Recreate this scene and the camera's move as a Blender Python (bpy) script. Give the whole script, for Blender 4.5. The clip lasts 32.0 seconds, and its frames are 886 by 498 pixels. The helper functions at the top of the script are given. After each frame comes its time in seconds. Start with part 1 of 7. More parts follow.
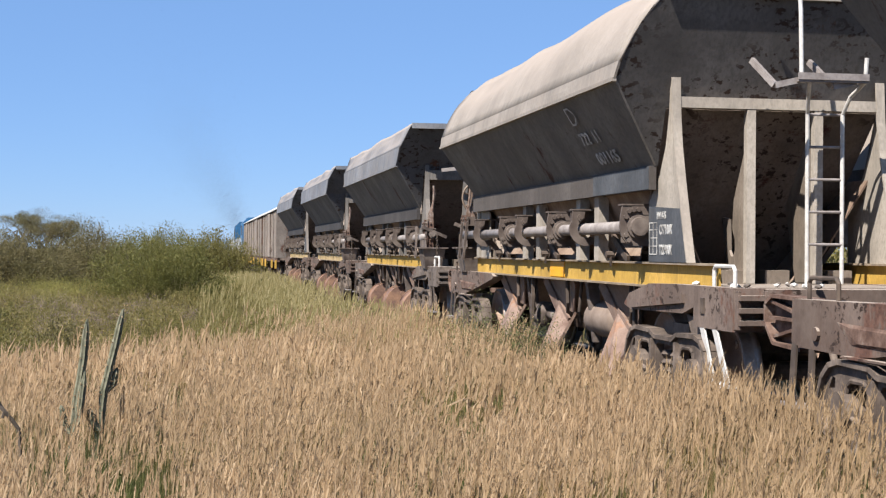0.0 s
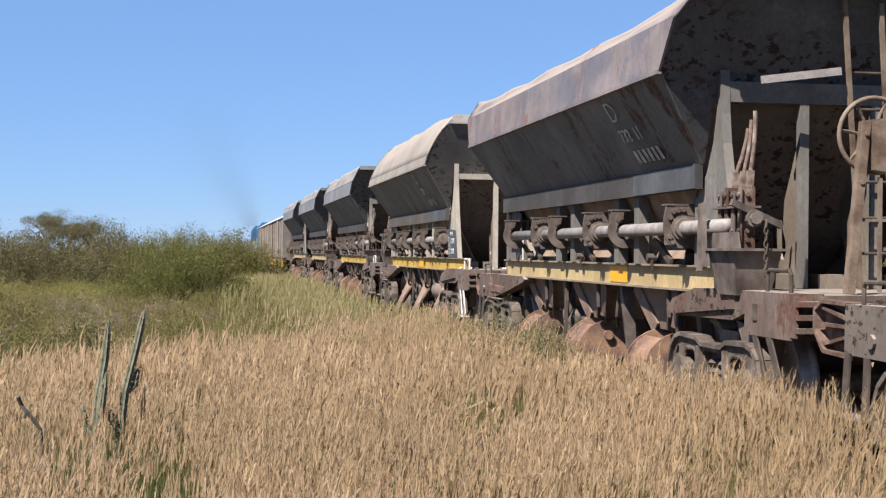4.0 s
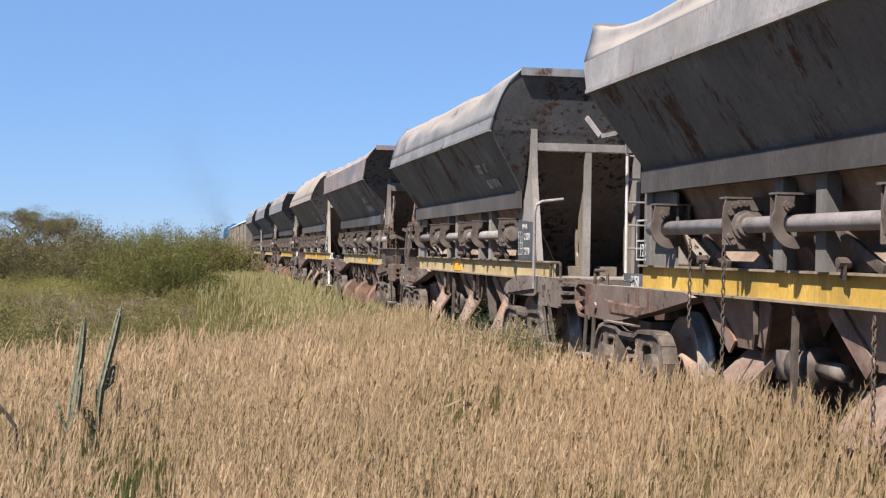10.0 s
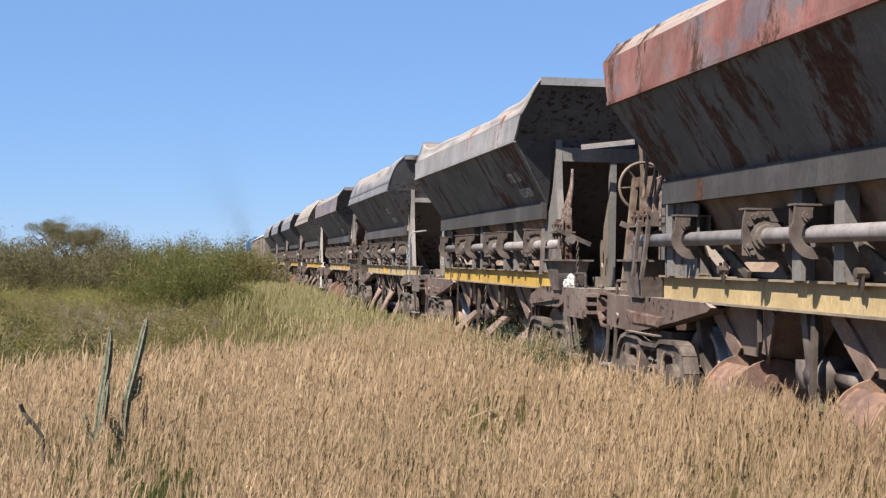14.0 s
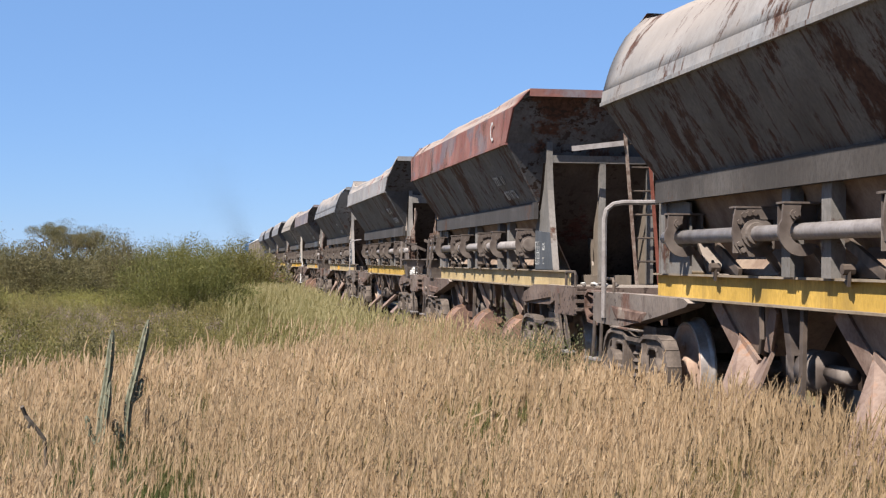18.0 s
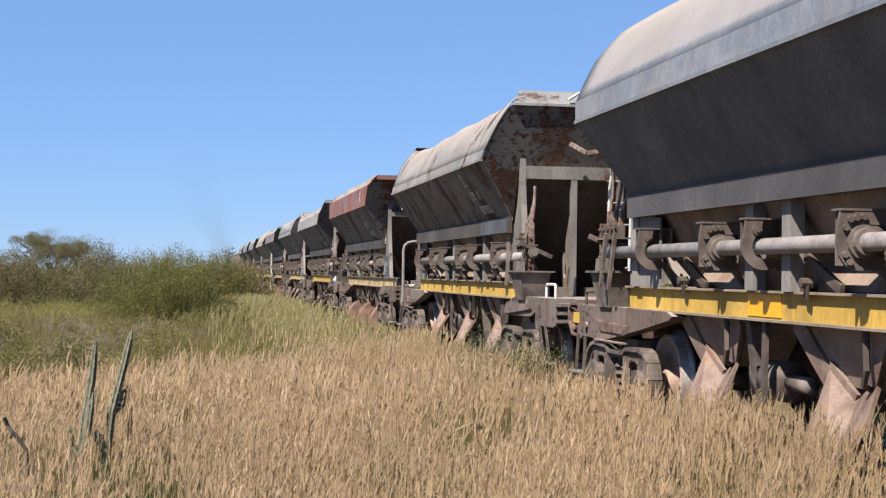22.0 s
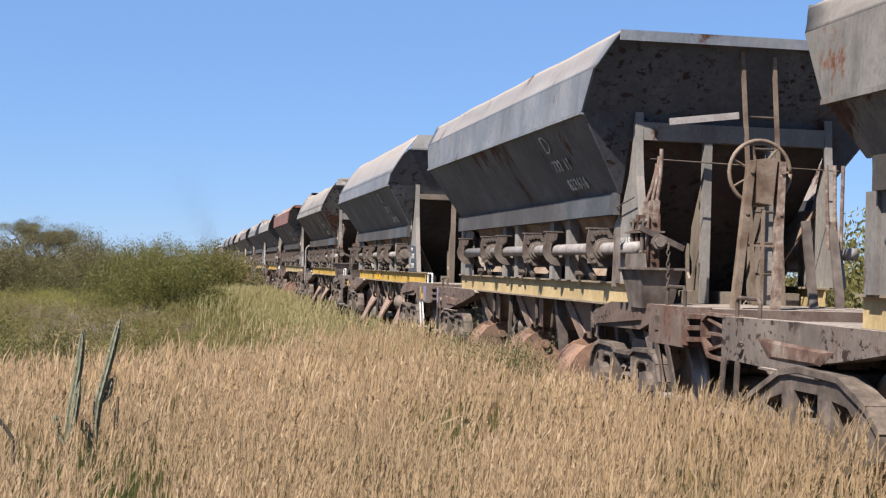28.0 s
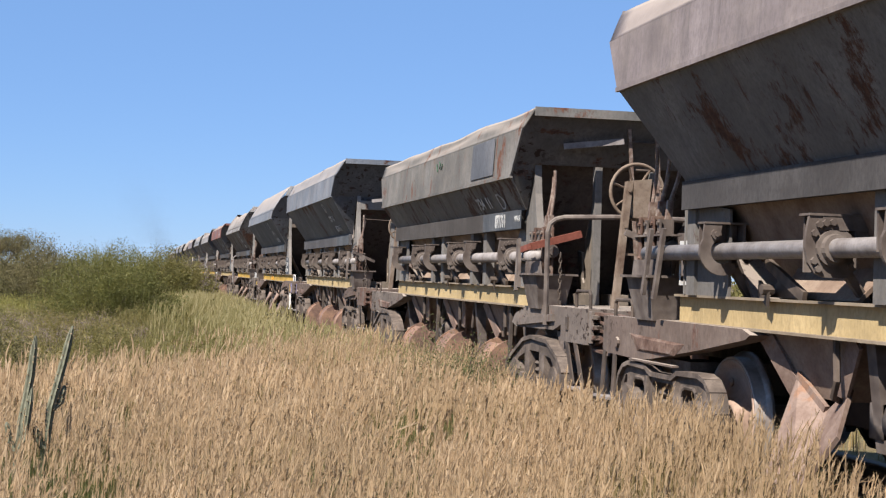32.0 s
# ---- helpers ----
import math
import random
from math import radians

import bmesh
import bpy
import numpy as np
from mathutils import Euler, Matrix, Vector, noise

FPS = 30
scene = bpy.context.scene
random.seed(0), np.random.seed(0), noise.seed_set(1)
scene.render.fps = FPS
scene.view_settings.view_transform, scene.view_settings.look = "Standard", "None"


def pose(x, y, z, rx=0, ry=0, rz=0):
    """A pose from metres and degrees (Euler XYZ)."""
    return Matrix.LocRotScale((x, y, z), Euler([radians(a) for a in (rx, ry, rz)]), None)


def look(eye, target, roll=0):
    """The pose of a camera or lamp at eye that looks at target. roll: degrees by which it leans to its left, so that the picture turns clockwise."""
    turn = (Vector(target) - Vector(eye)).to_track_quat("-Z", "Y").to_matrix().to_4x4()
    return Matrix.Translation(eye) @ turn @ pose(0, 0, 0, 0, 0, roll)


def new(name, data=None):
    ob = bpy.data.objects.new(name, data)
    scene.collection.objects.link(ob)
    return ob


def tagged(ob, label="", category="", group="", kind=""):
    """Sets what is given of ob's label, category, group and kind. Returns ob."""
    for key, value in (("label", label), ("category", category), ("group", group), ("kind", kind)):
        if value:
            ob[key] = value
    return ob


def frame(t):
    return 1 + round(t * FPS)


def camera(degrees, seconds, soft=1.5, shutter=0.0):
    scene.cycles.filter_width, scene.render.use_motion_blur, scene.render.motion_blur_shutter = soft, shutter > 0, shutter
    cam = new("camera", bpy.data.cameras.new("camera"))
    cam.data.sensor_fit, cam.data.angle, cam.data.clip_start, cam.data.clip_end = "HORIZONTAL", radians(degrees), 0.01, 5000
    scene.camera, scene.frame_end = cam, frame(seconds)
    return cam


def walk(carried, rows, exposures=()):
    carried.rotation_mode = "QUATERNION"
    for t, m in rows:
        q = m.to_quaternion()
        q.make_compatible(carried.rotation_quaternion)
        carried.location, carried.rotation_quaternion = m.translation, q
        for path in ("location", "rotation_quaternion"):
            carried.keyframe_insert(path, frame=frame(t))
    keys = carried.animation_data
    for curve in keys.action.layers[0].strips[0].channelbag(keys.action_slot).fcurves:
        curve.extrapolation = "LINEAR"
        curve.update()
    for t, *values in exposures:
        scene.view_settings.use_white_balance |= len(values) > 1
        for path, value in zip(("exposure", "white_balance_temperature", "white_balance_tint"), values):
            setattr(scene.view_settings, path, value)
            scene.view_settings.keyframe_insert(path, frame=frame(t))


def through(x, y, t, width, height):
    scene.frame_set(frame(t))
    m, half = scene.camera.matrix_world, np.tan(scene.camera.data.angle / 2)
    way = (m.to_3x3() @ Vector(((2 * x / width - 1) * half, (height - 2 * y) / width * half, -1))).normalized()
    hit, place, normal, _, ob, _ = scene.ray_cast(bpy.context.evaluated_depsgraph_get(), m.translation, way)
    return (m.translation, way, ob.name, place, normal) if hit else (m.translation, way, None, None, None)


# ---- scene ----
EYE = 1.6          # eye height over the field
TRACK_X = 4.88     # track centre, beside the camera
RAIL_Z = 0.25      # top of the rails over the field

cam = camera(34.62, 32.0, soft=1.25)
walk(cam, [(t, pose(0, 0, EYE, 90 + pitch, roll, yaw)) for t, yaw, pitch, roll in (
    (0, -10.15, 0.06, -0.38), (0.5, -10.17, 0.02, -0.18), (1, -10.14, 0.03, 0.11),
    (1.5, -9.82, -0.02, -0.33), (2, -9.53, -0.01, -0.25), (2.5, -9.39, 0.05, -0.61),
    (3, -9.34, 0.09, -0.76), (3.5, -9.32, 0.15, -0.64), (5.5, -9.31, 0.06, -0.30),
    (6, -9.20, 0.03, -0.27), (6.5, -9.14, 0.02, -0.61), (7, -9.18, 0.12, -0.97),
    (7.5, -9.19, 0.13, -1.02), (8, -9.17, 0.12, -1.44), (8.5, -9.21, 0.05, -1.50),
    (9, -9.61, 0.05, -1.65), (9.5, -10.15, 0.10, -1.23), (10, -10.22, 0.10, -0.94),
    (10.5, -10.08, 0.09, -1.04), (11, -9.86, 0.07, -0.98), (11.5, -9.59, 0.02, -1.24),
    (12, -9.43, 0.05, -1.18), (12.5, -9.35, 0.14, -1.16), (13, -9.29, 0.31, -1.19),
    (13.5, -9.26, 0.44, -1.12), (14, -9.20, 0.52, -0.90), (14.5, -9.19, 0.59, -0.80),
    (16.5, -9.01, 0.54, -0.73), (17, -9.07, 0.48, -0.48), (17.5, -9.11, 0.49, -0.46),
    (18, -9.17, 0.51, -0.44), (18.5, -9.24, 0.56, -0.55), (19, -9.28, 0.67, -0.68),
    (19.5, -9.49, 0.76, -0.85), (20, -9.68, 0.78, -0.68), (20.5, -9.85, 0.74, -0.72),
    (21, -9.92, 0.77, -0.91), (21.5, -9.91, 0.90, -0.77), (22, -9.79, 1.00, -0.76),
    (22.5, -9.69, 1.06, -0.89), (23, -9.67, 1.09, -0.85), (23.5, -9.72, 0.99, -0.87),
    (24, -9.87, 0.88, -1.00), (24.5, -9.93, 0.78, -0.58), (26.5, -9.79, 0.27, -1.01),
    (27, -9.96, 0.42, -1.51), (27.5, -10.11, 0.64, -1.46), (28, -10.23, 0.75, -1.59),
    (28.5, -10.37, 0.77, -1.14), (29, -10.58, 0.69, -1.37), (29.5, -10.82, 0.64, -1.61),
    (30, -11.08, 0.63, -1.55), (30.5, -11.41, 0.77, -1.69), (31, -11.76, 0.89, -1.98),
    (31.5, -12.02, 1.00, -1.89), (32, -12.02, 1.07, -1.66),
)], exposures=((0, 1.25), (32, 1.25)))

# way of the train along the track: seconds, metres
TRAVEL = (
    (0, -0.00), (0.5, 1.41), (1, 2.83), (1.5, 4.28), (2, 5.72), (2.5, 7.18),
    (3, 8.65), (3.5, 10.14), (5.5, 15.99), (6, 17.45), (6.5, 18.91), (7, 20.38),
    (7.5, 21.83), (8, 23.27), (8.5, 24.68), (9, 26.16), (9.5, 27.69), (10, 29.22),
    (10.5, 30.74), (11, 32.27), (11.5, 33.82), (12, 35.39), (12.5, 36.95), (13, 38.50),
    (13.5, 40.01), (14, 41.53), (14.5, 43.07), (16.5, 49.36), (17, 50.95), (17.5, 52.56),
    (18, 54.18), (18.5, 55.81), (19, 57.44), (19.5, 59.04), (20, 60.64), (20.5, 62.28),
    (21, 63.94), (21.5, 65.59), (22, 67.25), (22.5, 68.93), (23, 70.62), (23.5, 72.30),
    (24, 74.00), (24.5, 75.69), (26.5, 82.37), (27, 84.02), (27.5, 85.71), (28, 87.41),
    (28.5, 89.14), (29, 90.89), (29.5, 92.63), (30, 94.40), (30.5, 96.18), (31, 97.97),
    (31.5, 99.77), (32, 101.56),
)

# ---- light ----
SUN = Vector((-0.48, -0.42, 0.78)).normalized()
world = bpy.data.worlds.new("sky")
scene.world = world
world.use_nodes = True
wn = world.node_tree.nodes
sky = wn.new("ShaderNodeTexSky")
sky.sky_type = "NISHITA"
sky.sun_disc = False
sky.sun_elevation = math.asin(SUN.z)
sky.sun_rotation = math.atan2(SUN.x, SUN.y)
sky.altitude = 2200
sky.dust_density = 0.15
sky.ozone_density = 2.5
tint = wn.new("ShaderNodeMix")
tint.data_type, tint.blend_type = "RGBA", "MULTIPLY"
tint.inputs[0].default_value = 1.0
tint.inputs[7].default_value = (0.86, 0.97, 1.22, 1)
world.node_tree.links.new(sky.outputs[0], tint.inputs[6])
haze = wn.new("ShaderNodeMix")
haze.data_type = "RGBA"
haze.inputs[0].default_value = 0.6
haze.inputs[7].default_value = (2.12, 4.05, 7.6, 1)
world.node_tree.links.new(tint.outputs[2], haze.inputs[6])
world.node_tree.links.new(haze.outputs[2], wn["Background"].inputs[0])
wn["Background"].inputs[1].default_value = 0.0485
sun = new("sun", bpy.data.lights.new("sun", "SUN"))
sun.data.energy = 5.0
sun.data.angle = radians(0.53)
sun.data.color = (1.0, 0.94, 0.86)
sun.matrix_world = look((0, 0, 60), Vector((0, 0, 60)) - SUN)


# ---- materials ----
def ramp(nt, fac, stops):
    r = nt.nodes.new("ShaderNodeValToRGB")
    e = r.color_ramp.elements
    e[0].position, e[0].color = stops[0][0], (*stops[0][1], 1)
    e[1].position, e[1].color = stops[-1][0], (*stops[-1][1], 1)
    for p, c in stops[1:-1]:
        k = e.new(p)
        k.color = (*c, 1)
    nt.links.new(fac, r.inputs[0])
    return r.outputs[0]


def grain(nt, scale, detail=6, rough=0.6, stretch=(1, 1, 1), seed=0.0):
    """Noise in the thing's own space."""
    tc = nt.nodes.new("ShaderNodeTexCoord")
    mp = nt.nodes.new("ShaderNodeMapping")
    mp.inputs["Scale"].default_value = stretch
    mp.inputs["Location"].default_value = (seed, seed * 0.7, seed * 1.3)
    nt.links.new(tc.outputs["Object"], mp.inputs[0])
    n = nt.nodes.new("ShaderNodeTexNoise")
    n.inputs["Scale"].default_value = scale
    n.inputs["Detail"].default_value = detail
    n.inputs["Roughness"].default_value = rough
    nt.links.new(mp.outputs[0], n.inputs["Vector"])
    return n.outputs["Fac"]


def blend(nt, fac, a, b):
    m = nt.nodes.new("ShaderNodeMix")
    m.data_type = "RGBA"
    nt.links.new(fac, m.inputs[0]) if not isinstance(fac, float) else setattr(m.inputs[0], "default_value", fac)
    for k, v in ((6, a), (7, b)):
        if isinstance(v, tuple):
            m.inputs[k].default_value = (*v, 1)
        else:
            nt.links.new(v, m.inputs[k])
    return m.outputs[2]


def step(nt, fac, lo, hi, gain=1.0):
    m = nt.nodes.new("ShaderNodeMapRange")
    m.inputs[1].default_value, m.inputs[2].default_value = lo, hi
    m.inputs[4].default_value = gain
    nt.links.new(fac, m.inputs[0])
    return m.outputs[0]


def start(name, rough=0.6, metal=0.0):
    m = bpy.data.materials.new(name)
    m.use_nodes = True
    nt = m.node_tree
    b = nt.nodes["Principled BSDF"]
    b.inputs["Roughness"].default_value = rough
    b.inputs["Metallic"].default_value = metal
    # a dull coat of dust takes most of the gloss
    b.inputs["Specular IOR Level"].default_value = 0.22 if rough >= 0.7 else 0.4
    return m, nt, b


def relief(nt, b, fac, strength, distance=0.01):
    bp = nt.nodes.new("ShaderNodeBump")
    bp.inputs["Strength"].default_value = strength
    bp.inputs["Distance"].default_value = distance
    nt.links.new(fac, bp.inputs["Height"])
    nt.links.new(bp.outputs[0], b.inputs["Normal"])


RUST = (0.058, 0.027, 0.017)
DUST = (0.280, 0.234, 0.199)


def paint(name, colour, rust=0.5, dust=0.5, seed=0.0, rust_colour=RUST, rough=0.82, settle=0.85, chips=0.0, patch=None):
    """Old wagon paint: faded in patches, streaked, rusted through, dusty above all where dust settles."""
    m, nt, b = start(name, rough)
    pale = tuple(min(1, c * 1.3 + 0.02) for c in colour)
    dark = tuple(c * 0.72 for c in colour)
    c = ramp(nt, grain(nt, 1.1, 5, 0.6, seed=seed), [(0.3, dark), (0.5, colour), (0.72, pale)])
    if patch:
        c = blend(nt, step(nt, grain(nt, 0.9, 4, 0.65, (1, 1, 1.6), seed + 41), 0.50, 0.56, 0.8), c, patch)
    # streaks that ran down the sheets
    st = step(nt, grain(nt, 5.0, 4, 0.7, (1, 1, 0.12), seed + 3), 0.50, 0.70, 0.7)
    c = blend(nt, st, c, tuple(k * 0.55 + 0.012 for k in colour))
    pl = step(nt, grain(nt, 8.0, 5, 0.75, (0.3, 1, 0.10), seed + 53), 0.54, 0.72, 0.45)
    c = blend(nt, pl, c, tuple(min(1, k * 1.4 + 0.008) for k in colour))
    speck = step(nt, grain(nt, 34, 4, 0.7, (1, 1, 0.6), seed + 67), 0.44, 0.64, 0.45)
    c = blend(nt, speck, c, tuple(k * 0.55 for k in colour))
    # dust
    geo = nt.nodes.new("ShaderNodeNewGeometry")
    sep = nt.nodes.new("ShaderNodeSeparateXYZ")
    nt.links.new(geo.outputs["Normal"], sep.inputs[0])
    up = step(nt, sep.outputs[2], 0.15, 0.75, settle)
    du = step(nt, grain(nt, 2.3, 6, 0.65, seed=seed + 7), 0.62 - 0.35 * dust, 0.95 - 0.35 * dust, 0.10 + 0.35 * dust)
    mx = nt.nodes.new("ShaderNodeMath")
    mx.operation = "MAXIMUM"
    nt.links.new(up, mx.inputs[0])
    nt.links.new(du, mx.inputs[1])
    c = blend(nt, mx.outputs[0], c, DUST)
    # rust
    big = step(nt, grain(nt, 1.5, 9, 0.78, (0.6, 1, 0.5), seed + 11), 0.70 - 0.20 * rust, 0.75 - 0.20 * rust)
    run = step(nt, grain(nt, 6.0, 7, 0.78, (0.3, 1, 0.14), seed + 17), 0.73 - 0.17 * rust, 0.78 - 0.17 * rust, 0.9)
    r2 = nt.nodes.new("ShaderNodeMath")
    r2.operation = "MAXIMUM"
    nt.links.new(big, r2.inputs[0])
    nt.links.new(run, r2.inputs[1])
    rc = ramp(nt, grain(nt, 22, 4, 0.6, seed=seed), [(0.3, tuple(k * 0.55 for k in rust_colour)), (0.7, tuple(k * 1.5 for k in rust_colour))])
    c = blend(nt, r2.outputs[0], c, rc)
    if chips:
        # small flakes, in swarms
        swarm = step(nt, grain(nt, 1.3, 2, 0.5, seed=seed + 31), 0.62 - 0.25 * chips, 0.72 - 0.2 * chips)
        flake = step(nt, grain(nt, 11, 4, 0.6, (1, 1, 1.4), seed + 23), 0.56, 0.60)
        mu = nt.nodes.new("ShaderNodeMath")
        mu.operation = "MULTIPLY"
        nt.links.new(swarm, mu.inputs[0])
        nt.links.new(flake, mu.inputs[1])
        c = blend(nt, mu.outputs[0], c, (0.028, 0.018, 0.014))
    nt.links.new(c, b.inputs["Base Color"])
    relief(nt, b, grain(nt, 9, 6, 0.65, seed=seed), 0.25, 0.012)
    return m


def plain(name, stops, scale=6, rough=0.7, metal=0.0, bump=0.2, stretch=(1, 1, 1), fine=40):
    m, nt, b = start(name, rough, metal)
    c = ramp(nt, grain(nt, scale, 8, 0.65, stretch), stops)
    f = step(nt, grain(nt, fine, 3, 0.6), 0.45, 0.75, 0.35)
    c = blend(nt, f, c, tuple(k * 0.6 for k in stops[0][1]))
    nt.links.new(c, b.inputs["Base Color"])
    relief(nt, b, grain(nt, scale * 4, 5, 0.6), bump)
    return m


def leafy(name, stops, rough=0.6, through=0.35, alt=None, patch=0.5, tufts=0.35):
    """Leaves and stalks: each piece has its own tone, and lets some light through."""
    m, nt, b = start(name, rough)
    geo = nt.nodes.new("ShaderNodeNewGeometry")
    c = ramp(nt, geo.outputs["Random Per Island"], stops)
    # patches of another tone, metres wide, and smaller tufts
    big = step(nt, grain(nt, patch, 4, 0.6), 0.44, 0.58, 0.75 if alt else 0.5)
    c = blend(nt, big, c, alt or tuple(k * 0.8 for k in stops[len(stops) // 2][1]))
    tuft = step(nt, grain(nt, 6.0, 2, 0.6), 0.45, 0.66, tufts)
    c = blend(nt, tuft, c, tuple(k * q for k, q in zip(stops[0][1], (0.9, 0.82, 0.75))))
    nt.links.new(c, b.inputs["Base Color"])
    t = nt.nodes.new("ShaderNodeBsdfTranslucent")
    nt.links.new(c, t.inputs[0])
    mx = nt.nodes.new("ShaderNodeMixShader")
    mx.inputs[0].default_value = through
    nt.links.new(b.outputs[0], mx.inputs[1])
    nt.links.new(t.outputs[0], mx.inputs[2])
    nt.links.new(mx.outputs[0], nt.nodes["Material Output"].inputs[0])
    return m


M_STEEL = plain("dusty_steel", [(0.25, (0.029, 0.022, 0.019)), (0.5, (0.065, 0.050, 0.041)), (0.75, (0.148, 0.111, 0.088))], 5, 0.75)
M_CAST = plain("rusty_casting", [(0.25, (0.030, 0.020, 0.015)), (0.45, (0.083, 0.048, 0.036)), (0.56, (0.143, 0.093, 0.073)), (0.62, (0.181, 0.145, 0.120)), (0.8, (0.242, 0.193, 0.158))], 3.5, 0.8)
M_BOGIE = plain("bogie_steel", [(0.3, (0.032, 0.025, 0.021)), (0.52, (0.105, 0.082, 0.068)), (0.8, (0.25, 0.20, 0.165))], 4, 0.7)
M_CHUTE = plain("chute_steel", [(0.28, (0.080, 0.046, 0.034)), (0.42, (0.145, 0.097, 0.077)), (0.55, (0.205, 0.147, 0.119)), (0.62, (0.215, 0.120, 0.076)), (0.78, (0.285, 0.222, 0.182))], 3.2, 0.7, 0, 0.3)
M_GATE = plain("round_gate_steel", [(0.28, (0.070, 0.038, 0.030)), (0.46, (0.150, 0.092, 0.071)), (0.58, (0.255, 0.150, 0.098)), (0.64, (0.22, 0.155, 0.125)), (0.8, (0.30, 0.24, 0.20))], 3.0, 0.7, 0, 0.3)
M_DISC = plain("wheel_disc", [(0.3, (0.24, 0.160, 0.120)), (0.7, (0.40, 0.285, 0.22))], 4, 0.85)
M_TREAD = plain("wheel_tread", [(0.3, (0.20, 0.165, 0.145)), (0.7, (0.36, 0.32, 0.29))], 8, 0.42, 0.45, 0.05)
M_PIPE = plain("shaft_steel", [(0.25, (0.103, 0.085, 0.080)), (0.5, (0.206, 0.183, 0.174)), (0.8, (0.297, 0.275, 0.271))], 6, 0.55)
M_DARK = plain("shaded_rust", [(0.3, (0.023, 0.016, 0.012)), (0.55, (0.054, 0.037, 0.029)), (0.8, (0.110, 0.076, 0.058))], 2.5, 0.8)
M_LINK = plain("dusty_linkage", [(0.26, (0.036, 0.026, 0.022)), (0.44, (0.088, 0.069, 0.060)), (0.56, (0.132, 0.108, 0.094)), (0.78, (0.21, 0.176, 0.152))], 5, 0.75)
M_POST = plain("tan_dusty_post", [(0.3, (0.076, 0.046, 0.032)), (0.5, (0.163, 0.121, 0.091)), (0.75, (0.229, 0.183, 0.145))], 4, 0.75)
M_SLOPE = plain("dusty_slope", [(0.28, (0.095, 0.062, 0.046)), (0.45, (0.175, 0.122, 0.092)), (0.6, (0.235, 0.176, 0.136)), (0.8, (0.30, 0.235, 0.19))], 2.2, 0.85)
M_TANK = plain("dusty_tank", [(0.3, (0.130, 0.096, 0.076)), (0.6, (0.205, 0.158, 0.128)), (0.8, (0.25, 0.20, 0.165))], 5, 0.8)
M_REPAINT = paint("slate_repaint", (0.088, 0.092, 0.105), 0.1, 0.3, 71.0)
M_SCRAWL = plain("green_scrawl", [(0.3, (0.03, 0.07, 0.045)), (0.7, (0.05, 0.10, 0.06))], 9, 0.7)
M_DECK = plain("dusty_deck", [(0.3, (0.150, 0.118, 0.098)), (0.5, (0.215, 0.178, 0.150)), (0.75, (0.31, 0.268, 0.232))], 4, 0.85)
M_FLANGE = plain("dusty_flange", [(0.3, (0.128, 0.099, 0.070)), (0.7, (0.270, 0.217, 0.161))], 5, 0.8)
M_WHITE = plain("old_white_paint", [(0.3, (0.328, 0.315, 0.295)), (0.6, (0.485, 0.472, 0.453))], 9, 0.55)
M_LETTER = plain("stencil_white", [(0.38, (0.176, 0.168, 0.160)), (0.5, (0.400, 0.392, 0.376)), (0.7, (0.496, 0.488, 0.472))], 7, 0.7, 0, 0.0)
M_YELLOW = paint("yellow_paint", (0.42, 0.262, 0.055), 0.15, 0.12, 1.0, rough=0.7, settle=0.5)
M_YELLOW_OLD = paint("faded_yellow_paint", (0.37, 0.275, 0.14), 0.25, 0.3, 2.0, rough=0.75, settle=0.5)
M_ORANGE = plain("orange_paint", [(0.3, (0.600, 0.256, 0.010)), (0.7, (0.680, 0.336, 0.016))], 6, 0.5)
M_LILAC = plain("lilac_paint", [(0.3, (0.14, 0.125, 0.22)), (0.7, (0.24, 0.22, 0.34))], 9, 0.6)
M_SLATE = paint("slate_paint", (0.059, 0.064, 0.073), 0.0, 0.25, 5.0, settle=0.3)
M_RUSTRED = plain("red_lead", [(0.3, (0.105, 0.032, 0.021)), (0.7, (0.210, 0.070, 0.049))], 6, 0.7)
M_LEVER = plain("worn_lever", [(0.3, (0.075, 0.042, 0.030)), (0.47, (0.15, 0.10, 0.078)), (0.57, (0.22, 0.17, 0.14)), (0.74, (0.34, 0.285, 0.235))], 14, 0.65)
M_RAIL = plain("rail_steel", [(0.3, (0.049, 0.032, 0.025)), (0.7, (0.119, 0.084, 0.070))], 6, 0.6, 0.3)
M_SLEEPER = plain("sleeper_wood", [(0.3, (0.042, 0.032, 0.025)), (0.7, (0.133, 0.105, 0.084))], 5, 0.9, 0, 0.5, (1, 6, 1))
M_STONE = plain("ballast_stone", [(0.3, (0.076, 0.063, 0.054)), (0.7, (0.151, 0.130, 0.117))], 3, 0.95, 0, 0.6)


# ---- mesh tools ----
def part(name, bm, material, parent=None, label="", smooth=False):
    me = bpy.data.meshes.new(name)
    bmesh.ops.recalc_face_normals(bm, faces=bm.faces)
    bm.to_mesh(me)
    bm.free()
    for m in material if isinstance(material, (list, tuple)) else (material,):
        me.materials.append(m)
    ob = new(name, me)
    if smooth:
        for p in me.polygons:
            p.use_smooth = True
    if parent:
        ob.parent = parent
    return tagged(ob, label)


def thing(name, m, label, category, group="", kind=""):
    ob = new(name)
    ob.empty_display_size = 0.3
    ob.matrix_world = m
    return tagged(ob, label, category, group, kind)


def hexa(bm, pts):
    v = [bm.verts.new(p) for p in pts]
    for f in ((0, 1, 2, 3), (7, 6, 5, 4), (0, 4, 5, 1), (1, 5, 6, 2), (2, 6, 7, 3), (3, 7, 4, 0)):
        bm.faces.new([v[i] for i in f])
    return v


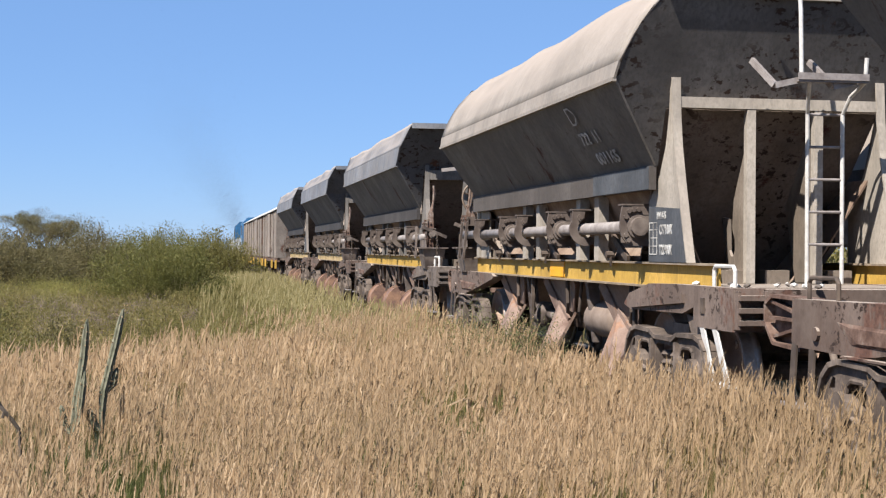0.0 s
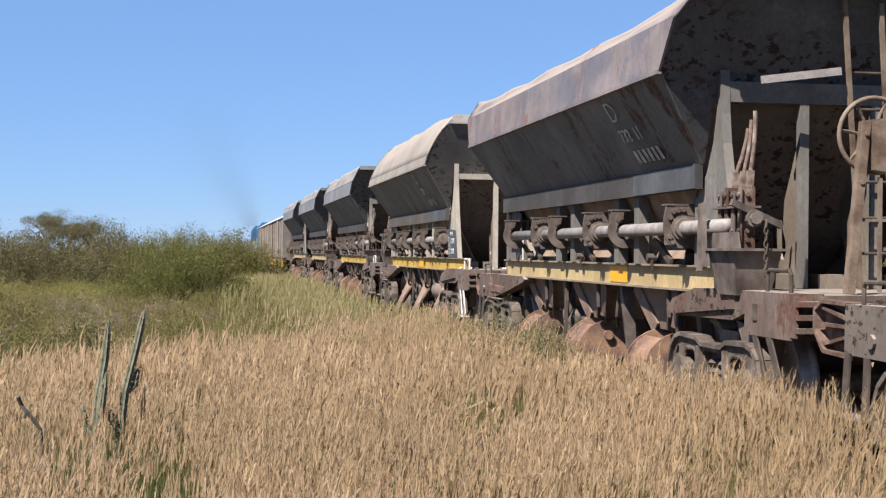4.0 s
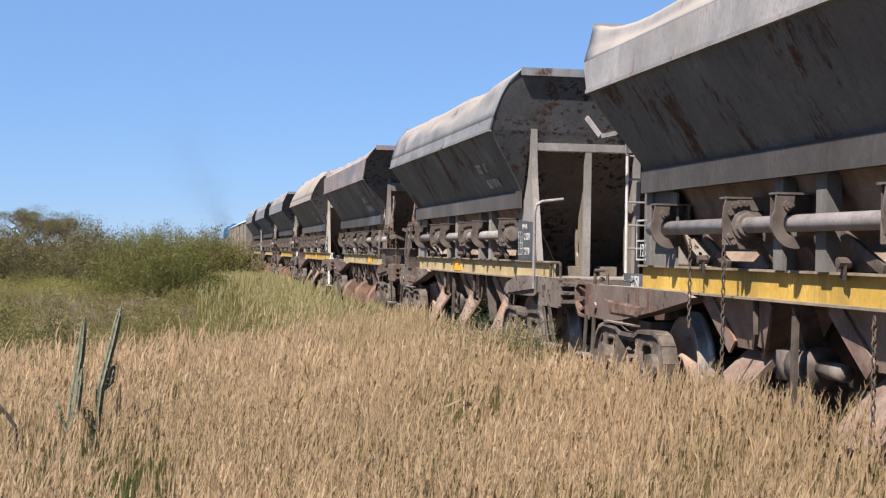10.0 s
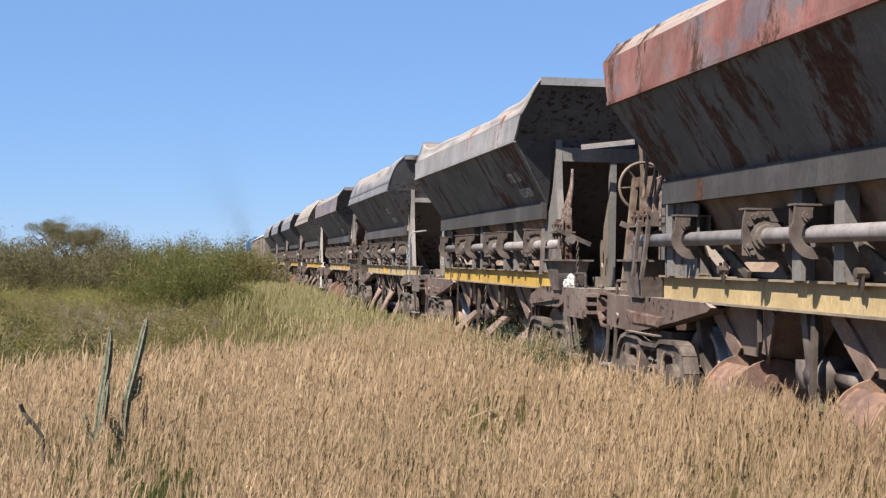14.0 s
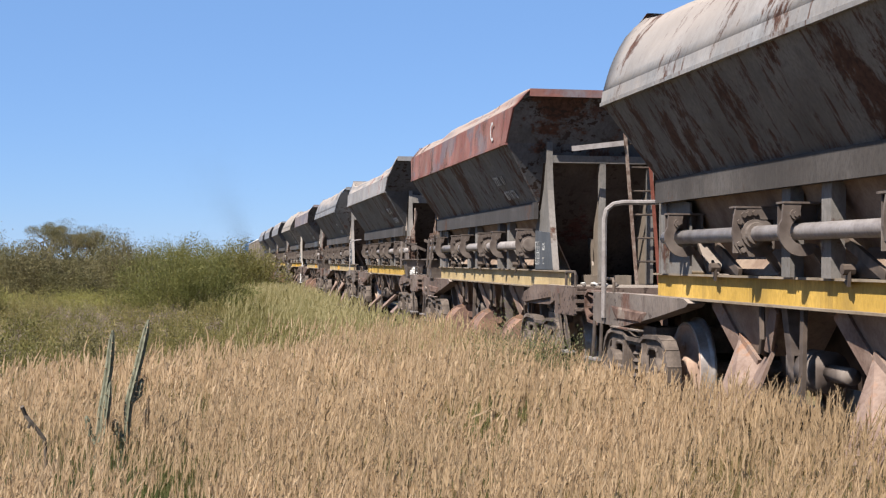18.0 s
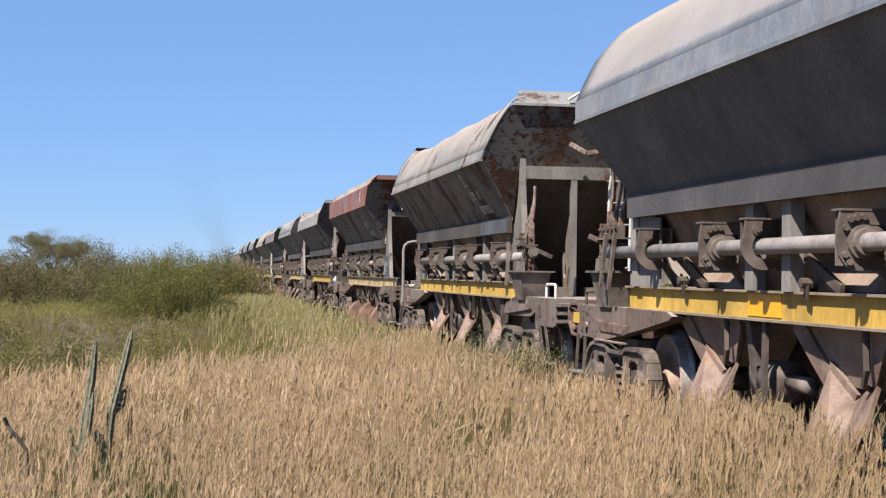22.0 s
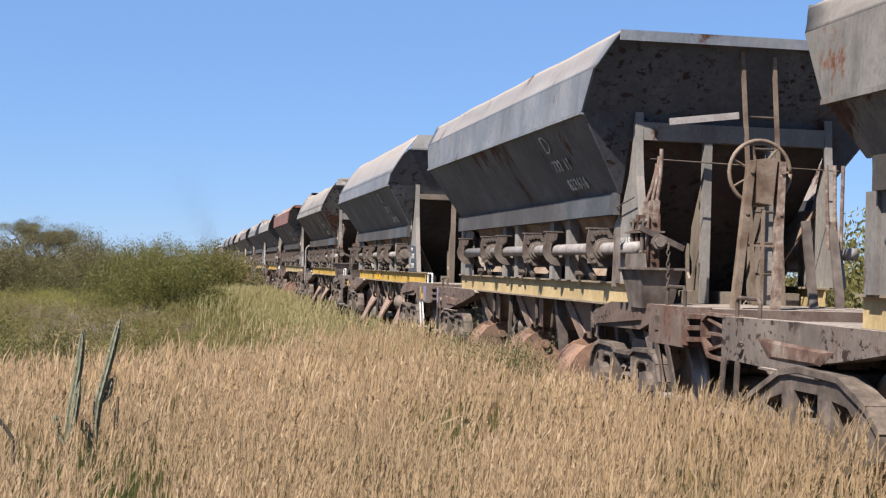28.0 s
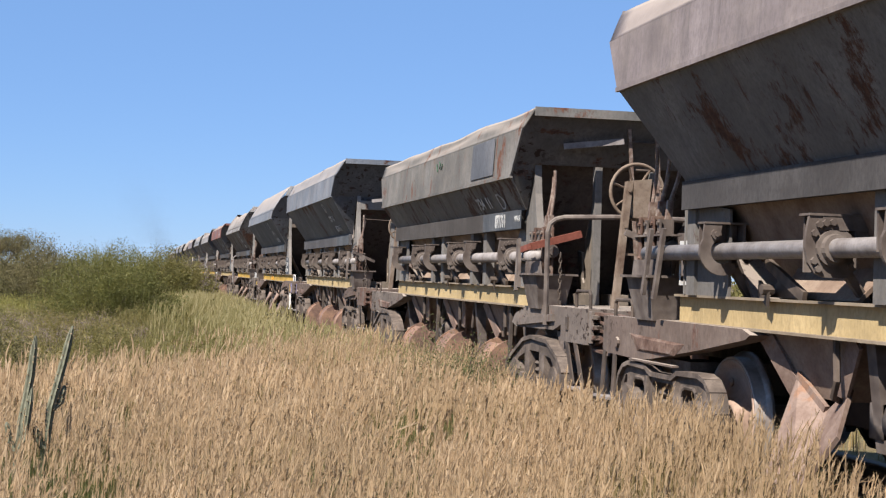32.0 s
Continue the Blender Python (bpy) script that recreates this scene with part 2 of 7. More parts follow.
def box(bm, x0, x1, y0, y1, z0, z1):
    return hexa(bm, [(x0, y0, z0), (x1, y0, z0), (x1, y1, z0), (x0, y1, z0), (x0, y0, z1), (x1, y0, z1), (x1, y1, z1), (x0, y1, z1)])


def bevelled(bm, w=0.012, n=1):
    es = [e for e in bm.edges if len(e.link_faces) == 2 and e.calc_face_angle(0) > 0.6]
    bmesh.ops.bevel(bm, geom=es, offset=w, segments=n, affect="EDGES", clamp_overlap=True)
    return bm


def bar(bm, a, b, w, d=None, up=(0, 0, 1)):
    """A rectangular bar from a to b: w across, d along up."""
    a, b = Vector(a), Vector(b)
    d = w if d is None else d
    k = (b - a).normalized()
    u = Vector(up)
    if abs(k.dot(u)) > 0.98:
        u = Vector((0, 1, 0))
    s = k.cross(u).normalized() * (w / 2)
    u = s.cross(k).normalized() * (d / 2)
    return hexa(bm, [a - s - u, a + s - u, a + s + u, a - s + u, b - s - u, b + s - u, b + s + u, b - s + u])


def rod(bm, a, b, r, n=10, r2=None):
    a, b = Vector(a), Vector(b)
    k = (b - a).normalized()
    s = k.orthogonal().normalized()
    u = k.cross(s)
    r2 = r if r2 is None else r2
    ring = lambda c, q: [bm.verts.new(c + (s * math.cos(6.2832 * i / n) + u * math.sin(6.2832 * i / n)) * q) for i in range(n)]
    p, q = ring(a, r), ring(b, r2)
    for i in range(n):
        bm.faces.new((p[i], p[(i + 1) % n], q[(i + 1) % n], q[i]))
    bm.faces.new(p[::-1])
    bm.faces.new(q)


def tube(bm, pts, r, n=8):
    pts = [Vector(p) for p in pts]
    rings = []
    s = None
    for i, p in enumerate(pts):
        k = (pts[min(i + 1, len(pts) - 1)] - pts[max(i - 1, 0)]).normalized()
        s = k.orthogonal().normalized() if s is None else (s - k * s.dot(k)).normalized()
        u = k.cross(s)
        rings.append([bm.verts.new(p + (s * math.cos(6.2832 * j / n) + u * math.sin(6.2832 * j / n)) * r) for j in range(n)])
    for p, q in zip(rings, rings[1:]):
        for j in range(n):
            bm.faces.new((p[j], p[(j + 1) % n], q[(j + 1) % n], q[j]))
    bm.faces.new(rings[0][::-1])
    bm.faces.new(rings[-1])


def plate(bm, outline, axis, lo, hi, holes=()):
    """A flat plate: the outline lies across the axis and reaches from lo to hi along it."""
    put = {"x": lambda p, q: (q, p[0], p[1]), "y": lambda p, q: (p[0], q, p[1]), "z": lambda p, q: (p[0], p[1], q)}[axis]
    if not holes:
        a = [bm.verts.new(put(p, lo)) for p in outline]
        b = [bm.verts.new(put(p, hi)) for p in outline]
        bm.faces.new(a[::-1])
        bm.faces.new(b)
        for i in range(len(a)):
            j = (i + 1) % len(a)
            bm.faces.new((a[i], a[j], b[j], b[i]))
        return
    loops = []
    for q in (lo, hi):
        es, ls = [], []
        for loop in (outline, *holes):
            vs = [bm.verts.new(put(p, q)) for p in loop]
            es += [bm.edges.new((vs[i], vs[(i + 1) % len(vs)])) for i in range(len(vs))]
            ls.append(vs)
        bmesh.ops.triangle_fill(bm, use_beauty=True, use_dissolve=False, edges=es)
        loops.append(ls)
    for a, b in zip(*loops):
        for i in range(len(a)):
            j = (i + 1) % len(a)
            bm.faces.new((a[i], a[j], b[j], b[i]))


def lathe(bm, profile, axis_at, n=28, axis="x", cap=True):
    """Turns a profile of (along, radius) round an axis."""
    rings = []
    for along, r in profile:
        ring = []
        for i in range(n):
            c, s = math.cos(6.2832 * i / n) * r, math.sin(6.2832 * i / n) * r
            p = {"x": (along, c, s), "y": (c, along, s), "z": (c, s, along)}[axis]
            ring.append(bm.verts.new(Vector(p) + Vector(axis_at)))
        rings.append(ring)
    for p, q in zip(rings, rings[1:]):
        for i in range(n):
            bm.faces.new((p[i], p[(i + 1) % n], q[(i + 1) % n], q[i]))
    if cap:
        bm.faces.new(rings[0][::-1])
        bm.faces.new(rings[-1])
    else:
        for i in range(n):
            bm.faces.new((rings[-1][i], rings[-1][(i + 1) % n], rings[0][(i + 1) % n], rings[0][i]))


def arc(cx, cy, r, a0, a1, n):
    return [(cx + r * math.cos(radians(a0 + (a1 - a0) * i / n)), cy + r * math.sin(radians(a0 + (a1 - a0) * i / n))) for i in range(n + 1)]


def writing(name, text, size, m, material, parent, label="", bold=0.0, stretch=0.8):
    """Letters as a thin mesh on the plane of m (x along the line, y up, z out)."""
    cu = bpy.data.curves.new(name, "FONT")
    cu.body, cu.size, cu.extrude, cu.offset, cu.align_x, cu.resolution_u = text, size, 0.0015, bold, "CENTER", 2
    tmp = new("lettering", cu)
    dg = bpy.context.evaluated_depsgraph_get()
    me = bpy.data.meshes.new_from_object(tmp.evaluated_get(dg))
    bpy.data.objects.remove(tmp)
    me.transform(m @ Matrix.Diagonal((stretch, 1, 1, 1)))
    me.materials.clear()
    me.materials.append(material)
    ob = new(name, me)
    ob.parent = parent
    return tagged(ob, label)

# ---- ground and track ----
def ground_z(x, y):
    """Height of the field: nearly flat, with a low bank under the track."""
    bank = max(0.0, 1 - max(0.0, abs(x - TRACK_X) - 1.3) / 1.1)
    roll = 0.05 * noise.noise((x * 0.12, y * 0.12, 0)) if abs(x) < 200 and y < 300 else 0.0
    return 0.06 * bank + roll * (1 - bank)


def ground():
    xs = np.concatenate([-np.geomspace(3000, 12, 26), np.arange(-11, 12, 0.5), np.geomspace(12, 3000, 26)])
    ys = np.concatenate([-np.geomspace(3000, 10, 16), np.arange(-9, 40, 0.5), np.geomspace(40, 4500, 40)])
    verts = [(x, y, ground_z(x, y)) for y in ys for x in xs]
    n = len(xs)
    faces = [(j * n + i, j * n + i + 1, (j + 1) * n + i + 1, (j + 1) * n + i) for j in range(len(ys) - 1) for i in range(n - 1)]
    me = bpy.data.meshes.new("ground")
    me.from_pydata(verts, [], faces)
    m, nt, b = start("dry_soil", 0.95)
    c = ramp(nt, grain(nt, 0.5, 8, 0.7), [(0.3, (0.070, 0.052, 0.028)), (0.5, (0.119, 0.091, 0.049)), (0.7, (0.091, 0.091, 0.035))])
    c = blend(nt, step(nt, grain(nt, 9, 5, 0.7), 0.4, 0.7, 0.6), c, (0.168, 0.130, 0.070))
    nt.links.new(c, b.inputs["Base Color"])
    relief(nt, b, grain(nt, 14, 6, 0.7), 0.6, 0.03)
    me.materials.append(m)
    tagged(new("ground", me), "dry sandy field soil under tall grass", "ground", kind="structure")


def track():
    tr = thing("railway_track", Matrix.Translation((TRACK_X, 0, RAIL_Z)), "narrow-gauge railway track on low stone ballast", "railway track", kind="structure")
    head = [(-0.032, 0), (0.032, 0), (0.032, -0.03), (0.009, -0.042), (0.009, -0.105), (0.055, -0.12), (0.055, -0.13), (-0.055, -0.13), (-0.055, -0.12), (-0.009, -0.105), (-0.009, -0.042), (-0.032, -0.03)]
    for side in (-1, 1):
        bm = bmesh.new()
        plate(bm, [(side * 0.652 + x, z) for x, z in head], "y", -140, 320)
        part("rail", bm, M_RAIL, tr, "rusty brown rail with worn head")
    bm = bmesh.new()
    plate(bm, [(-1.5, -0.17), (1.5, -0.17), (2.1, -0.34), (-2.1, -0.34)], "y", -140, 320)
    part("ballast", bm, M_STONE, tr, "dusty grey-brown ballast bed")
    bm = bmesh.new()
    box(bm, -0.95, 0.95, -0.11, 0.11, -0.26, -0.133)
    bevelled(bm, 0.01)
    first = part("sleeper", bm, M_SLEEPER, tr)
    first.location = (0, -3, 0)
    for i in range(1, 110):
        o = new("sleeper", first.data)
        o.parent = tr
        o.location = (random.uniform(-0.03, 0.03), -3 + i * 0.64, 0)


ground()
track()

# ---- train ----
WHEEL_R = 0.42
PITCH = 12.36
HALF = 4.1        # half length of the hopper's widest edge
AXLES = (-4.85, -3.45, 3.45, 4.85)
PIVOT = 4.15      # bogie centre from the middle of a wagon
WHEELSETS = []    # wheelset, vehicle
VEHICLES = []     # vehicle, place along the track at the start


def wheelset(car, y):
    ws = new("wheelset")
    ws.empty_display_size = 0.2
    ws.parent = car
    ws.location = (0, y, WHEEL_R)
    tagged(ws, "steel wheelset with bright worn treads")
    for s in (-1, 1):
        if "wheel" in SHARED:
            for nm, me in SHARED["wheel"][s]:
                o = new(nm, me)
                o.parent = ws
            continue
        bm = bmesh.new()
        lathe(bm, [(s * 0.620, 0.455), (s * 0.645, 0.458), (s * 0.660, 0.43), (s * 0.670, WHEEL_R), (s * 0.745, WHEEL_R - 0.004), (s * 0.750, 0.412), (s * 0.748, 0.400), (s * 0.620, 0.365)], (0, 0, 0), 36, "x", False)
        a = part("tyre", bm, M_TREAD, ws, "bright worn steel tyre", True)
        bm = bmesh.new()
        lathe(bm, [(s * 0.642, 0.366), (s * 0.749, 0.400), (s * 0.751, 0.372), (s * 0.722, 0.360), (s * 0.708, 0.33), (s * 0.692, 0.20), (s * 0.720, 0.13), (s * 0.760, 0.10), (s * 0.760, 0.03), (s * 0.640, 0.03)], (0, 0, 0), 30)
        for k in range(3):
            t = 2.1 * k
            rod(bm, (s * 0.700, 0.25 * math.cos(t), 0.25 * math.sin(t)), (s * 0.712, 0.25 * math.cos(t), 0.25 * math.sin(t)), 0.035, 8)
        b = part("wheel_disc", bm, M_DISC, ws, "dusty brown wheel disc", True)
        SHARED.setdefault("wheel_new", {})[s] = [("tyre", a.data), ("wheel_disc", b.data)]
    if "wheel_new" in SHARED:
        SHARED["wheel"] = SHARED.pop("wheel_new")
    bm = bmesh.new()
    rod(bm, (-0.84, 0, 0), (0.84, 0, 0), 0.075, 12)
    part("axle", bm, M_BOGIE, ws)
    WHEELSETS.append((ws, car, y))


SHARED = {}


def share(name, key, make, material, parent, label="", at=None, smooth=False):
    """A part whose mesh is made once and used again on every wagon."""
    k = (key, material.name)
    if k not in SHARED:
        bm = bmesh.new()
        make(bm)
        ob = part(name, bm, material, parent, label, smooth)
        SHARED[k] = ob.data
    else:
        ob = new(name, SHARED[k])
        ob.parent = parent
        tagged(ob, label)
    if at is not None:
        ob.matrix_local = at
    return ob


def side_frame(bm, style):
    """Cast side frame of a bogie, with its windows; across x at the thing's origin."""
    if style == "arch":
        out = [(-1.28, 0.34), (-1.28, 0.48), (-1.06, 0.62), (-0.60, 0.76), (0.10, 0.78), (0.48, 0.74), (1.28, 0.48), (1.28, 0.34), (1.0, 0.27), (0.55, 0.14), (-0.55, 0.14), (-1.0, 0.27)]
        holes = [[(-0.86, 0.40), (-0.84, 0.53), (-0.72, 0.60), (-0.46, 0.62), (-0.44, 0.38)], [(-0.22, 0.36), (-0.22, 0.64), (0.22, 0.64), (0.22, 0.36)], [(0.44, 0.38), (0.46, 0.60), (0.72, 0.55), (0.86, 0.48), (0.86, 0.40)]]
    else:
        out = [(-1.27, 0.34), (-1.28, 0.47), (-1.20, 0.61), (-1.08, 0.69), (-0.92, 0.72), (-0.42, 0.71), (-0.28, 0.665), (0.28, 0.665), (0.42, 0.71), (0.92, 0.72), (1.08, 0.69), (1.20, 0.61), (1.28, 0.47), (1.27, 0.34), (1.08, 0.25), (0.74, 0.28), (0.42, 0.10), (-0.42, 0.10), (-0.74, 0.28), (-1.08, 0.25)]
        holes = [[(s * a, b) for a, b in ((0.47, 0.37), (0.46, 0.53), (0.50, 0.58), (0.56, 0.60), (0.76, 0.60), (0.82, 0.57), (0.85, 0.50), (0.84, 0.40), (0.66, 0.35))] for s in (-1, 1)]
        holes += [[(-0.31, 0.20), (-0.31, 0.57), (-0.27, 0.60), (0.27, 0.60), (0.31, 0.57), (0.31, 0.20)]]
        holes += [[(s * a, b) for a, b in ((1.04, 0.54), (1.03, 0.60), (1.08, 0.61), (1.14, 0.53))] for s in (-1, 1)]
    out = [(a * 0.79, b * 0.98) for a, b in out]
    holes = [[(a * 0.79, b * 0.98) for a, b in h] for h in holes]
    plate(bm, out, "x", *((-0.07, 0.07) if style == "arch" else (-0.035, 0.035)), holes)
    if style != "arch":
        # the cast frame's rounded flange, the rims of its windows and the webs at the spring seat
        for a, b in zip(out, out[1:] + out[:1]):
            bar(bm, (-0.005, a[0], a[1] - 0.012), (-0.005, b[0], b[1] - 0.012), 0.035, 0.13, (1, 0, 0))
        for h in holes[:2]:
            for a, b in zip(h, h[1:] + h[:1]):
                rod(bm, (-0.036, a[0], a[1]), (-0.036, b[0], b[1]), 0.016, 6)
        for s in (-1, 1):
            bar(bm, (-0.045, s * 0.31, 0.16), (-0.045, s * 0.30, 0.62), 0.05, 0.05, (1, 0, 0))
    if style == "arch":
        for a, b in zip(out, out[1:] + out[:1]):
            if a[1] > 0.30 and b[1] > 0.30:
                bar(bm, (-0.01, a[0], a[1]), (-0.01, b[0], b[1]), 0.04, 0.17, (1, 0, 0))
    for s in (-1, 1):
        rod(bm, (-0.09, s * 0.70, WHEEL_R - 0.02), (0.1, s * 0.70, WHEEL_R - 0.02), 0.12, 14)
    for k in (-0.11, 0.11):
        for j in range(4):
            lathe(bm, [(0.26 + j * 0.07, 0.06), (0.29 + j * 0.07, 0.085), (0.32 + j * 0.07, 0.06)], (0.05, k, 0), 10, "z")


def bogie(car, y, style):
    b = new("bogie")
    b.empty_display_size = 0.2
    b.parent = car
    b.location = (0, y, 0)
    tagged(b, "cast steel four-wheel bogie, grey with dust")
    for s in (-1, 1):
        share("side_frame", "side_frame" + style, lambda bm: side_frame(bm, style), M_BOGIE, b, "", pose(s * (0.95 if style == "arch" else 0.955), 0, 0, 0, 0, 0 if s < 0 else 180))
    def bolster(bm):
        box(bm, -0.86, 0.86, -0.2, 0.2, 0.52, 0.76)
        bevelled(bm, 0.02)
    share("bolster", "bolster", bolster, M_BOGIE, b)
    for q0 in (-0.2, 0.2):
        brake_beam(b, q0)


def brake_beam(b, q0):
    def beam(bm):
        for q in (q0,):
            bar(bm, (-0.7, q, 0.36), (0.7, q, 0.36), 0.09, 0.12)
            for s in (-1, 1):
                plate(bm, [(q + (0.10 if q > 0 else -0.10) * 0, 0.26)] + [(q + 0.06, 0.2), (q + 0.08, 0.5), (q - 0.06, 0.5)], "x", s * 0.69 - 0.04, s * 0.69 + 0.04)
    share("brake_beam", "brake_beam%g" % q0, beam, M_STEEL, b)


def sheet(bm, a, b, ends, amp=0.0, top=0.0, seed=0, thick=0.018, ny=26, nv=4, sag=0.0, bulge=0.0):
    """A plate between the edges a (upper) and b (lower), each (x, z), from end to end; amp: dents, top: how the upper edge waves."""
    a, b = Vector((a[0], 0, a[1])), Vector((b[0], 0, b[1]))
    n = (b - a).cross(Vector((0, 1, 0))).normalized()
    if n.x * a.x < 0:
        n = -n
    rows = []
    for layer in (0, -thick):
        g = []
        for i in range(ny + 1):
            line = []
            for j in range(nv + 1):
                f = j / nv
                p = a.lerp(b, f)
                y = -ends(p.z) + (2 * ends(p.z)) * i / ny
                d = bulge * math.sin(math.pi * f) + amp * noise.noise((y * 0.9, f * 1.7 + seed, seed * 3.1)) * math.sin(math.pi * min(1, f + 0.15 if top else f)) * (1 if 0 < i < ny else 0.3)
                w = top * (1 - f) * (noise.noise((y * 0.7, seed * 2.3, 4.0)) - 0.2) - sag * (1 - f) * max(0.0, 1 - abs(y / 4.4) ** 8)
                line.append(bm.verts.new(p + Vector((0, y, 0)) + n * (d + layer) + Vector((-0.25 * w * (1 if a.x > 0 else -1), 0, w))))
            g.append(line)
        rows.append(g)
    o, k = rows
    for i in range(ny):
        for j in range(nv):
            bm.faces.new((o[i][j], o[i + 1][j], o[i + 1][j + 1], o[i][j + 1]))
            bm.faces.new((k[i][j], k[i][j + 1], k[i + 1][j + 1], k[i + 1][j]))
        bm.faces.new((o[i][0], k[i][0], k[i + 1][0], o[i + 1][0]))
        bm.faces.new((o[i][nv], o[i + 1][nv], k[i + 1][nv], k[i][nv]))
    for i in (0, ny):
        for j in range(nv):
            bm.faces.new((o[i][j], o[i][j + 1], k[i][j + 1], k[i][j]))


def hook(bm):
    """Crank hook: a C-shaped plate curled under the shaft, before an inverted bracket."""
    plate(bm, [(-0.005, 0.185), (-0.132, 0.185), (-0.142, 0.08)] + arc(0, 0, 0.165, 165, 300, 12) + [(0.095, -0.165), (0.095, -0.085)] + arc(0, 0, 0.086, 300, 105, 10), "y", -0.062, -0.036)
    box(bm, -0.125, 0.205, 0.045, 0.062, -0.03, 0.186)
    box(bm, 0.150, 0.168, -0.06, 0.045, -0.02, 0.186)
    box(bm, -0.135, 0.205, -0.068, 0.066, 0.186, 0.200)
    rod(bm, (-0.055, -0.085, 0.115), (-0.055, 0.04, 0.115), 0.036, 10)
    rod(bm, (-0.055, -0.10, 0.115), (-0.055, -0.085, 0.115), 0.02, 6)
    bar(bm, (0.10, -0.03, -0.11), (0.24, 0.0, -0.30), 0.055, 0.035, (0, 1, 0))
    bar(bm, (0.19, 0.05, 0.0), (0.27, 0.05, -0.30), 0.05, 0.035, (0, 1, 0))


def bearing(bm):
    """Bearing of the shaft: a round-edged plate under a short channel, with a flanged collar and bolts."""
    plate(bm, [(0.09, 0.10), (-0.06, 0.185), (-0.142, 0.185), (-0.158, 0.10), (-0.166, 0.0), (-0.148, -0.085), (-0.105, -0.145), (-0.04, -0.168), (0.09, -0.168), (0.155, -0.12), (0.155, 0.06)], "y", -0.058, -0.034)
    box(bm, -0.06, 0.235, -0.062, -0.046, 0.105, 0.186)
    box(bm, -0.146, 0.235, -0.066, 0.07, 0.186, 0.200)
    box(bm, 0.15, 0.235, -0.046, 0.07, -0.02, 0.186)
    box(bm, -0.12, 0.155, 0.045, 0.062, -0.14, 0.186)
    lathe(bm, [(-0.062, 0.105), (-0.085, 0.105), (-0.088, 0.085), (-0.125, 0.080), (-0.128, 0.055)], (0, 0, 0), 18, "y")
    for q in ((-0.115, 0.085), (-0.085, 0.135), (-0.045, 0.145), (0.0, 0.150), (-0.115, -0.075), (-0.09, -0.12), (0.12, -0.10)):
        rod(bm, (q[0], -0.082, q[1]), (q[0], -0.05, q[1]), 0.021, 6)
    bar(bm, (0.10, -0.02, -0.12), (0.26, 0.0, -0.31), 0.05, 0.04, (0, 1, 0))


def trough(bm, y):
    """Pocket of the hopper over one gate: four walls drawn in towards the mouth."""
    top = [(-0.84, y - 0.62, 1.06), (-0.30, y - 0.62, 1.06), (-0.30, y + 0.62, 1.06), (-0.84, y + 0.62, 1.06)]
    low = [(-0.74, y - 0.26, 0.66), (-0.34, y - 0.26, 0.66), (-0.34, y + 0.26, 0.66), (-0.74, y + 0.26, 0.66)]
    hexa(bm, low + top)


def edge_a(bm, y, s=-1):
    bar(bm, (-0.86, y + s * 0.62, 1.05), (-0.77, y + s * 0.27, 0.66), 0.15, 0.02, (1, 0, 0))


def edge_b(bm, y):
    edge_a(bm, y, 1)


def pipe_a(bm, y, s=-1):
    tube(bm, [(-0.88, y + s * 0.42, 1.04), (-0.88, y + s * 0.44, 0.80), (-0.86, y + s * 0.36, 0.70), (-0.76, y + s * 0.30, 0.66)], 0.022, 6)


def lip_flat(bm, y):
    """Chute: a lit throwing plate folded against a cheek."""
    for quad in (((-0.78, y + 0.26, 0.80), (-0.76, y - 0.10, 0.60), (-1.12, y - 0.36, 0.10), (-1.08, y + 0.10, 0.20)),
                 ((-0.76, y - 0.10, 0.60), (-0.75, y - 0.36, 0.76), (-0.97, y - 0.62, 0.50), (-1.12, y - 0.36, 0.10))):
        hexa(bm, list(quad) + [(a + 0.022, b, c - 0.022) for a, b, c in quad])
    bar(bm, (-0.79, y + 0.24, 0.79), (-0.77, y - 0.10, 0.60), 0.03, 0.05)


def lip_board(bm, y):
    """Chute: a wide flat board thrown out below its hinge, one edge turned up."""
    quad = ((-0.60, y - 0.34, 0.66), (-0.60, y + 0.34, 0.66), (-1.06, y + 0.34, 0.24), (-1.06, y - 0.34, 0.24))
    hexa(bm, list(quad) + [(a + 0.022, b, c - 0.026) for a, b, c in quad])
    quad = ((-0.60, y - 0.36, 0.74), (-0.60, y - 0.34, 0.64), (-1.06, y - 0.34, 0.22), (-1.06, y - 0.36, 0.28))
    hexa(bm, list(quad) + [(a, b - 0.016, c) for a, b, c in quad])
    rod(bm, (-0.60, y - 0.40, 0.67), (-0.60, y + 0.40, 0.67), 0.024, 8)


def strap(bm, y):
    """Flat brace slanting from the side beam inwards to the mouth."""
    bar(bm, (-0.86, y, 1.05), (-0.58, y + 0.28, 0.60), 0.15, 0.02, (0, 1, 0))


def lip_round(bm, y):
    """Sector gate: a curved plate between round cheeks."""
    for q in (-0.29, 0.29):
        plate(bm, arc(-0.70, 0.28, 0.38, 215, 15, 14), "y", y + q - 0.014, y + q + 0.014)
        rod(bm, (-0.74, y + q - 0.06, 0.50), (-0.74, y + q + 0.06, 0.50), 0.05, 10)
    pts = arc(-0.70, 0.28, 0.36, 212, 118, 7)
    plate(bm, pts + [(x * 0.96 - 0.03, z - 0.02) for x, z in pts[::-1]], "y", y - 0.29, y + 0.29)


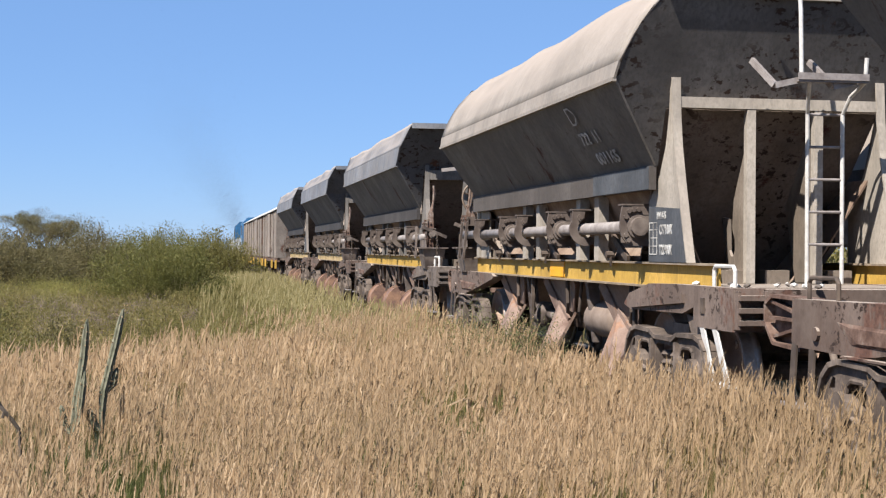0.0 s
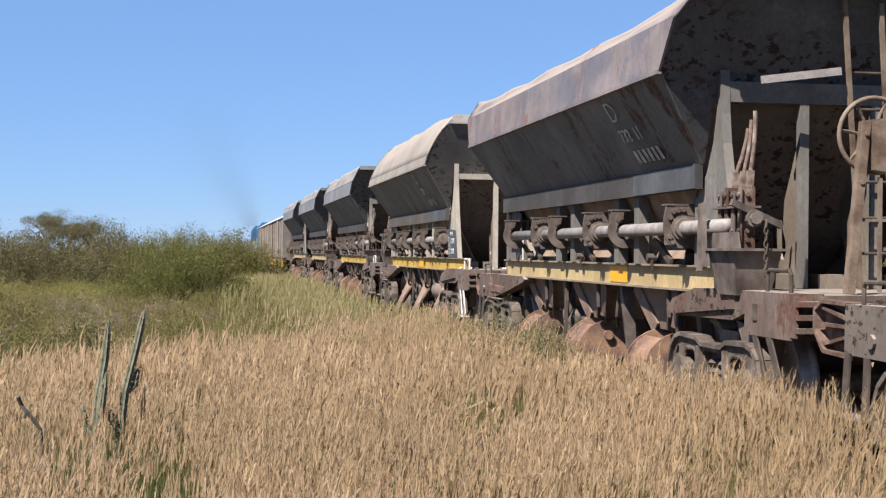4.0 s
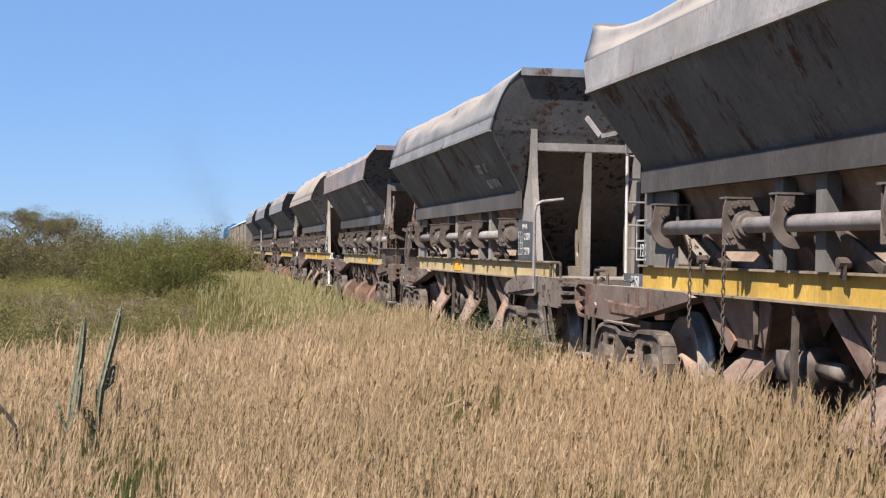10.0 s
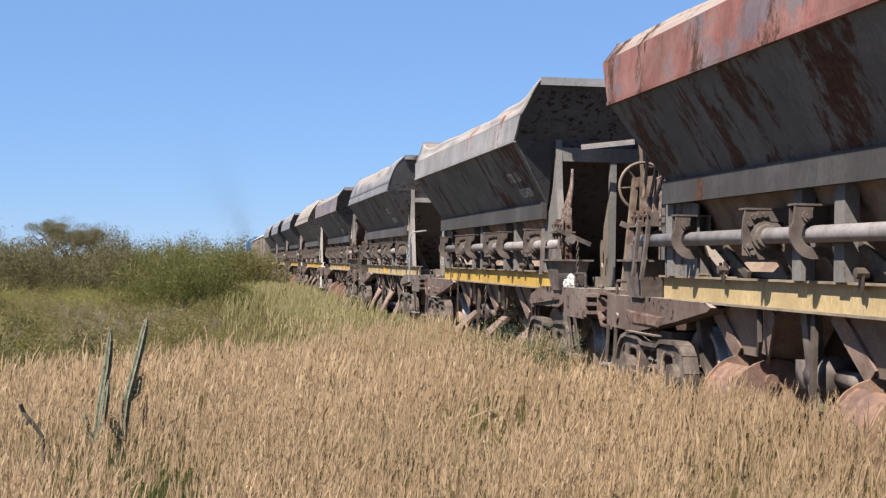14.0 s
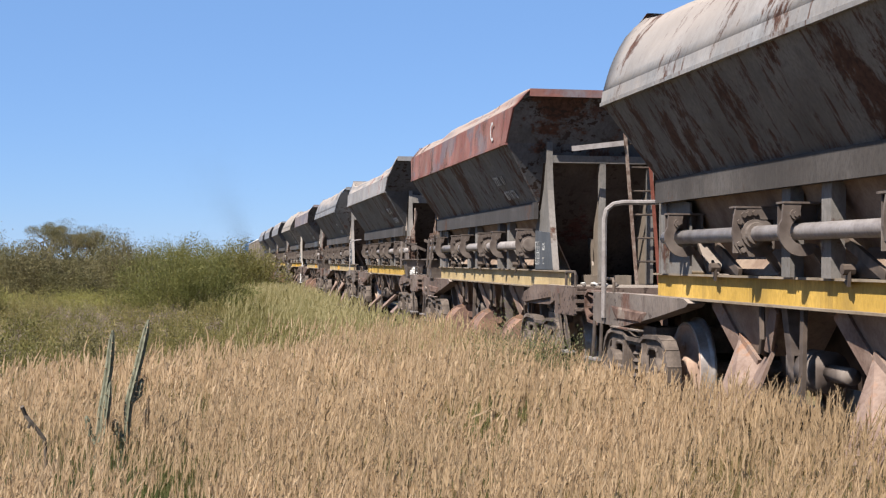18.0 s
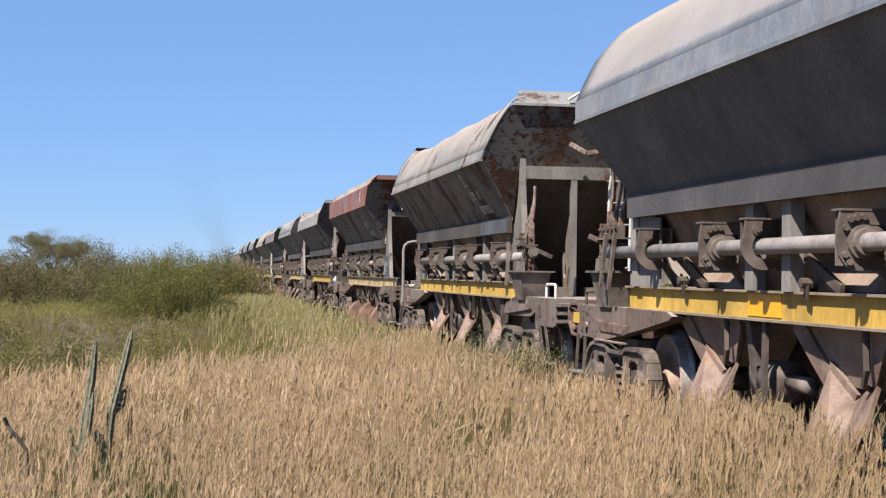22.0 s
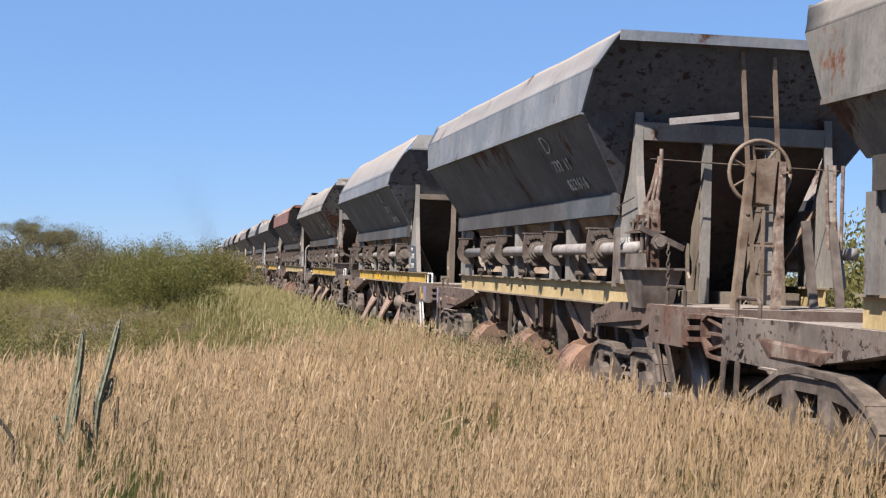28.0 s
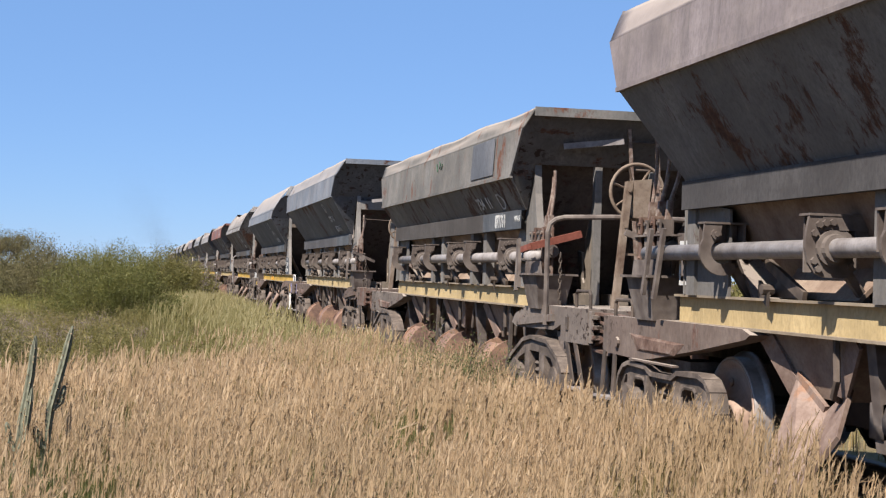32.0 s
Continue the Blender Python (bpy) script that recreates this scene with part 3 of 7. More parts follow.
def solid_end(bm, e, ends, right, wing, zb):
    """End sheet with its two lower wings, as one thin solid."""
    def vert(x, z, lay):
        k = (round(x, 4), round(z, 4), lay)
        if k not in seen:
            seen[k] = bm.verts.new((x, e * (ends(z) - 0.004 - lay), z))
        return seen[k]
    seen = {}
    outer = right[1] if len(right) > 1 else right[0]
    faces = []
    for a, b in zip(right[1:], right[2:]):
        faces.append([(-a[0], a[1]), a, b, (-b[0], b[1])])
    faces[0] = [(-outer[0], outer[1]), (-0.95, zb), (0.95, zb), outer] + faces[0][2:]
    for s in (-1, 1):
        faces.append([(s * 0.95, zb), (s * outer[0], outer[1])] + [(s * x, z) for x, z in wing])
    for lay in (0, 0.02):
        for f in faces:
            bm.faces.new([vert(x, z, lay) for x, z in f])
    bm.edges.ensure_lookup_table()
    for ed in [ed for ed in bm.edges if len(ed.link_faces) == 1]:
        a, b = ed.verts
        ka = next(k for k, v in seen.items() if v == a)
        kb = next(k for k, v in seen.items() if v == b)
        if ka[2] == 0 and kb[2] == 0:
            bm.faces.new((a, b, seen[(kb[0], kb[1], 0.02)], seen[(ka[0], ka[1], 0.02)]))


def hopper(place, seed, colour, band, end, gates, number="", line="", plaque=(), rust=0.4, dust=0.5, yellow=None, orange=0, upper=None, lettered="", profile=0, dent=0.05, handle=0, extra="", rail=False, front="box", rear="box", patch=None, rust_tone=RUST, frame_tone=None, top=3.46, sag=0.0, board=0.0, longer=0.0, top_w=1.24, lean=0.72, bulge=0.0, end_tone=None, tail=0.0, fan=0.62):
    """A ballast hopper wagon. end: 'ladder' or 'lever', what its rear end carries; gates: 'flat' or 'round'; band: height of the painted band under the top slope."""
    yellow = yellow or M_YELLOW
    H = HALF if profile == 0 else 3.95
    label = extra or "grey ballast hopper wagon, dusty and rusty, with yellow side beam"
    car = thing("hopper_wagon", Matrix.Translation((TRACK_X, place + H, RAIL_Z)), label, "railway wagon", "ballast train")
    VEHICLES.append((car, place + H))
    # one paint in copies: lighter for sunlit frame and upper sheets, darker for shade
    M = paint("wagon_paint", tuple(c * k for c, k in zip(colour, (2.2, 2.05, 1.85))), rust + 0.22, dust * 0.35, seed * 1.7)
    ME = paint("shaded_end_paint", tuple(c * k for c, k in zip(colour, (1.42, 1.36, 1.32))), rust + 0.1, dust * 0.15, seed * 1.7 + 9, chips=0.55 + rust * 0.5 + (0.5 if seed == 11 else 0.0))
    MU = paint("sunlit_upper_paint", upper or tuple(c * k for c, k in zip(colour, (2.55, 2.65, 2.78))), rust, dust + 0.15, seed * 1.7 + 20, rust_tone, patch=patch)
    MP = paint("sunlit_frame_paint", frame_tone or tuple(sum(colour) * k * (1.6 if seed in (6, 8, 12, 13) else 1.1) for k in (0.70, 0.64, 0.59)), rust * 0.8, dust * 0.35 + 0.1, seed * 1.7 + 33)
    MT = paint("gusset_paint", (0.145, 0.117, 0.093), rust * 0.5, dust * 0.5 + 0.2, seed * 1.7 + 51)
    # end paint lightened: sun on the folded board is in the colour
    MB = paint("sunlit_board_paint", (0.135, 0.138, 0.14), rust + 0.1, 0.2, seed * 1.7 + 57, settle=0.25, chips=0.2 + rust * 0.5)
    MR = paint("side_rail_paint", tuple(c * k * (1.1 if seed in (6, 8, 12, 13) else 0.75) for c, k in zip(colour, (1.12, 1.0, 0.93))), rust * 0.7, dust * 0.15, seed * 1.7 + 63)
    MG = paint("end_frame_paint", end_tone, rust * 0.6, dust * 0.5 + 0.2, seed * 1.7 + 39) if end_tone else MP
    # recess shade is in this base tone; rust and chips lie over it
    MI = paint("shaded_slope_paint", ((0.115, 0.090, 0.074) if seed < 9 else (0.062, 0.047, 0.039)) if not end_tone else (0.034, 0.027, 0.023), 0.6, 0.12, seed * 1.7 + 45, (0.05, 0.02, 0.016), chips=0.7)
    edge_z, low = (2.78, 2.08) if profile == 0 else (2.40, 2.06)
    w_low = 0.98 if profile == 0 else 0.97
    w_max = 1.44 if profile == 0 else 1.19
    top_z, top_w = (top, top_w) if profile == 0 else (3.06, 1.07)
    drop = 0.20
    ridge_z, ridge_w = top_z + board, top_w - board * 0.62

    def ends(z):
        """Half length of the hopper at a height: drawn in below, leaning out above, folded back at the board."""
        if z > edge_z:
            return H + (min(z, top_z) - edge_z) * lean - max(0.0, z - top_z) * 0.16 / max(board, 0.01)
        return H + (z - edge_z) * 0.42

    for s in (-1, 1):
        bm = bmesh.new()
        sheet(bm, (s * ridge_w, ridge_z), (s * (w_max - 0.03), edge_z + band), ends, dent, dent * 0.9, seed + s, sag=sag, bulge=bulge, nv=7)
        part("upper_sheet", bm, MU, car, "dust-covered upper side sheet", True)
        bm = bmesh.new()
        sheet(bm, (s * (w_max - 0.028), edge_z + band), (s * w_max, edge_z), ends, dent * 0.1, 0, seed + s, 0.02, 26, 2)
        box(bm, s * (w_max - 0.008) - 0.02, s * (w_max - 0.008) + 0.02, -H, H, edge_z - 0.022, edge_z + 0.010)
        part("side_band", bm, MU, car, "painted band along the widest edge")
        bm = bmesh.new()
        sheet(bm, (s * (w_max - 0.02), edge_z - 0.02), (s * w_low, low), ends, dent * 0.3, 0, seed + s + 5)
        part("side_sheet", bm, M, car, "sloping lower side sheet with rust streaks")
        bm = bmesh.new()
        box(bm, s * (w_low + 0.012) - 0.03, s * (w_low + 0.012) + 0.03, -H + 0.30, H - 0.30, low - drop, low + 0.005)
        bevelled(bm, 0.012)
        part("side_rail", bm, MR, car)
        # lower slope of the hopper
        bm = bmesh.new()
        sheet(bm, (s * (w_low - 0.05), low - 0.1), (s * 0.40, 0.98), lambda z: H - 0.16 - (low - z) * 0.25, 0.01, 0, seed, 0.015, 8, 2)
        part("slope_sheet", bm, M_SLOPE, car, "brown dusty lower slope of the hopper")
        # posts under the side rail, in pairs
        for y in (3.75, 1.03, 0.37, -1.34, -2.0):
            bm = bmesh.new()
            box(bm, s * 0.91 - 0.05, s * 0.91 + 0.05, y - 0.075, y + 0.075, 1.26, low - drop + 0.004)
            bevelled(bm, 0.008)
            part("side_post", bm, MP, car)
        # yellow beam
        y0 = -H - (0.98 if end == "ladder" else 0.12)
        y1 = H + 0.02
        bm = bmesh.new()
        x = s * 0.88
        box(bm, x - 0.008, x + 0.008, y0, y1, 1.06, 1.245)
        part("beam_web", bm, yellow, car, "yellow web of the side beam")
        bm = bmesh.new()
        box(bm, x - 0.055, x + 0.055, y0 - 0.01, y1 + 0.01, 1.245, 1.262)
        box(bm, x - 0.07, x + 0.07, y0 - 0.01, y1 + 0.01, 1.043, 1.06)
        part("beam_flange", bm, M_FLANGE, car, "dusty flange of the side beam")
        if orange and s < 0:
            bm = bmesh.new()
            box(bm, x - 0.016, x - 0.009, orange - 0.30, orange + 0.30, 1.075, 1.235)
            part("orange_patch", bm, M_ORANGE, car, "bright orange paint patch")
        # shaft, hooks and bearings
        bm = bmesh.new()
        rod(bm, (s * 1.0, -3.38 if end == "ladder" else -4.5, 1.57), (s * 1.0, H + 0.45 if end == "ladder" else H - 0.55, 1.57), 0.057, 14)
        part("gate_shaft", bm, M_PIPE, car, "worn steel operating shaft", True)
        turn = 0 if s < 0 else 180
        for y in (3.14, 0.72, -1.70):
            share("crank_hook", "hook", hook, M_LINK, car, "", pose(s * 1.0, y, 1.57, 0, 0, turn))
        for y in (1.57, -0.78, -3.37):
            share("shaft_bearing", "bearing", bearing, M_LINK, car, "", pose(s * 1.0, y, 1.57, 0, 0, turn))
        for y in (2.35, -0.05, -2.55):
            share("toggle_link", "toggle", toggle, M_STEEL, car, "", pose(s * 0.97, y, 1.28, 0, 0, turn))
        # discharge gates under the beam
        for y in ({"flat": (-2.45, -0.22, 2.08), "board": (-2.33, -0.23, 2.0), "round": (-2.3, 0.0, 2.3)}[gates]):
            for nm, make, mat, lab in (("hopper_pocket", trough, M_SLOPE, "brown tapered hopper pocket"), ("pocket_edge", edge_a, M_CHUTE, ""), ("pocket_edge", edge_b, M_CHUTE, ""), ("gate_pipe", pipe_a, M_STEEL, ""),
                                       ("discharge_gate", {"flat": lip_flat, "board": lip_board, "round": lip_round}[gates], M_GATE if gates == "round" else M_CHUTE, "rusty pink discharge chute plate" if gates != "round" else "rusty round discharge gate")):
                key = (make, y, s)
                if key not in SHARED:
                    bm = bmesh.new()
                    make(bm, y)
                    if s > 0:
                        for v in bm.verts:
                            v.co.x = -v.co.x
                    SHARED[key] = part(nm, bm, mat, car, lab).data
                else:
                    o = new(nm, SHARED[key])
                    o.parent = car
                    tagged(o, lab)
        for y in {"round": (-3.35, -1.15, 1.15, 3.35), "flat": (-1.3, 1.3), "board": ()}[gates]:
            bm = bmesh.new()
            o = [(s * 0.86, 1.05), (s * 0.74, 1.05), (s * 0.70, 0.42), (s * 0.78, 0.42)]
            plate(bm, o, "y", y - 0.05, y + 0.05)
            part("hopper_leg", bm, M_LINK, car)
        for y in (-1.33, 0.86) if gates == "board" and s < 0 else ():
            bm = bmesh.new()
            strap(bm, y)
            part("brace_strap", bm, M_LINK, car, "flat dusty brace under the side beam")
        # dusty hoods over the gates, behind the beam
        for y in (-2.38, -0.20, 2.05):
            bm = bmesh.new()
            quad = ((s * 0.60, y - 0.62, 1.54), (s * 0.60, y + 0.62, 1.54), (s * 0.81, y + 0.50, 1.27), (s * 0.81, y - 0.50, 1.27))
            hexa(bm, [(a - s * 0.02, b, c - 0.015) for a, b, c in quad] + list(quad))
            part("gate_hood", bm, M_SLOPE, car, "dusty tan hood over the gate" if s < 0 else "")
    if profile:
        # slate repainted patch on the tall band, and a green scrawl beside it
        tilt = lambda z: -(w_max - 0.028 * (z - edge_z) / band) - 0.0115
        bm = bmesh.new()
        quad = [(tilt(z), y, z) for y, z in ((-2.18, edge_z + 0.05), (-3.22, edge_z + 0.05), (-3.22, edge_z + band - 0.01), (-2.18, edge_z + band - 0.01))]
        hexa(bm, [(a + 0.003, b, c) for a, b, c in quad] + quad)
        part("paint_patch", bm, M_REPAINT, car, "slate grey repainted patch")
        for y, z, h in ((-0.20, 2.68, 0.10), (-0.34, 2.71, 0.09), (-0.48, 2.69, 0.07)):
            bm = bmesh.new()
            tube(bm, [(tilt(z + q) - 0.002, y + 0.03 * math.sin(40 * q + 9 * y), z + q) for q in (0.0, h * 0.3, h * 0.6, h)], 0.007, 5)
            part("scrawl", bm, M_SCRAWL, car)
    # ends of the hopper
    for e in (-1, 1):
        bm = bmesh.new()
        yt = ends(top_z)
        zb = 2.56 if profile == 0 else 2.52
        wb = (w_max - 0.015) - (edge_z - zb) / (edge_z - low) * (w_max - w_low) if zb < edge_z else (w_max - 0.02)
        over = Vector((edge_z + band - ridge_z, 0, ridge_w - w_max + 0.03)).normalized() * -bulge
        skin = lambda f: (ridge_w + (w_max - 0.03 - ridge_w) * f + over.x * math.sin(math.pi * f) - 0.012, ridge_z + (edge_z + band - ridge_z) * f + over.z * math.sin(math.pi * f))
        f0 = board / (ridge_z - edge_z - band)
        right = [(0.95, zb)] + ([(wb, zb), (w_max - 0.015, edge_z)] if zb < edge_z else [(w_max - 0.02, zb)]) + [(w_max - 0.04, edge_z + band)] + ([skin(f) for f in (0.8, 0.6, 0.4) if f > f0 + 0.1] if bulge else []) + [(skin(f0)[0] if bulge else top_w, top_z - 0.02)]
        wing = ([] if zb < edge_z else [(w_max - 0.015, edge_z)]) + [(w_low, low), (0.95, low)]
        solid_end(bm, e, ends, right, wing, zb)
        part("end_sheet", bm, ME, car, "grey end sheet with flaked paint, darkened for shade")
        bm = bmesh.new()
        bar(bm, (-top_w, e * yt, top_z - 0.04), (top_w, e * yt, top_z - 0.04), 0.03, 0.09)
        if board:
            bm.clear()
            bar(bm, (-top_w, e * yt, top_z - 0.012), (top_w, e * yt, top_z - 0.012), 0.03, 0.03)
        part("top_rim", bm, MU, car, "bare upper rim of the end")
        if board:
            bm = bmesh.new()
            q0, q1, zt, wt = e * yt, e * (yt - 0.16), ridge_z, ridge_w
            hexa(bm, [(-top_w, q0, top_z), (top_w, q0, top_z), (top_w, q0 - e * 0.022, top_z), (-top_w, q0 - e * 0.022, top_z), (-wt, q1, zt), (wt, q1, zt), (wt, q1 - e * 0.022, zt), (-wt, q1 - e * 0.022, zt)])
            part("end_board", bm, MB, car, "upper end sheet folded back, pale grey lightened for the sun")
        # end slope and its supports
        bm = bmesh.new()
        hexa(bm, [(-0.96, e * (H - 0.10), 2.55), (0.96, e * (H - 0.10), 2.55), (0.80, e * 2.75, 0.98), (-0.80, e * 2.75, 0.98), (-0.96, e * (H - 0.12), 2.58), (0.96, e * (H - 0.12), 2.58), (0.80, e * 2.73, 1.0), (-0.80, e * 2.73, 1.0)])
        part("end_slope", bm, MI, car, "rust-brown sloping end sheet behind the posts, recess shade in its colour")
        bm = bmesh.new()
        zt = (2.64 if end == "ladder" else 2.71) if profile == 0 else 2.74
        ya, yb = sorted((e * (H - 0.05), e * (H + 0.05)))
        box(bm, -0.90, 0.90, ya, yb, 2.55, zt)
        bevelled(bm, 0.008)
        part("end_beam", bm, MG, car, "pale grey cross beam over the end posts")
        hz = [(H - 0.30, 1.46)] + [(H - 0.36 + 0.07 * math.cos(radians(t)), 1.40 + 0.09 * math.sin(radians(t))) for t in (-20, -70, -110, -160)] + [(H - 0.44, 1.64), (H - 0.60, 1.66), (H - 0.46, 1.09)]
        for x, o in ((-0.24, [(H - 0.02, 1.10), (H - 0.02, 2.24), (H - 0.10, 2.20), (H - 0.33, 1.80), (H - 0.36, 1.56)] + hz),
                     (0.36, [(H - 0.02, 1.10), (H - 0.02, 2.53), (H - 0.06, 2.46), (H - 0.62, 1.76), (H - 0.40, 1.09)])):
            bm = bmesh.new()
            ya, yb = sorted((e * (H - 0.03), e * (H + 0.045)))
            box(bm, x - 0.045, x + 0.03, ya, yb, 1.09, 2.552)
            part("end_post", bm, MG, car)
            bm = bmesh.new()
            plate(bm, [(e * p, q) for p, q in o], "x", x - 0.014, x + 0.010)
            part("post_gusset", bm, MT, car, "dusty tan gusset behind the post")
        for x in (-0.62, -0.30, 0.05, 0.62):
            bm = bmesh.new()
            ya, yb = sorted((e * (H - 0.10), e * (H - 0.34)))
            box(bm, x - 0.11, x + 0.11, ya, yb, 1.085, 1.20)
            bevelled(bm, 0.012)
            part("foot_block", bm, MT, car)
        for s in (-1, 1):
            # corner plate: wide at the foot, drawn in to a narrow post above
            bm = bmesh.new()
            rear_edge = [(0.40, 1.262), (0.33, 1.46), (0.24, 1.72), (0.155, 1.98), (0.085, 2.22), (0.045, 2.46), (0.02, 2.80)]
            fore_edge = [(-0.03, 2.80), (-0.06, 2.50), (-0.14, 2.24), (-0.29, 2.00), (-0.47, 1.86), (-0.56, 1.78), (-0.56, 1.262)]
            if e > 0:
                rear_edge = [(-0.20, 1.262), (-0.20, 1.9), (-0.17, 2.2), (-0.10, 2.46), (-0.03, 2.80)]
                fore_edge = [(-0.08, 2.80), (-0.20, 2.46), (-0.40, 2.1), (-0.70, 1.89), (-0.98, 1.86), (-0.98, 1.262)]
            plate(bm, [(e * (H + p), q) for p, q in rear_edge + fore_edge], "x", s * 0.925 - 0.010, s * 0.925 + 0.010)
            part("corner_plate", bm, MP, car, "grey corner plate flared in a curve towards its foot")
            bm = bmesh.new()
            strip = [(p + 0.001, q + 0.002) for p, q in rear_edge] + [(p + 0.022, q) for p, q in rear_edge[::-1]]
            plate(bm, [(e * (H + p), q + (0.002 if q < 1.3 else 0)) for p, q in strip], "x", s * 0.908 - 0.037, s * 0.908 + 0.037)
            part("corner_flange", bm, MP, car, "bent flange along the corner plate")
    underframe(car, seed, handle, 5.60 + longer * 0.85, longer, tail, fan)
    out = PIVOT + longer * 0.7
    bogie(car, -out, rear)
    bogie(car, out, front)
    for y in AXLES:
        wheelset(car, y + math.copysign(out - PIVOT, y))
    if end == "ladder":
        ladder_end(car, plaque, seed, rail)
        lever_stand(car, seed, H, 1)
    else:
        lever_end(car, seed, rail, -H)
    if "R" in lettered:
        bm = bmesh.new()
        q = 5.50
        tube(bm, [(-1.01, q, 0.80), (-1.01, q, 1.78), (-0.99, q, 1.88), (-0.92, q, 1.94), (-0.82, q, 1.96), (0.9, q + 0.02, 1.99)], 0.026)
        part("corner_rail", bm, M_PIPE, car, "bent pipe hand rail, chipped white")
    marks(car, number, line, edge_z, low, w_low, lettered, w_max, profile)
    return car


def toggle(bm):
    """Links between the shaft and the gates, behind the yellow beam."""
    bar(bm, (0.05, -0.35, 0.0), (0.10, 0.30, 0.22), 0.03, 0.07)
    bar(bm, (0.02, 0.10, -0.02), (0.12, 0.45, 0.05), 0.02, 0.10)
    rod(bm, (-0.02, 0.12, 0.04), (0.06, 0.12, 0.04), 0.035, 8)
    plate(bm, [(-0.25, -0.01), (0.25, -0.01), (0.12, 0.12), (-0.05, 0.06)], "x", 0.10, 0.115)


def underframe(car, seed, handle, f0, lo, tail, fan):
    """Sills, decks and what hangs from them; f0: where the leading sill ends; lo: how much longer both ends are."""
    MS = paint("sill_paint", ((0.120, 0.088, 0.073), (0.105, 0.073, 0.059), (0.122, 0.098, 0.084))[seed % 3], 0.72, 0.45, seed * 2.9, (0.095, 0.050, 0.037), chips=0.8)
    deck = {-1: 1.085, 1: 1.03}
    for e in (-1, 1):
        for s in (-1, 1):
            x0, x1 = sorted((s * (0.84 if e > 0 else 0.74), s * 0.99))
            if e > 0:
                # long tapered sill at the leading end
                bm = bmesh.new()
                o = [(f0, 1.05), (f0 + 0.01, 0.77), (f0 - 0.12, 0.74), (f0 - 0.85, 0.73), (f0 - 1.15, 0.75), (f0 - 2.1, 0.87), (f0 - 2.9, 0.985), (f0 - 2.98, 1.02), (f0 - 2.85, 1.055), (f0 - 1.3, 1.06)]
                plate(bm, o, "x", x0, x1)
                bevelled(bm, 0.05, 3)
                part("tapered_sill", bm, MS, car, "long tapered sill casting, brown-grey with flaked paint")
                # folded stiffener welded on the sill, and its lower lip
                bm = bmesh.new()
                xo = s * 0.992
                hexa(bm, [(xo, f0 - 0.85, 0.80), (xo, f0 - 1.65, 0.80), (xo, f0 - 1.85, 0.90), (xo, f0 - 0.65, 0.93), (xo + s * 0.012, f0 - 0.95, 0.815), (xo + s * 0.016, f0 - 1.58, 0.815), (xo + s * 0.012, f0 - 1.70, 0.885), (xo + s * 0.008, f0 - 0.82, 0.905)])
                part("sill_stiffener", bm, M_CAST, car, "folded plate welded along the sill")
                bm = bmesh.new()
                box(bm, min(xo, xo + s * 0.05), max(xo, xo + s * 0.05), f0 - 1.75, f0 - 0.80, 0.722, 0.736)
                rod(bm, (xo, f0 - 0.38, 0.84), (xo + s * 0.02, f0 - 0.38, 0.84), 0.045, 10)
                part("sill_lip", bm, MS, car)
                # ribbed casting before the sill: a recessed back, a rim and ribs that fan out from the sill
                bm = bmesh.new()
                o = [(f0 + 0.012, 1.05), (f0 + fan - 0.12, 1.06), (f0 + fan, 1.0), (f0 + fan, 0.86), (f0 + fan - 0.14, 0.72), (f0 + 0.012, 0.70)]
                plate(bm, o, "x", s * 0.80 - 0.05, s * 0.80 + 0.05)
                part("ribbed_casting", bm, M_CAST, car, "recessed ribbed casting")
                bm = bmesh.new()
                cy, cz = sum(p for p, q in o) / 6, sum(q for p, q in o) / 6
                for p, q in zip(o, o[1:]):
                    p, q = [(cy + (a - cy) * 0.97, cz + (b - cz) * 0.95) for a, b in (p, q)]
                    bar(bm, (s * 0.885, *p), (s * 0.885, *q), 0.08, 0.024, (0, 0, 1) if abs(p[0] - q[0]) > abs(p[1] - q[1]) else (0, 1, 0))
                part("casting_rim", bm, M_CAST, car)
                for za, zb in ((0.93, 1.02), (0.90, 0.90), (0.86, 0.76)):
                    bm = bmesh.new()
                    bar(bm, (s * 0.88, f0 + 0.02, za), (s * 0.87, f0 + fan - 0.05, zb), 0.075, 0.022)
                    part("casting_rib", bm, M_CAST, car)
            else:
                # bolster arm over the bogie, then a square sill corner
                bm = bmesh.new()
                o = [(-4.80, 1.09), (-4.80, 0.92), (-4.55, 0.86), (-3.2, 0.84), (-3.0, 0.88), (-3.15, 0.98), (-3.7, 1.08), (-4.3, 1.09)]
                plate(bm, [(a - lo, b) for a, b in o], "x", x0, x1)
                bevelled(bm, 0.045, 3)
                bar(bm, (s * 0.998, -4.6 - lo, 0.98), (s * 0.998, -3.25 - lo, 0.89), 0.04, 0.07)
                part("bolster_arm", bm, MS, car, "heavy bolster arm, rust-brown and dusty")
                bm = bmesh.new()
                box(bm, x0, x1, -5.62 - lo - tail, -4.80 - lo, 0.77, 1.09)
                bevelled(bm, 0.02, 2)
                part("sill_corner", bm, MS, car, "battered sill corner, grey-brown flaked paint")
                for z in (0.84, 0.93, 1.02):
                    bm = bmesh.new()
                    box(bm, x0 + 0.01, x1 - 0.01, -5.74 - lo - tail, -5.60 - lo - tail, z - 0.018, z + 0.018)
                    bevelled(bm, 0.008)
                    part("corner_rib", bm, MS, car)
                for x in (x0 + 0.02, x1 - 0.02):
                    bm = bmesh.new()
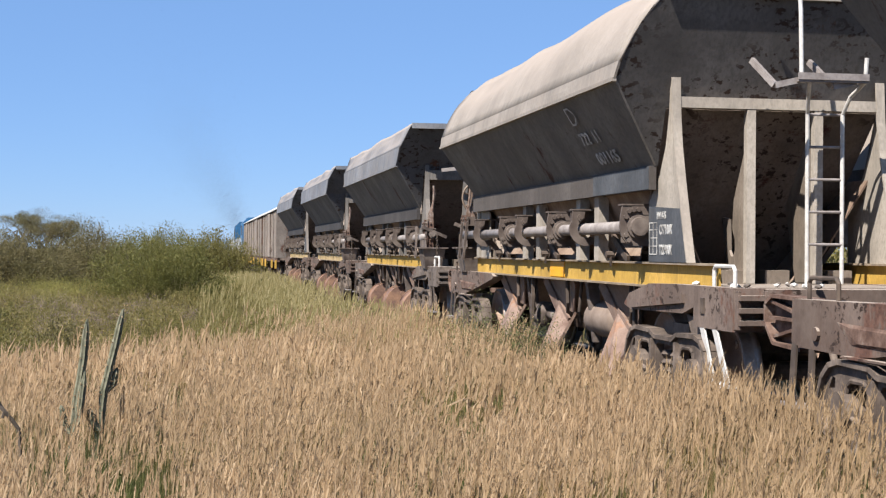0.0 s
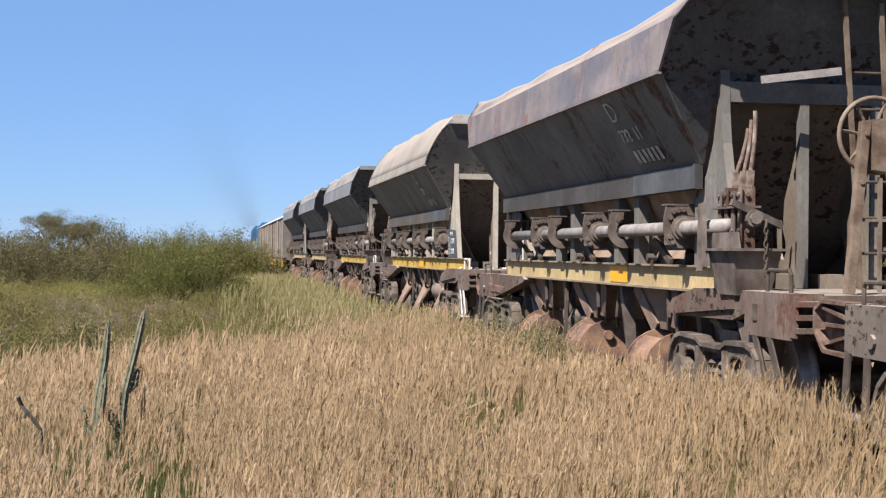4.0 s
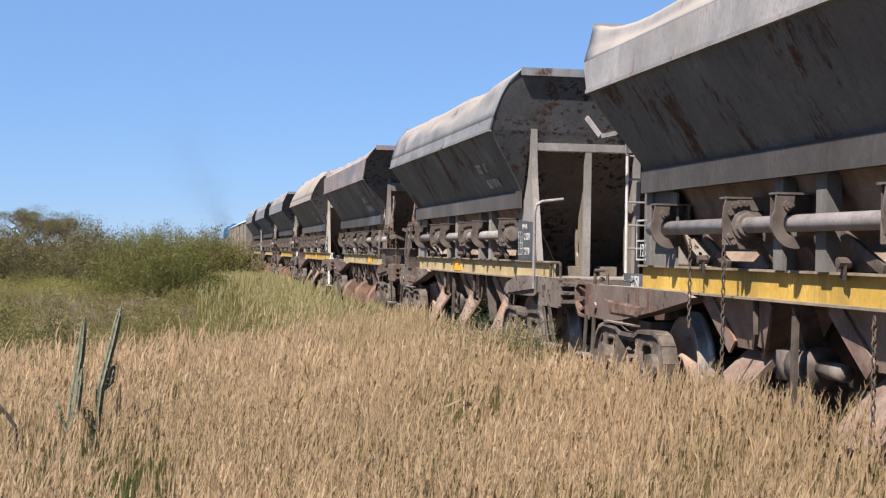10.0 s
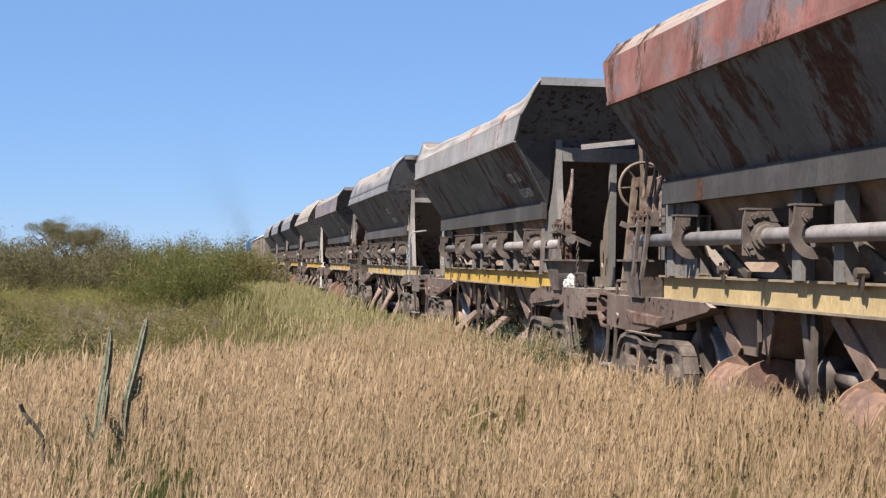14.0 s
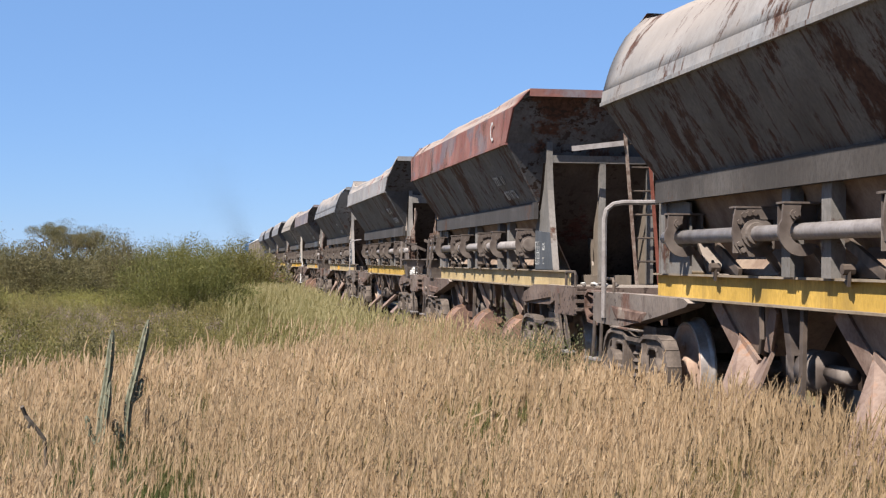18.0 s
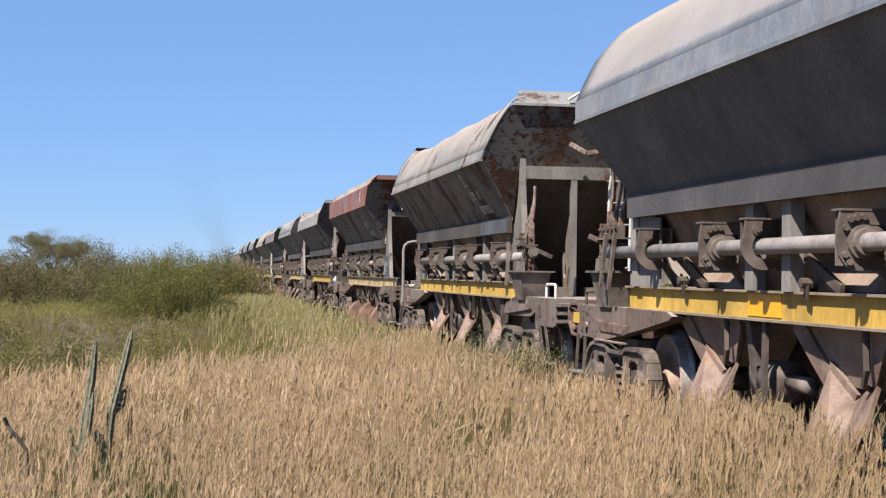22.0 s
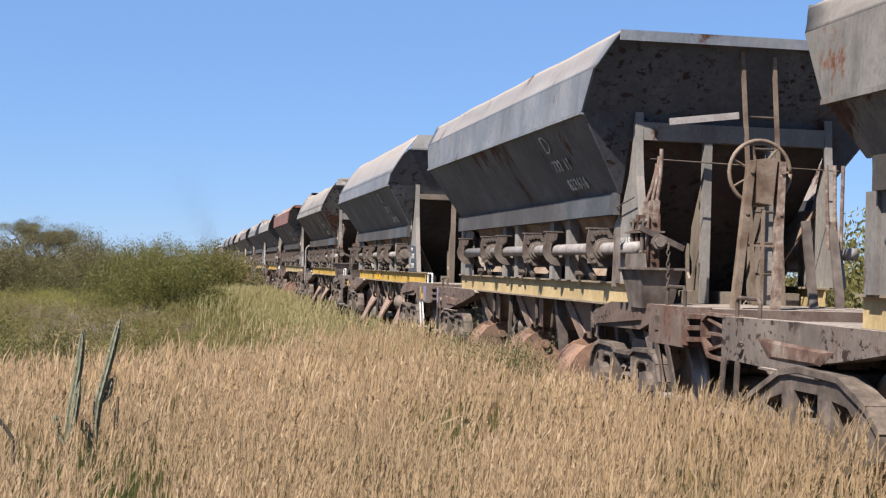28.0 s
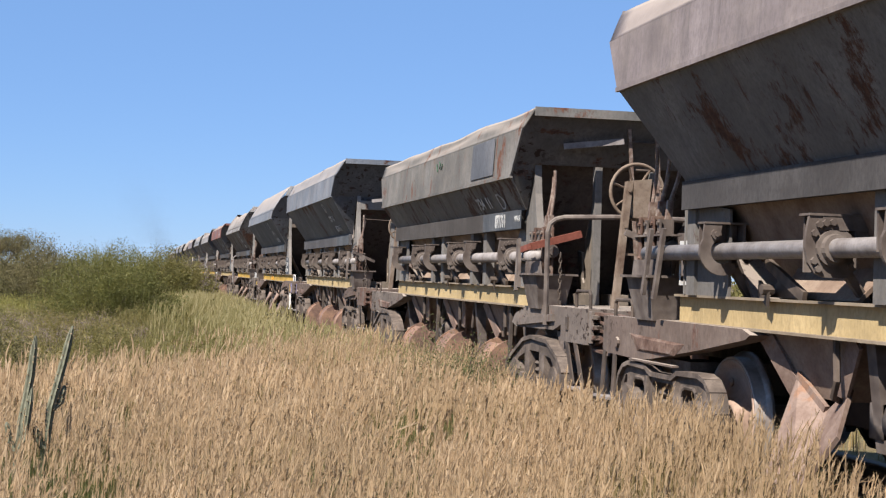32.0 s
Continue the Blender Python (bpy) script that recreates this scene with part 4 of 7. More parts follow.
                    box(bm, x - 0.012, x + 0.012, -5.70 - lo - tail, -5.60 - lo - tail, 0.79, 1.07)
                    part("corner_edge", bm, MS, car)
                bm = bmesh.new()
                box(bm, s * 0.995 - 0.006, s * 0.995 + 0.006, -5.05 - lo, -4.97 - lo, 0.88, 1.0)
                part("label_holder", bm, M_STEEL, car)
                bm = bmesh.new()
                plate(bm, [(-4.9 - lo, 0.80), (-4.5 - lo, 0.86), (-4.66 - lo, 0.66), (-4.85 - lo, 0.66)], "x", x0 + 0.05, x1 - 0.05)
                part("sill_bracket", bm, M_BOGIE, car)
            # step hanging from the sill
            yb = f0 - 0.16 if e > 0 else -5.25 - lo - tail * 0.3
            sl = 0.16 if e < 0 else 0.0
            for q in (-0.13, 0.13):
                bm = bmesh.new()
                bar(bm, (s * 0.98, yb + q + sl, 0.80), (s * 1.0, yb + q * 1.1 - sl, 0.38), 0.075, 0.014, (1, 0, 0))
                part("step_strap", bm, M_WHITE if seed in (6, 12) and e < 0 else M_STEEL, car)
            bm = bmesh.new()
            box(bm, s * 1.0 - 0.06, s * 1.0 + 0.06, yb - 0.2 - sl, yb + 0.2 - sl, 0.36, 0.38)
            part("step_iron", bm, M_WHITE if seed in (6, 12) and e < 0 else M_PIPE, car, "white hanging step" if seed in (6, 12) and e < 0 else "")
            bm = bmesh.new()
            z = deck[e]
            q = -5.30 - lo - tail * 0.95 if e < 0 else f0 - 0.34
            tube(bm, [(s * 0.93, q - 0.21, z), (s * 0.93, q - 0.21, z + 0.13), (s * 0.93, q - 0.18, z + 0.16), (s * 0.93, q + 0.18, z + 0.16), (s * 0.93, q + 0.21, z + 0.13), (s * 0.93, q + 0.21, z)], 0.016)
            part("grab_handle", bm, M_WHITE if handle and (e < 0) == (handle == 1) else M_STEEL, car, "white bent grab handle" if handle and (e < 0) == (handle == 1) else "")
        bm = bmesh.new()
        ya, yb = (f0 - 0.32, f0) if e > 0 else (-5.62 - lo - tail, -5.30 - lo - tail)
        box(bm, -0.75, 0.75, ya, yb, 0.80, deck[e] - 0.006)
        bevelled(bm, 0.02, 2)
        part("end_sill", bm, MS, car, "battered brown end sill")
        bm = bmesh.new()
        ya, yb = (3.9, f0 - 0.30) if e > 0 else (-5.32 - lo - tail, -3.9)
        wide = 0.899 if e > 0 else 0.75
        box(bm, -wide, wide, ya, yb, deck[e] - 0.035, deck[e])
        part("end_platform", bm, M_DECK, car, "dusty end platform")
        # coupler with its head
        bm = bmesh.new()
        ya, yb = sorted((e * 5.4, e * 6.0))
        box(bm, -0.11, 0.11, ya, yb, 0.60, 0.80)
        o = [(-0.18, 5.98), (0.18, 5.98), (0.20, 6.17), (0.02, 6.12), (-0.06, 6.17), (-0.20, 6.10)]
        plate(bm, [(x, e * y) for x, y in o], "z", 0.55, 0.86)
        bevelled(bm, 0.015)
        part("coupler", bm, M_CAST, car, "cast automatic coupler")
        for s in (-1, 1):
            bm = bmesh.new()
            tube(bm, [(s * 0.35, e * 5.85, 0.72), (s * 0.36, e * 5.98, 0.55), (s * 0.30, e * 6.08, 0.42), (s * 0.2, e * 6.14, 0.46)], 0.028)
            part("brake_hose", bm, M_BOGIE, car, "black rubber brake hose", True)
    # added dark filler: stops the view under the wagon, colour stands in for shade
    bm = bmesh.new()
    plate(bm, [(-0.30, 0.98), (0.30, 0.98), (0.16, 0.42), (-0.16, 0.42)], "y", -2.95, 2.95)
    part("centre_filler", bm, M_DARK, car, "dark brown filler added between the discharge pockets")
    bm = bmesh.new()
    box(bm, -0.20, 0.20, -5.5, 5.5, 0.74, 1.0)
    part("centre_sill", bm, M_BOGIE, car)
    if seed in (6, 9, 10):
        rr = random.Random(seed)
        for k in range(26):
            bm = bmesh.new()
            c = Vector((rr.uniform(-0.96, -0.2), rr.choice((-1, 1)) * rr.uniform(4.6, 5.75), 1.092))
            bmesh.ops.create_icosphere(bm, subdivisions=1, radius=rr.uniform(0.018, 0.045))
            for v in bm.verts:
                v.co = c + Vector((v.co.x * rr.uniform(0.7, 1.4), v.co.y * rr.uniform(0.7, 1.4), v.co.z * 0.6 + 0.012))
            part("rubble", bm, M_WHITE if k % 2 else M_STONE, car)
        if seed == 9:
            for y, z, r in ((-4.86, 1.13, 0.075), (-4.98, 1.12, 0.055), (-4.90, 1.20, 0.045)):
                bm = bmesh.new()
                bmesh.ops.create_icosphere(bm, subdivisions=2, radius=r)
                for v in bm.verts:
                    v.co = Vector((-0.93, y, z)) + v.co * (1 + 0.7 * noise.noise(v.co * 22))
                part("crumpled_rag", bm, M_WHITE, car, "crumpled white rag")
    if seed in (6, 9, 12):
        bm = bmesh.new()
        lathe(bm, [(-2.05, 0.04), (-2.04, 0.12), (-2.0, 0.17), (-1.95, 0.185), (-1.15, 0.185), (-1.10, 0.17), (-1.06, 0.12), (-1.05, 0.04)], (-0.44 if seed == 9 else -0.66, 0.2 if seed == 9 else 0.0, 0.56 if seed == 9 else 0.66), 20, "y")
        part("air_tank", bm, M_TANK, car, "dusty cylindrical air tank", True)
    bm = bmesh.new()
    rod(bm, (-0.66, 0.95, 0.60), (-0.66, 1.25, 0.60), 0.15, 14)
    rod(bm, (-0.66, 0.6, 0.60), (-0.66, 0.95, 0.60), 0.06, 10)
    box(bm, -0.80, -0.55, 1.25, 1.40, 0.50, 0.70)
    part("brake_cylinder", bm, M_LINK, car, "", True)
    for y in (-3.05, -1.0, 1.0):
        bm = bmesh.new()
        tube(bm, [(-0.82, y, 1.05), (-0.84, y + 0.03, 0.72), (-0.80, y + 0.10, 0.62), (-0.70, y + 0.45, 0.60)], 0.018)
        part("brake_pipe", bm, M_STEEL, car)
    for y in (-3.0, 0.9):
        bm = bmesh.new()
        bar(bm, (-0.88, y, 1.05), (-0.90, y - 0.02, 0.34), 0.06, 0.03, (1, 0, 0))
        part("hanger_bar", bm, M_STEEL, car)


def rungs(car, spans, material):
    for a, b in spans:
        bm = bmesh.new()
        rod(bm, a, b, 0.012, 8)
        part("rung", bm, material, car)


def bracket(car, pts, material):
    bm = bmesh.new()
    for a, b in zip(pts, pts[1:]):
        bar(bm, a, b, 0.035, 0.05)
    part("step_bracket", bm, material, car)


def rusty_ladder(car, y):
    """Ladder whose upper rails are bent over to one side."""
    for k, x in enumerate((0.30, 0.60)):
        bm = bmesh.new()
        tube(bm, [(x, y, 1.09), (x, y - 0.02, 2.66), (x - 0.02, y - 0.10, 2.84), (x - 0.05, y - 0.32, 2.96), (x - 0.16, y - 0.40, 3.04), (x - (0.26, 0.10)[k], y - 0.36, 3.10), (x - (0.42, 0.11)[k], y - 0.30, 3.32), (x - (0.66, 0.13)[k], y - 0.12, 3.58)], 0.018)
        part("ladder_rail", bm, M_LEVER, car, "rusty bent ladder rail with remains of paint")
    rungs(car, [((0.30, y - 0.01, 1.39 + 0.28 * k), (0.60, y - 0.01, 1.39 + 0.28 * k)) for k in range(6)], M_STEEL)
    bm = bmesh.new()
    bar(bm, (0.02, y - 0.34, 3.03), (0.53, y - 0.36, 3.03), 0.10, 0.035)
    bar(bm, (0.02, y - 0.40, 3.07), (0.53, y - 0.42, 3.07), 0.012, 0.06)
    part("ladder_step", bm, M_LEVER, car, "worn angle-iron ladder step")
    for xa in (-0.22, 0.24):
        bracket(car, [(xa + 0.24, y - 0.34, 3.02), (xa, y - 0.33, 2.98), (xa - 0.06, y - 0.06, 3.17)], M_LEVER)


def white_ladder(car, y):
    """Ladder in chipped white: one rail runs on over the step to the rim, the other ends in a stub."""
    q = y - 0.30
    for pts in ([(0.18, y, 1.09), (0.17, y - 0.02, 2.50), (0.13, y - 0.12, 2.64), (0.06, q, 2.74), (-0.02, q - 0.02, 2.80), (-0.02, q, 3.30), (-0.02, q + 0.02, 3.44), (-0.06, q + 0.06, 3.48), (-0.30, q + 0.16, 3.43)],
                [(0.49, y, 1.09), (0.48, y - 0.02, 2.50), (0.50, y - 0.12, 2.64), (0.54, q, 2.74), (0.55, q - 0.01, 2.94)]):
        bm = bmesh.new()
        tube(bm, pts, 0.018)
        part("ladder_rail", bm, M_WHITE, car, "chipped white ladder rail")
    rungs(car, [((0.18, y - 0.01, 1.42 + 0.27 * k), (0.49, y - 0.01, 1.42 + 0.27 * k)) for k in range(5)], M_PIPE)
    bm = bmesh.new()
    bar(bm, (-0.06, q, 2.745), (0.55, q, 2.745), 0.09, 0.03)
    bar(bm, (-0.06, q - 0.05, 2.775), (0.55, q - 0.05, 2.775), 0.012, 0.055)
    part("ladder_step", bm, M_PIPE, car, "pale angle-iron ladder step")
    for xa in (-0.24, 0.26):
        bracket(car, [(xa + 0.20, q, 2.745), (xa, q, 2.70), (xa - 0.10, y - 0.06, 2.93)], M_PIPE)


def bent_ladder(car, y):
    """White ladder with rusty chips: its rail leans over the step, runs up over the rim and hooks round it."""
    y -= 0.2
    q = y - 0.30
    for pts in ([(0.12, y, 1.09), (0.16, y - 0.02, 2.45), (0.17, y - 0.06, 2.60), (0.10, q, 2.86), (0.06, q - 0.02, 3.0), (-0.02, q, 3.30), (-0.05, q + 0.02, 3.46), (-0.10, q + 0.08, 3.58), (-0.28, q + 0.16, 3.60), (-0.40, q + 0.20, 3.52)],
                [(0.42, y, 1.09), (0.44, y - 0.02, 2.45), (0.47, y - 0.10, 2.62), (0.52, q, 2.86)]):
        bm = bmesh.new()
        tube(bm, pts, 0.018)
        part("ladder_rail", bm, M_WHITE, car, "white ladder rail with rusty chips")
    rungs(car, [((0.13, y - 0.01, 1.45 + 0.27 * k), (0.43, y - 0.01, 1.45 + 0.27 * k)) for k in range(5)], M_PIPE)
    bm = bmesh.new()
    bar(bm, (0.06, q, 2.90), (0.55, q, 2.88), 0.09, 0.03)
    part("ladder_step", bm, M_PIPE, car, "pale angle-iron ladder step")
    bracket(car, [(0.06, q, 2.90), (-0.22, q, 2.85), (-0.36, y - 0.06, 2.98)], M_LEVER)


def slanted_ladder(car, y, tone=None, dx=0.0, reach=1.0):
    """Ladder of flat bars that leans sideways against the end."""
    for k, (a, b) in enumerate((((0.14 + dx, y, 1.09), (-0.13 + dx, y - 0.24, 3.36)), ((0.42 + dx, y, 1.09), (0.17 + dx, y - 0.24, 3.30 if tone else 3.18)))):
        bm = bmesh.new()
        bar(bm, a, Vector(a).lerp(Vector(b), reach), 0.035, 0.03, (0, 1, 0))
        part("ladder_rail", bm, tone or (M_RUSTRED if k else M_LEVER), car, "leaning ladder rail with worn paint")
    rungs(car, [((0.14 + dx - 0.034 * k, y - 0.03 * k, 1.37 + 0.28 * k), (0.42 + dx - 0.033 * k, y - 0.03 * k, 1.37 + 0.28 * k)) for k in range(6)], M_STEEL)
    bm = bmesh.new()
    bar(bm, (-0.70, y - 0.10, 2.70), (-0.10, y - 0.22, 2.77), 0.03, 0.06)
    part("ladder_step", bm, M_PIPE, car, "pale flat bar to the ladder")


def ladder_end(car, plaque, seed, rail):
    y = -HALF - 0.20
    if seed == 10:
        slanted_ladder(car, y)
    elif seed in (6, 8):
        white_ladder(car, y)
    else:
        rusty_ladder(car, y)
    # hand rail of round pipe at the corner
    if rail:
        bm = bmesh.new()
        yr = -HALF - 0.66
        tube(bm, [(-1.04, yr, 0.95), (-1.04, yr, 1.82), (-1.02, yr, 1.89), (-0.96, yr, 1.93), (-0.88, yr, 1.94), (-0.72, yr - 0.05, 1.96)], 0.018)
        part("corner_rail", bm, M_PIPE, car, "bent pipe hand rail, chipped white")
    # dark plaque on the corner plate with its painted figures
    bm = bmesh.new()
    plate(bm, [(-HALF - 0.385, 1.266), (-HALF - 0.235, 1.705), (-HALF + 0.555, 1.745), (-HALF + 0.555, 1.266)], "x", -0.9405, -0.9365)
    part("data_panel", bm, M_SLATE, car, "dark slate data panel with white figures")
    def at(yy, z):
        m = Matrix(((0, 0, -1, -0.942), (-1, 0, 0, yy), (0, 1, 0, z), (0, 0, 0, 1)))
        return m
    rows = ((1.63, 0.085, -HALF + 0.22), (1.50, 0.115, -HALF + 0.11), (1.33, 0.115, -HALF + 0.11))
    for text, (z, size, yy) in zip(plaque, rows):
        if text:
            writing("panel_lettering", text, size, at(yy, z), M_LETTER, car, "white painted figures", 0.003, 0.75)
    bm = bmesh.new()
    for z in (1.33, 1.40, 1.47, 1.54, 1.60):
        box(bm, -0.9450, -0.9415, -HALF + 0.33, -HALF + 0.53, z - 0.004, z + 0.004)
    for q in (0.33, 0.43, 0.53):
        box(bm, -0.9450, -0.9415, -HALF + q - 0.003, -HALF + q + 0.003, 1.33, 1.60)
    part("panel_grid", bm, M_LETTER, car, "small white painted table")


def lever_stand(car, seed, y, d):
    """Pedestal beside the end of the shaft with its cheeks and hand levers; d: -1 behind the hopper, 1 before it."""
    def span(bm, x0, x1, a, b, z0, z1):
        q = sorted((y + d * a, y + d * b))
        box(bm, x0, x1, q[0], q[1], z0, z1)
    bm = bmesh.new()
    hexa(bm, [(-1.02, y + d * 0.62, 1.05), (-0.76, y + d * 0.62, 1.05), (-0.76, y + d * 0.24, 1.05), (-1.02, y + d * 0.24, 1.05), (-1.08, y + d * 0.70, 1.38), (-0.70, y + d * 0.70, 1.38), (-0.70, y + d * 0.16, 1.38), (-1.08, y + d * 0.16, 1.38)])
    span(bm, -1.12, -0.66, 0.74, 0.12, 1.38, 1.40)
    part("lever_pedestal", bm, M_LINK, car)
    for k in range(4):
        bm = bmesh.new()
        q = y + d * (0.62 - 0.14 * k)
        h = 1.86 - 0.03 * (k % 2)
        box(bm, -1.00, -0.90, q - 0.006, q + 0.006, 1.40, h)
        for x in (-1.0, -0.90):
            box(bm, x - 0.006, x + 0.006, q - 0.03, q + 0.03, 1.40, h)
        for pz in (1.46, 1.53, 1.72, 1.80):
            rod(bm, (-1.022, q, pz), (-1.0, q, pz), 0.017, 6)
            rod(bm, (-0.95, q - d * 0.0, pz), (-0.95, q + d * 0.028, pz), 0.017, 6)
        part("lever_channel", bm, M_LINK if k % 2 else M_CAST, car, "rusty bolted channel of the lever gear" if k == 0 else "")
    bm = bmesh.new()
    plate(bm, [(y + d * 0.70, 1.40), (y + d * 0.10, 1.40), (y + d * 0.14, 1.52), (y + d * 0.66, 1.52)], "x", -1.035, -1.02)
    box(bm, -1.03, -0.86, min(y + d * 0.08, y + d * 0.68), max(y + d * 0.08, y + d * 0.68), 1.70, 1.715)
    part("gear_plate", bm, M_LINK, car)
    bm = bmesh.new()
    rod(bm, (-0.92, y + d * 0.70, 1.62), (-0.92, y + d * 0.12, 1.62), 0.05, 12)
    rod(bm, (-0.92, y + d * 0.72, 1.62), (-0.92, y + d * 0.66, 1.62), 0.065, 12)
    rod(bm, (-0.92, y + d * 0.75, 1.62), (-0.92, y + d * 0.70, 1.62), 0.045, 8)
    if seed != 14:
        bar(bm, (-1.10, y + d * 0.70, 1.74), (-0.68, y + d * 0.64, 1.57), 0.04, 0.05)
    bar(bm, (-1.10, y + d * 0.10, 1.75), (-1.12, y + d * 0.20, 1.25), 0.03, 0.05, (0, 1, 0))
    bar(bm, (-1.06, y - d * 0.06, 1.75), (-1.10, y + d * 0.02, 1.22), 0.03, 0.05, (0, 1, 0))
    part("lever_gear", bm, M_LINK, car, "rusty cross link and hub of the lever gear")
    if seed == 14:
        bm = bmesh.new()
        bar(bm, (-1.14, y + d * 0.70, 1.66), (-0.62, y + d * 0.66, 1.80), 0.05, 0.07)
        bar(bm, (-1.14, y + d * 0.70, 1.66), (-1.16, y + d * 0.45, 1.63), 0.04, 0.06)
        part("lever_arm", bm, M_RUSTRED, car, "red-painted cross arm of the lever gear")
    lean = ((0.0, 0.02), (0.015, 0.06), (0.02, 0.10))
    for k in range(3 if seed % 2 or d > 0 else 2):
        bm = bmesh.new()
        q = y + d * (0.60 - 0.17 * k)
        a = Vector((-0.93, q, 1.62))
        b = Vector((-0.92 + lean[k][0], q - 0.02, 1.98))
        c = Vector((-0.92 + lean[k][1], q - 0.05, 2.42 - 0.05 * k))
        bar(bm, a, b, 0.05, 0.035, (0, 1, 0))
        tube(bm, [b - (c - b) * 0.06, b.lerp(c, 0.4) + Vector((0.012, 0, 0)), b.lerp(c, 0.75) + Vector((0.010, 0, 0)), c], 0.0165, 8)
        part("lever", bm, M_LEVER, car, "worn hand lever, rust-brown with pale chips")


def lever_end(car, seed, rail, y):
    lever_stand(car, seed, y, -1)
    # hand brake column and wheel
    c = Vector((-0.27, y - 1.29, 2.20))
    if seed == 11:
        bent_ladder(car, y)
        return
    for x, dx in ((-0.50, 0.12), (-0.15, 0.03)):
        bm = bmesh.new()
        bar(bm, (x, y - 1.42, 1.085), (x + dx, y - 1.40, 2.29), 0.058, 0.014, (0, 1, 0))
        for q in (-0.026, 0.026):
            bar(bm, (x + q, y - 1.39, 1.085), (x + dx + q, y - 1.37, 2.29), 0.010, 0.07, (0, 1, 0))
        for z in (1.86, 2.20):
            rod(bm, (x + dx * (z - 1.085) / 1.2, y - 1.425, z), (x + dx * (z - 1.085) / 1.2, y - 1.40, z), 0.016, 6)
        part("brake_post", bm, M_POST if dx > 0.1 else M_LEVER, car, "dusty tan channel post" if dx > 0.1 else "rusty channel post")
    bm = bmesh.new()
    hexa(bm, [(-0.335, y - 1.42, 1.95), (-0.205, y - 1.42, 1.93), (-0.205, y - 1.30, 1.93), (-0.335, y - 1.30, 1.95), (-0.35, y - 1.42, 2.30), (-0.17, y - 1.42, 2.32), (-0.17, y - 1.30, 2.32), (-0.35, y - 1.30, 2.30)])
    bar(bm, (-0.27, y - 1.38, 1.90), (-0.27, y - 1.38, 1.10), 0.025)
    bar(bm, (-0.42, y - 1.38, 1.60), (-0.15, y - 1.38, 1.60), 0.02)
    part("brake_gearbox", bm, M_POST, car)
    bm = bmesh.new()
    ring = [(c.x + 0.265 * math.cos(t * 0.19635), c.y, c.z + 0.265 * math.sin(t * 0.19635)) for t in range(33)]
    tube(bm, ring, 0.017, 8)
    wheel = part("hand_brake_wheel", bm, M_POST, car, "dusty spoked hand brake wheel", True)
    for k in range(7):
        t = 0.8976 * k + 0.5 + seed
        bm = bmesh.new()
        tube(bm, [(c.x, c.y + 0.05, c.z), (c.x + 0.16 * math.cos(t), c.y + 0.03, c.z + 0.16 * math.sin(t)), (c.x + 0.26 * math.cos(t), c.y, c.z + 0.26 * math.sin(t))], 0.012, 6)
        part("spoke", bm, M_POST, wheel)
    bm = bmesh.new()
    rod(bm, (c.x, c.y - 0.01, c.z), (c.x, c.y + 0.12, c.z), 0.05, 10)
    part("hub", bm, M_POST, wheel)
    if rail:
        bm = bmesh.new()
        yr = y - 0.86
        tube(bm, [(-1.02, yr, 0.9), (-1.02, yr, 1.80), (-1.0, yr, 1.88), (-0.94, yr, 1.93), (-0.86, yr - 0.05, 1.95), (-0.50, yr - 0.45, 1.95), (0.6, yr - 0.45, 1.95)], 0.026)
        part("corner_rail", bm, M_LINK, car, "bent dark grey pipe rail round the platform")
    slanted_ladder(car, y - 0.16, M_POST if seed % 2 else M_LEVER, 0.04, 0.80 if seed == 14 else 1.0)
    bm = bmesh.new()
    for k in range(10):
        q = Vector((-0.86, y - 0.78, 1.58 - 0.05 * k))
        tube(bm, [q + Vector((0.014 * math.cos(t) * (k % 2), 0.014 * math.cos(t) * ((k + 1) % 2), 0.03 * math.sin(t))) for t in [i * 0.785 for i in range(9)]], 0.006, 5)
    part("chain", bm, M_STEEL, car)
    for x in (0.55, 0.80):
        bm = bmesh.new()
        bar(bm, (x, y - 0.6, 1.085), (x - 0.05, y - 0.5, 1.85), 0.08, 0.03, (0, 1, 0))
        part("far_lever_post", bm, M_LINK, car)
    for k in range(3):
        bm = bmesh.new()
        rod(bm, (0.72 + 0.06 * k, y - 0.5, 1.6), (0.66 + 0.08 * k, y - 0.55, 2.35), 0.018, 8)
        part("far_lever", bm, M_LEVER, car)


def slope_matrix(edge_z, low, w_low, y, f, w_max=1.44):
    """Plane of the lower side sheet: x towards the rear, y up the slope, z out. f: 0 at the widest edge, 1 below."""
    up = Vector((-(w_max - 0.02 - w_low), 0, edge_z - 0.02 - low)).normalized()
    right = Vector((0, -1, 0))
    out = right.cross(up)
    p = Vector((-(w_max - 0.02), 0, edge_z - 0.02)).lerp(Vector((-w_low, 0, low)), f) + out * 0.018 + Vector((0, y, 0))
    return Matrix((Vector((right.x, up.x, out.x, p.x)), Vector((right.y, up.y, out.y, p.y)), Vector((right.z, up.z, out.z, p.z)), Vector((0, 0, 0, 1))))


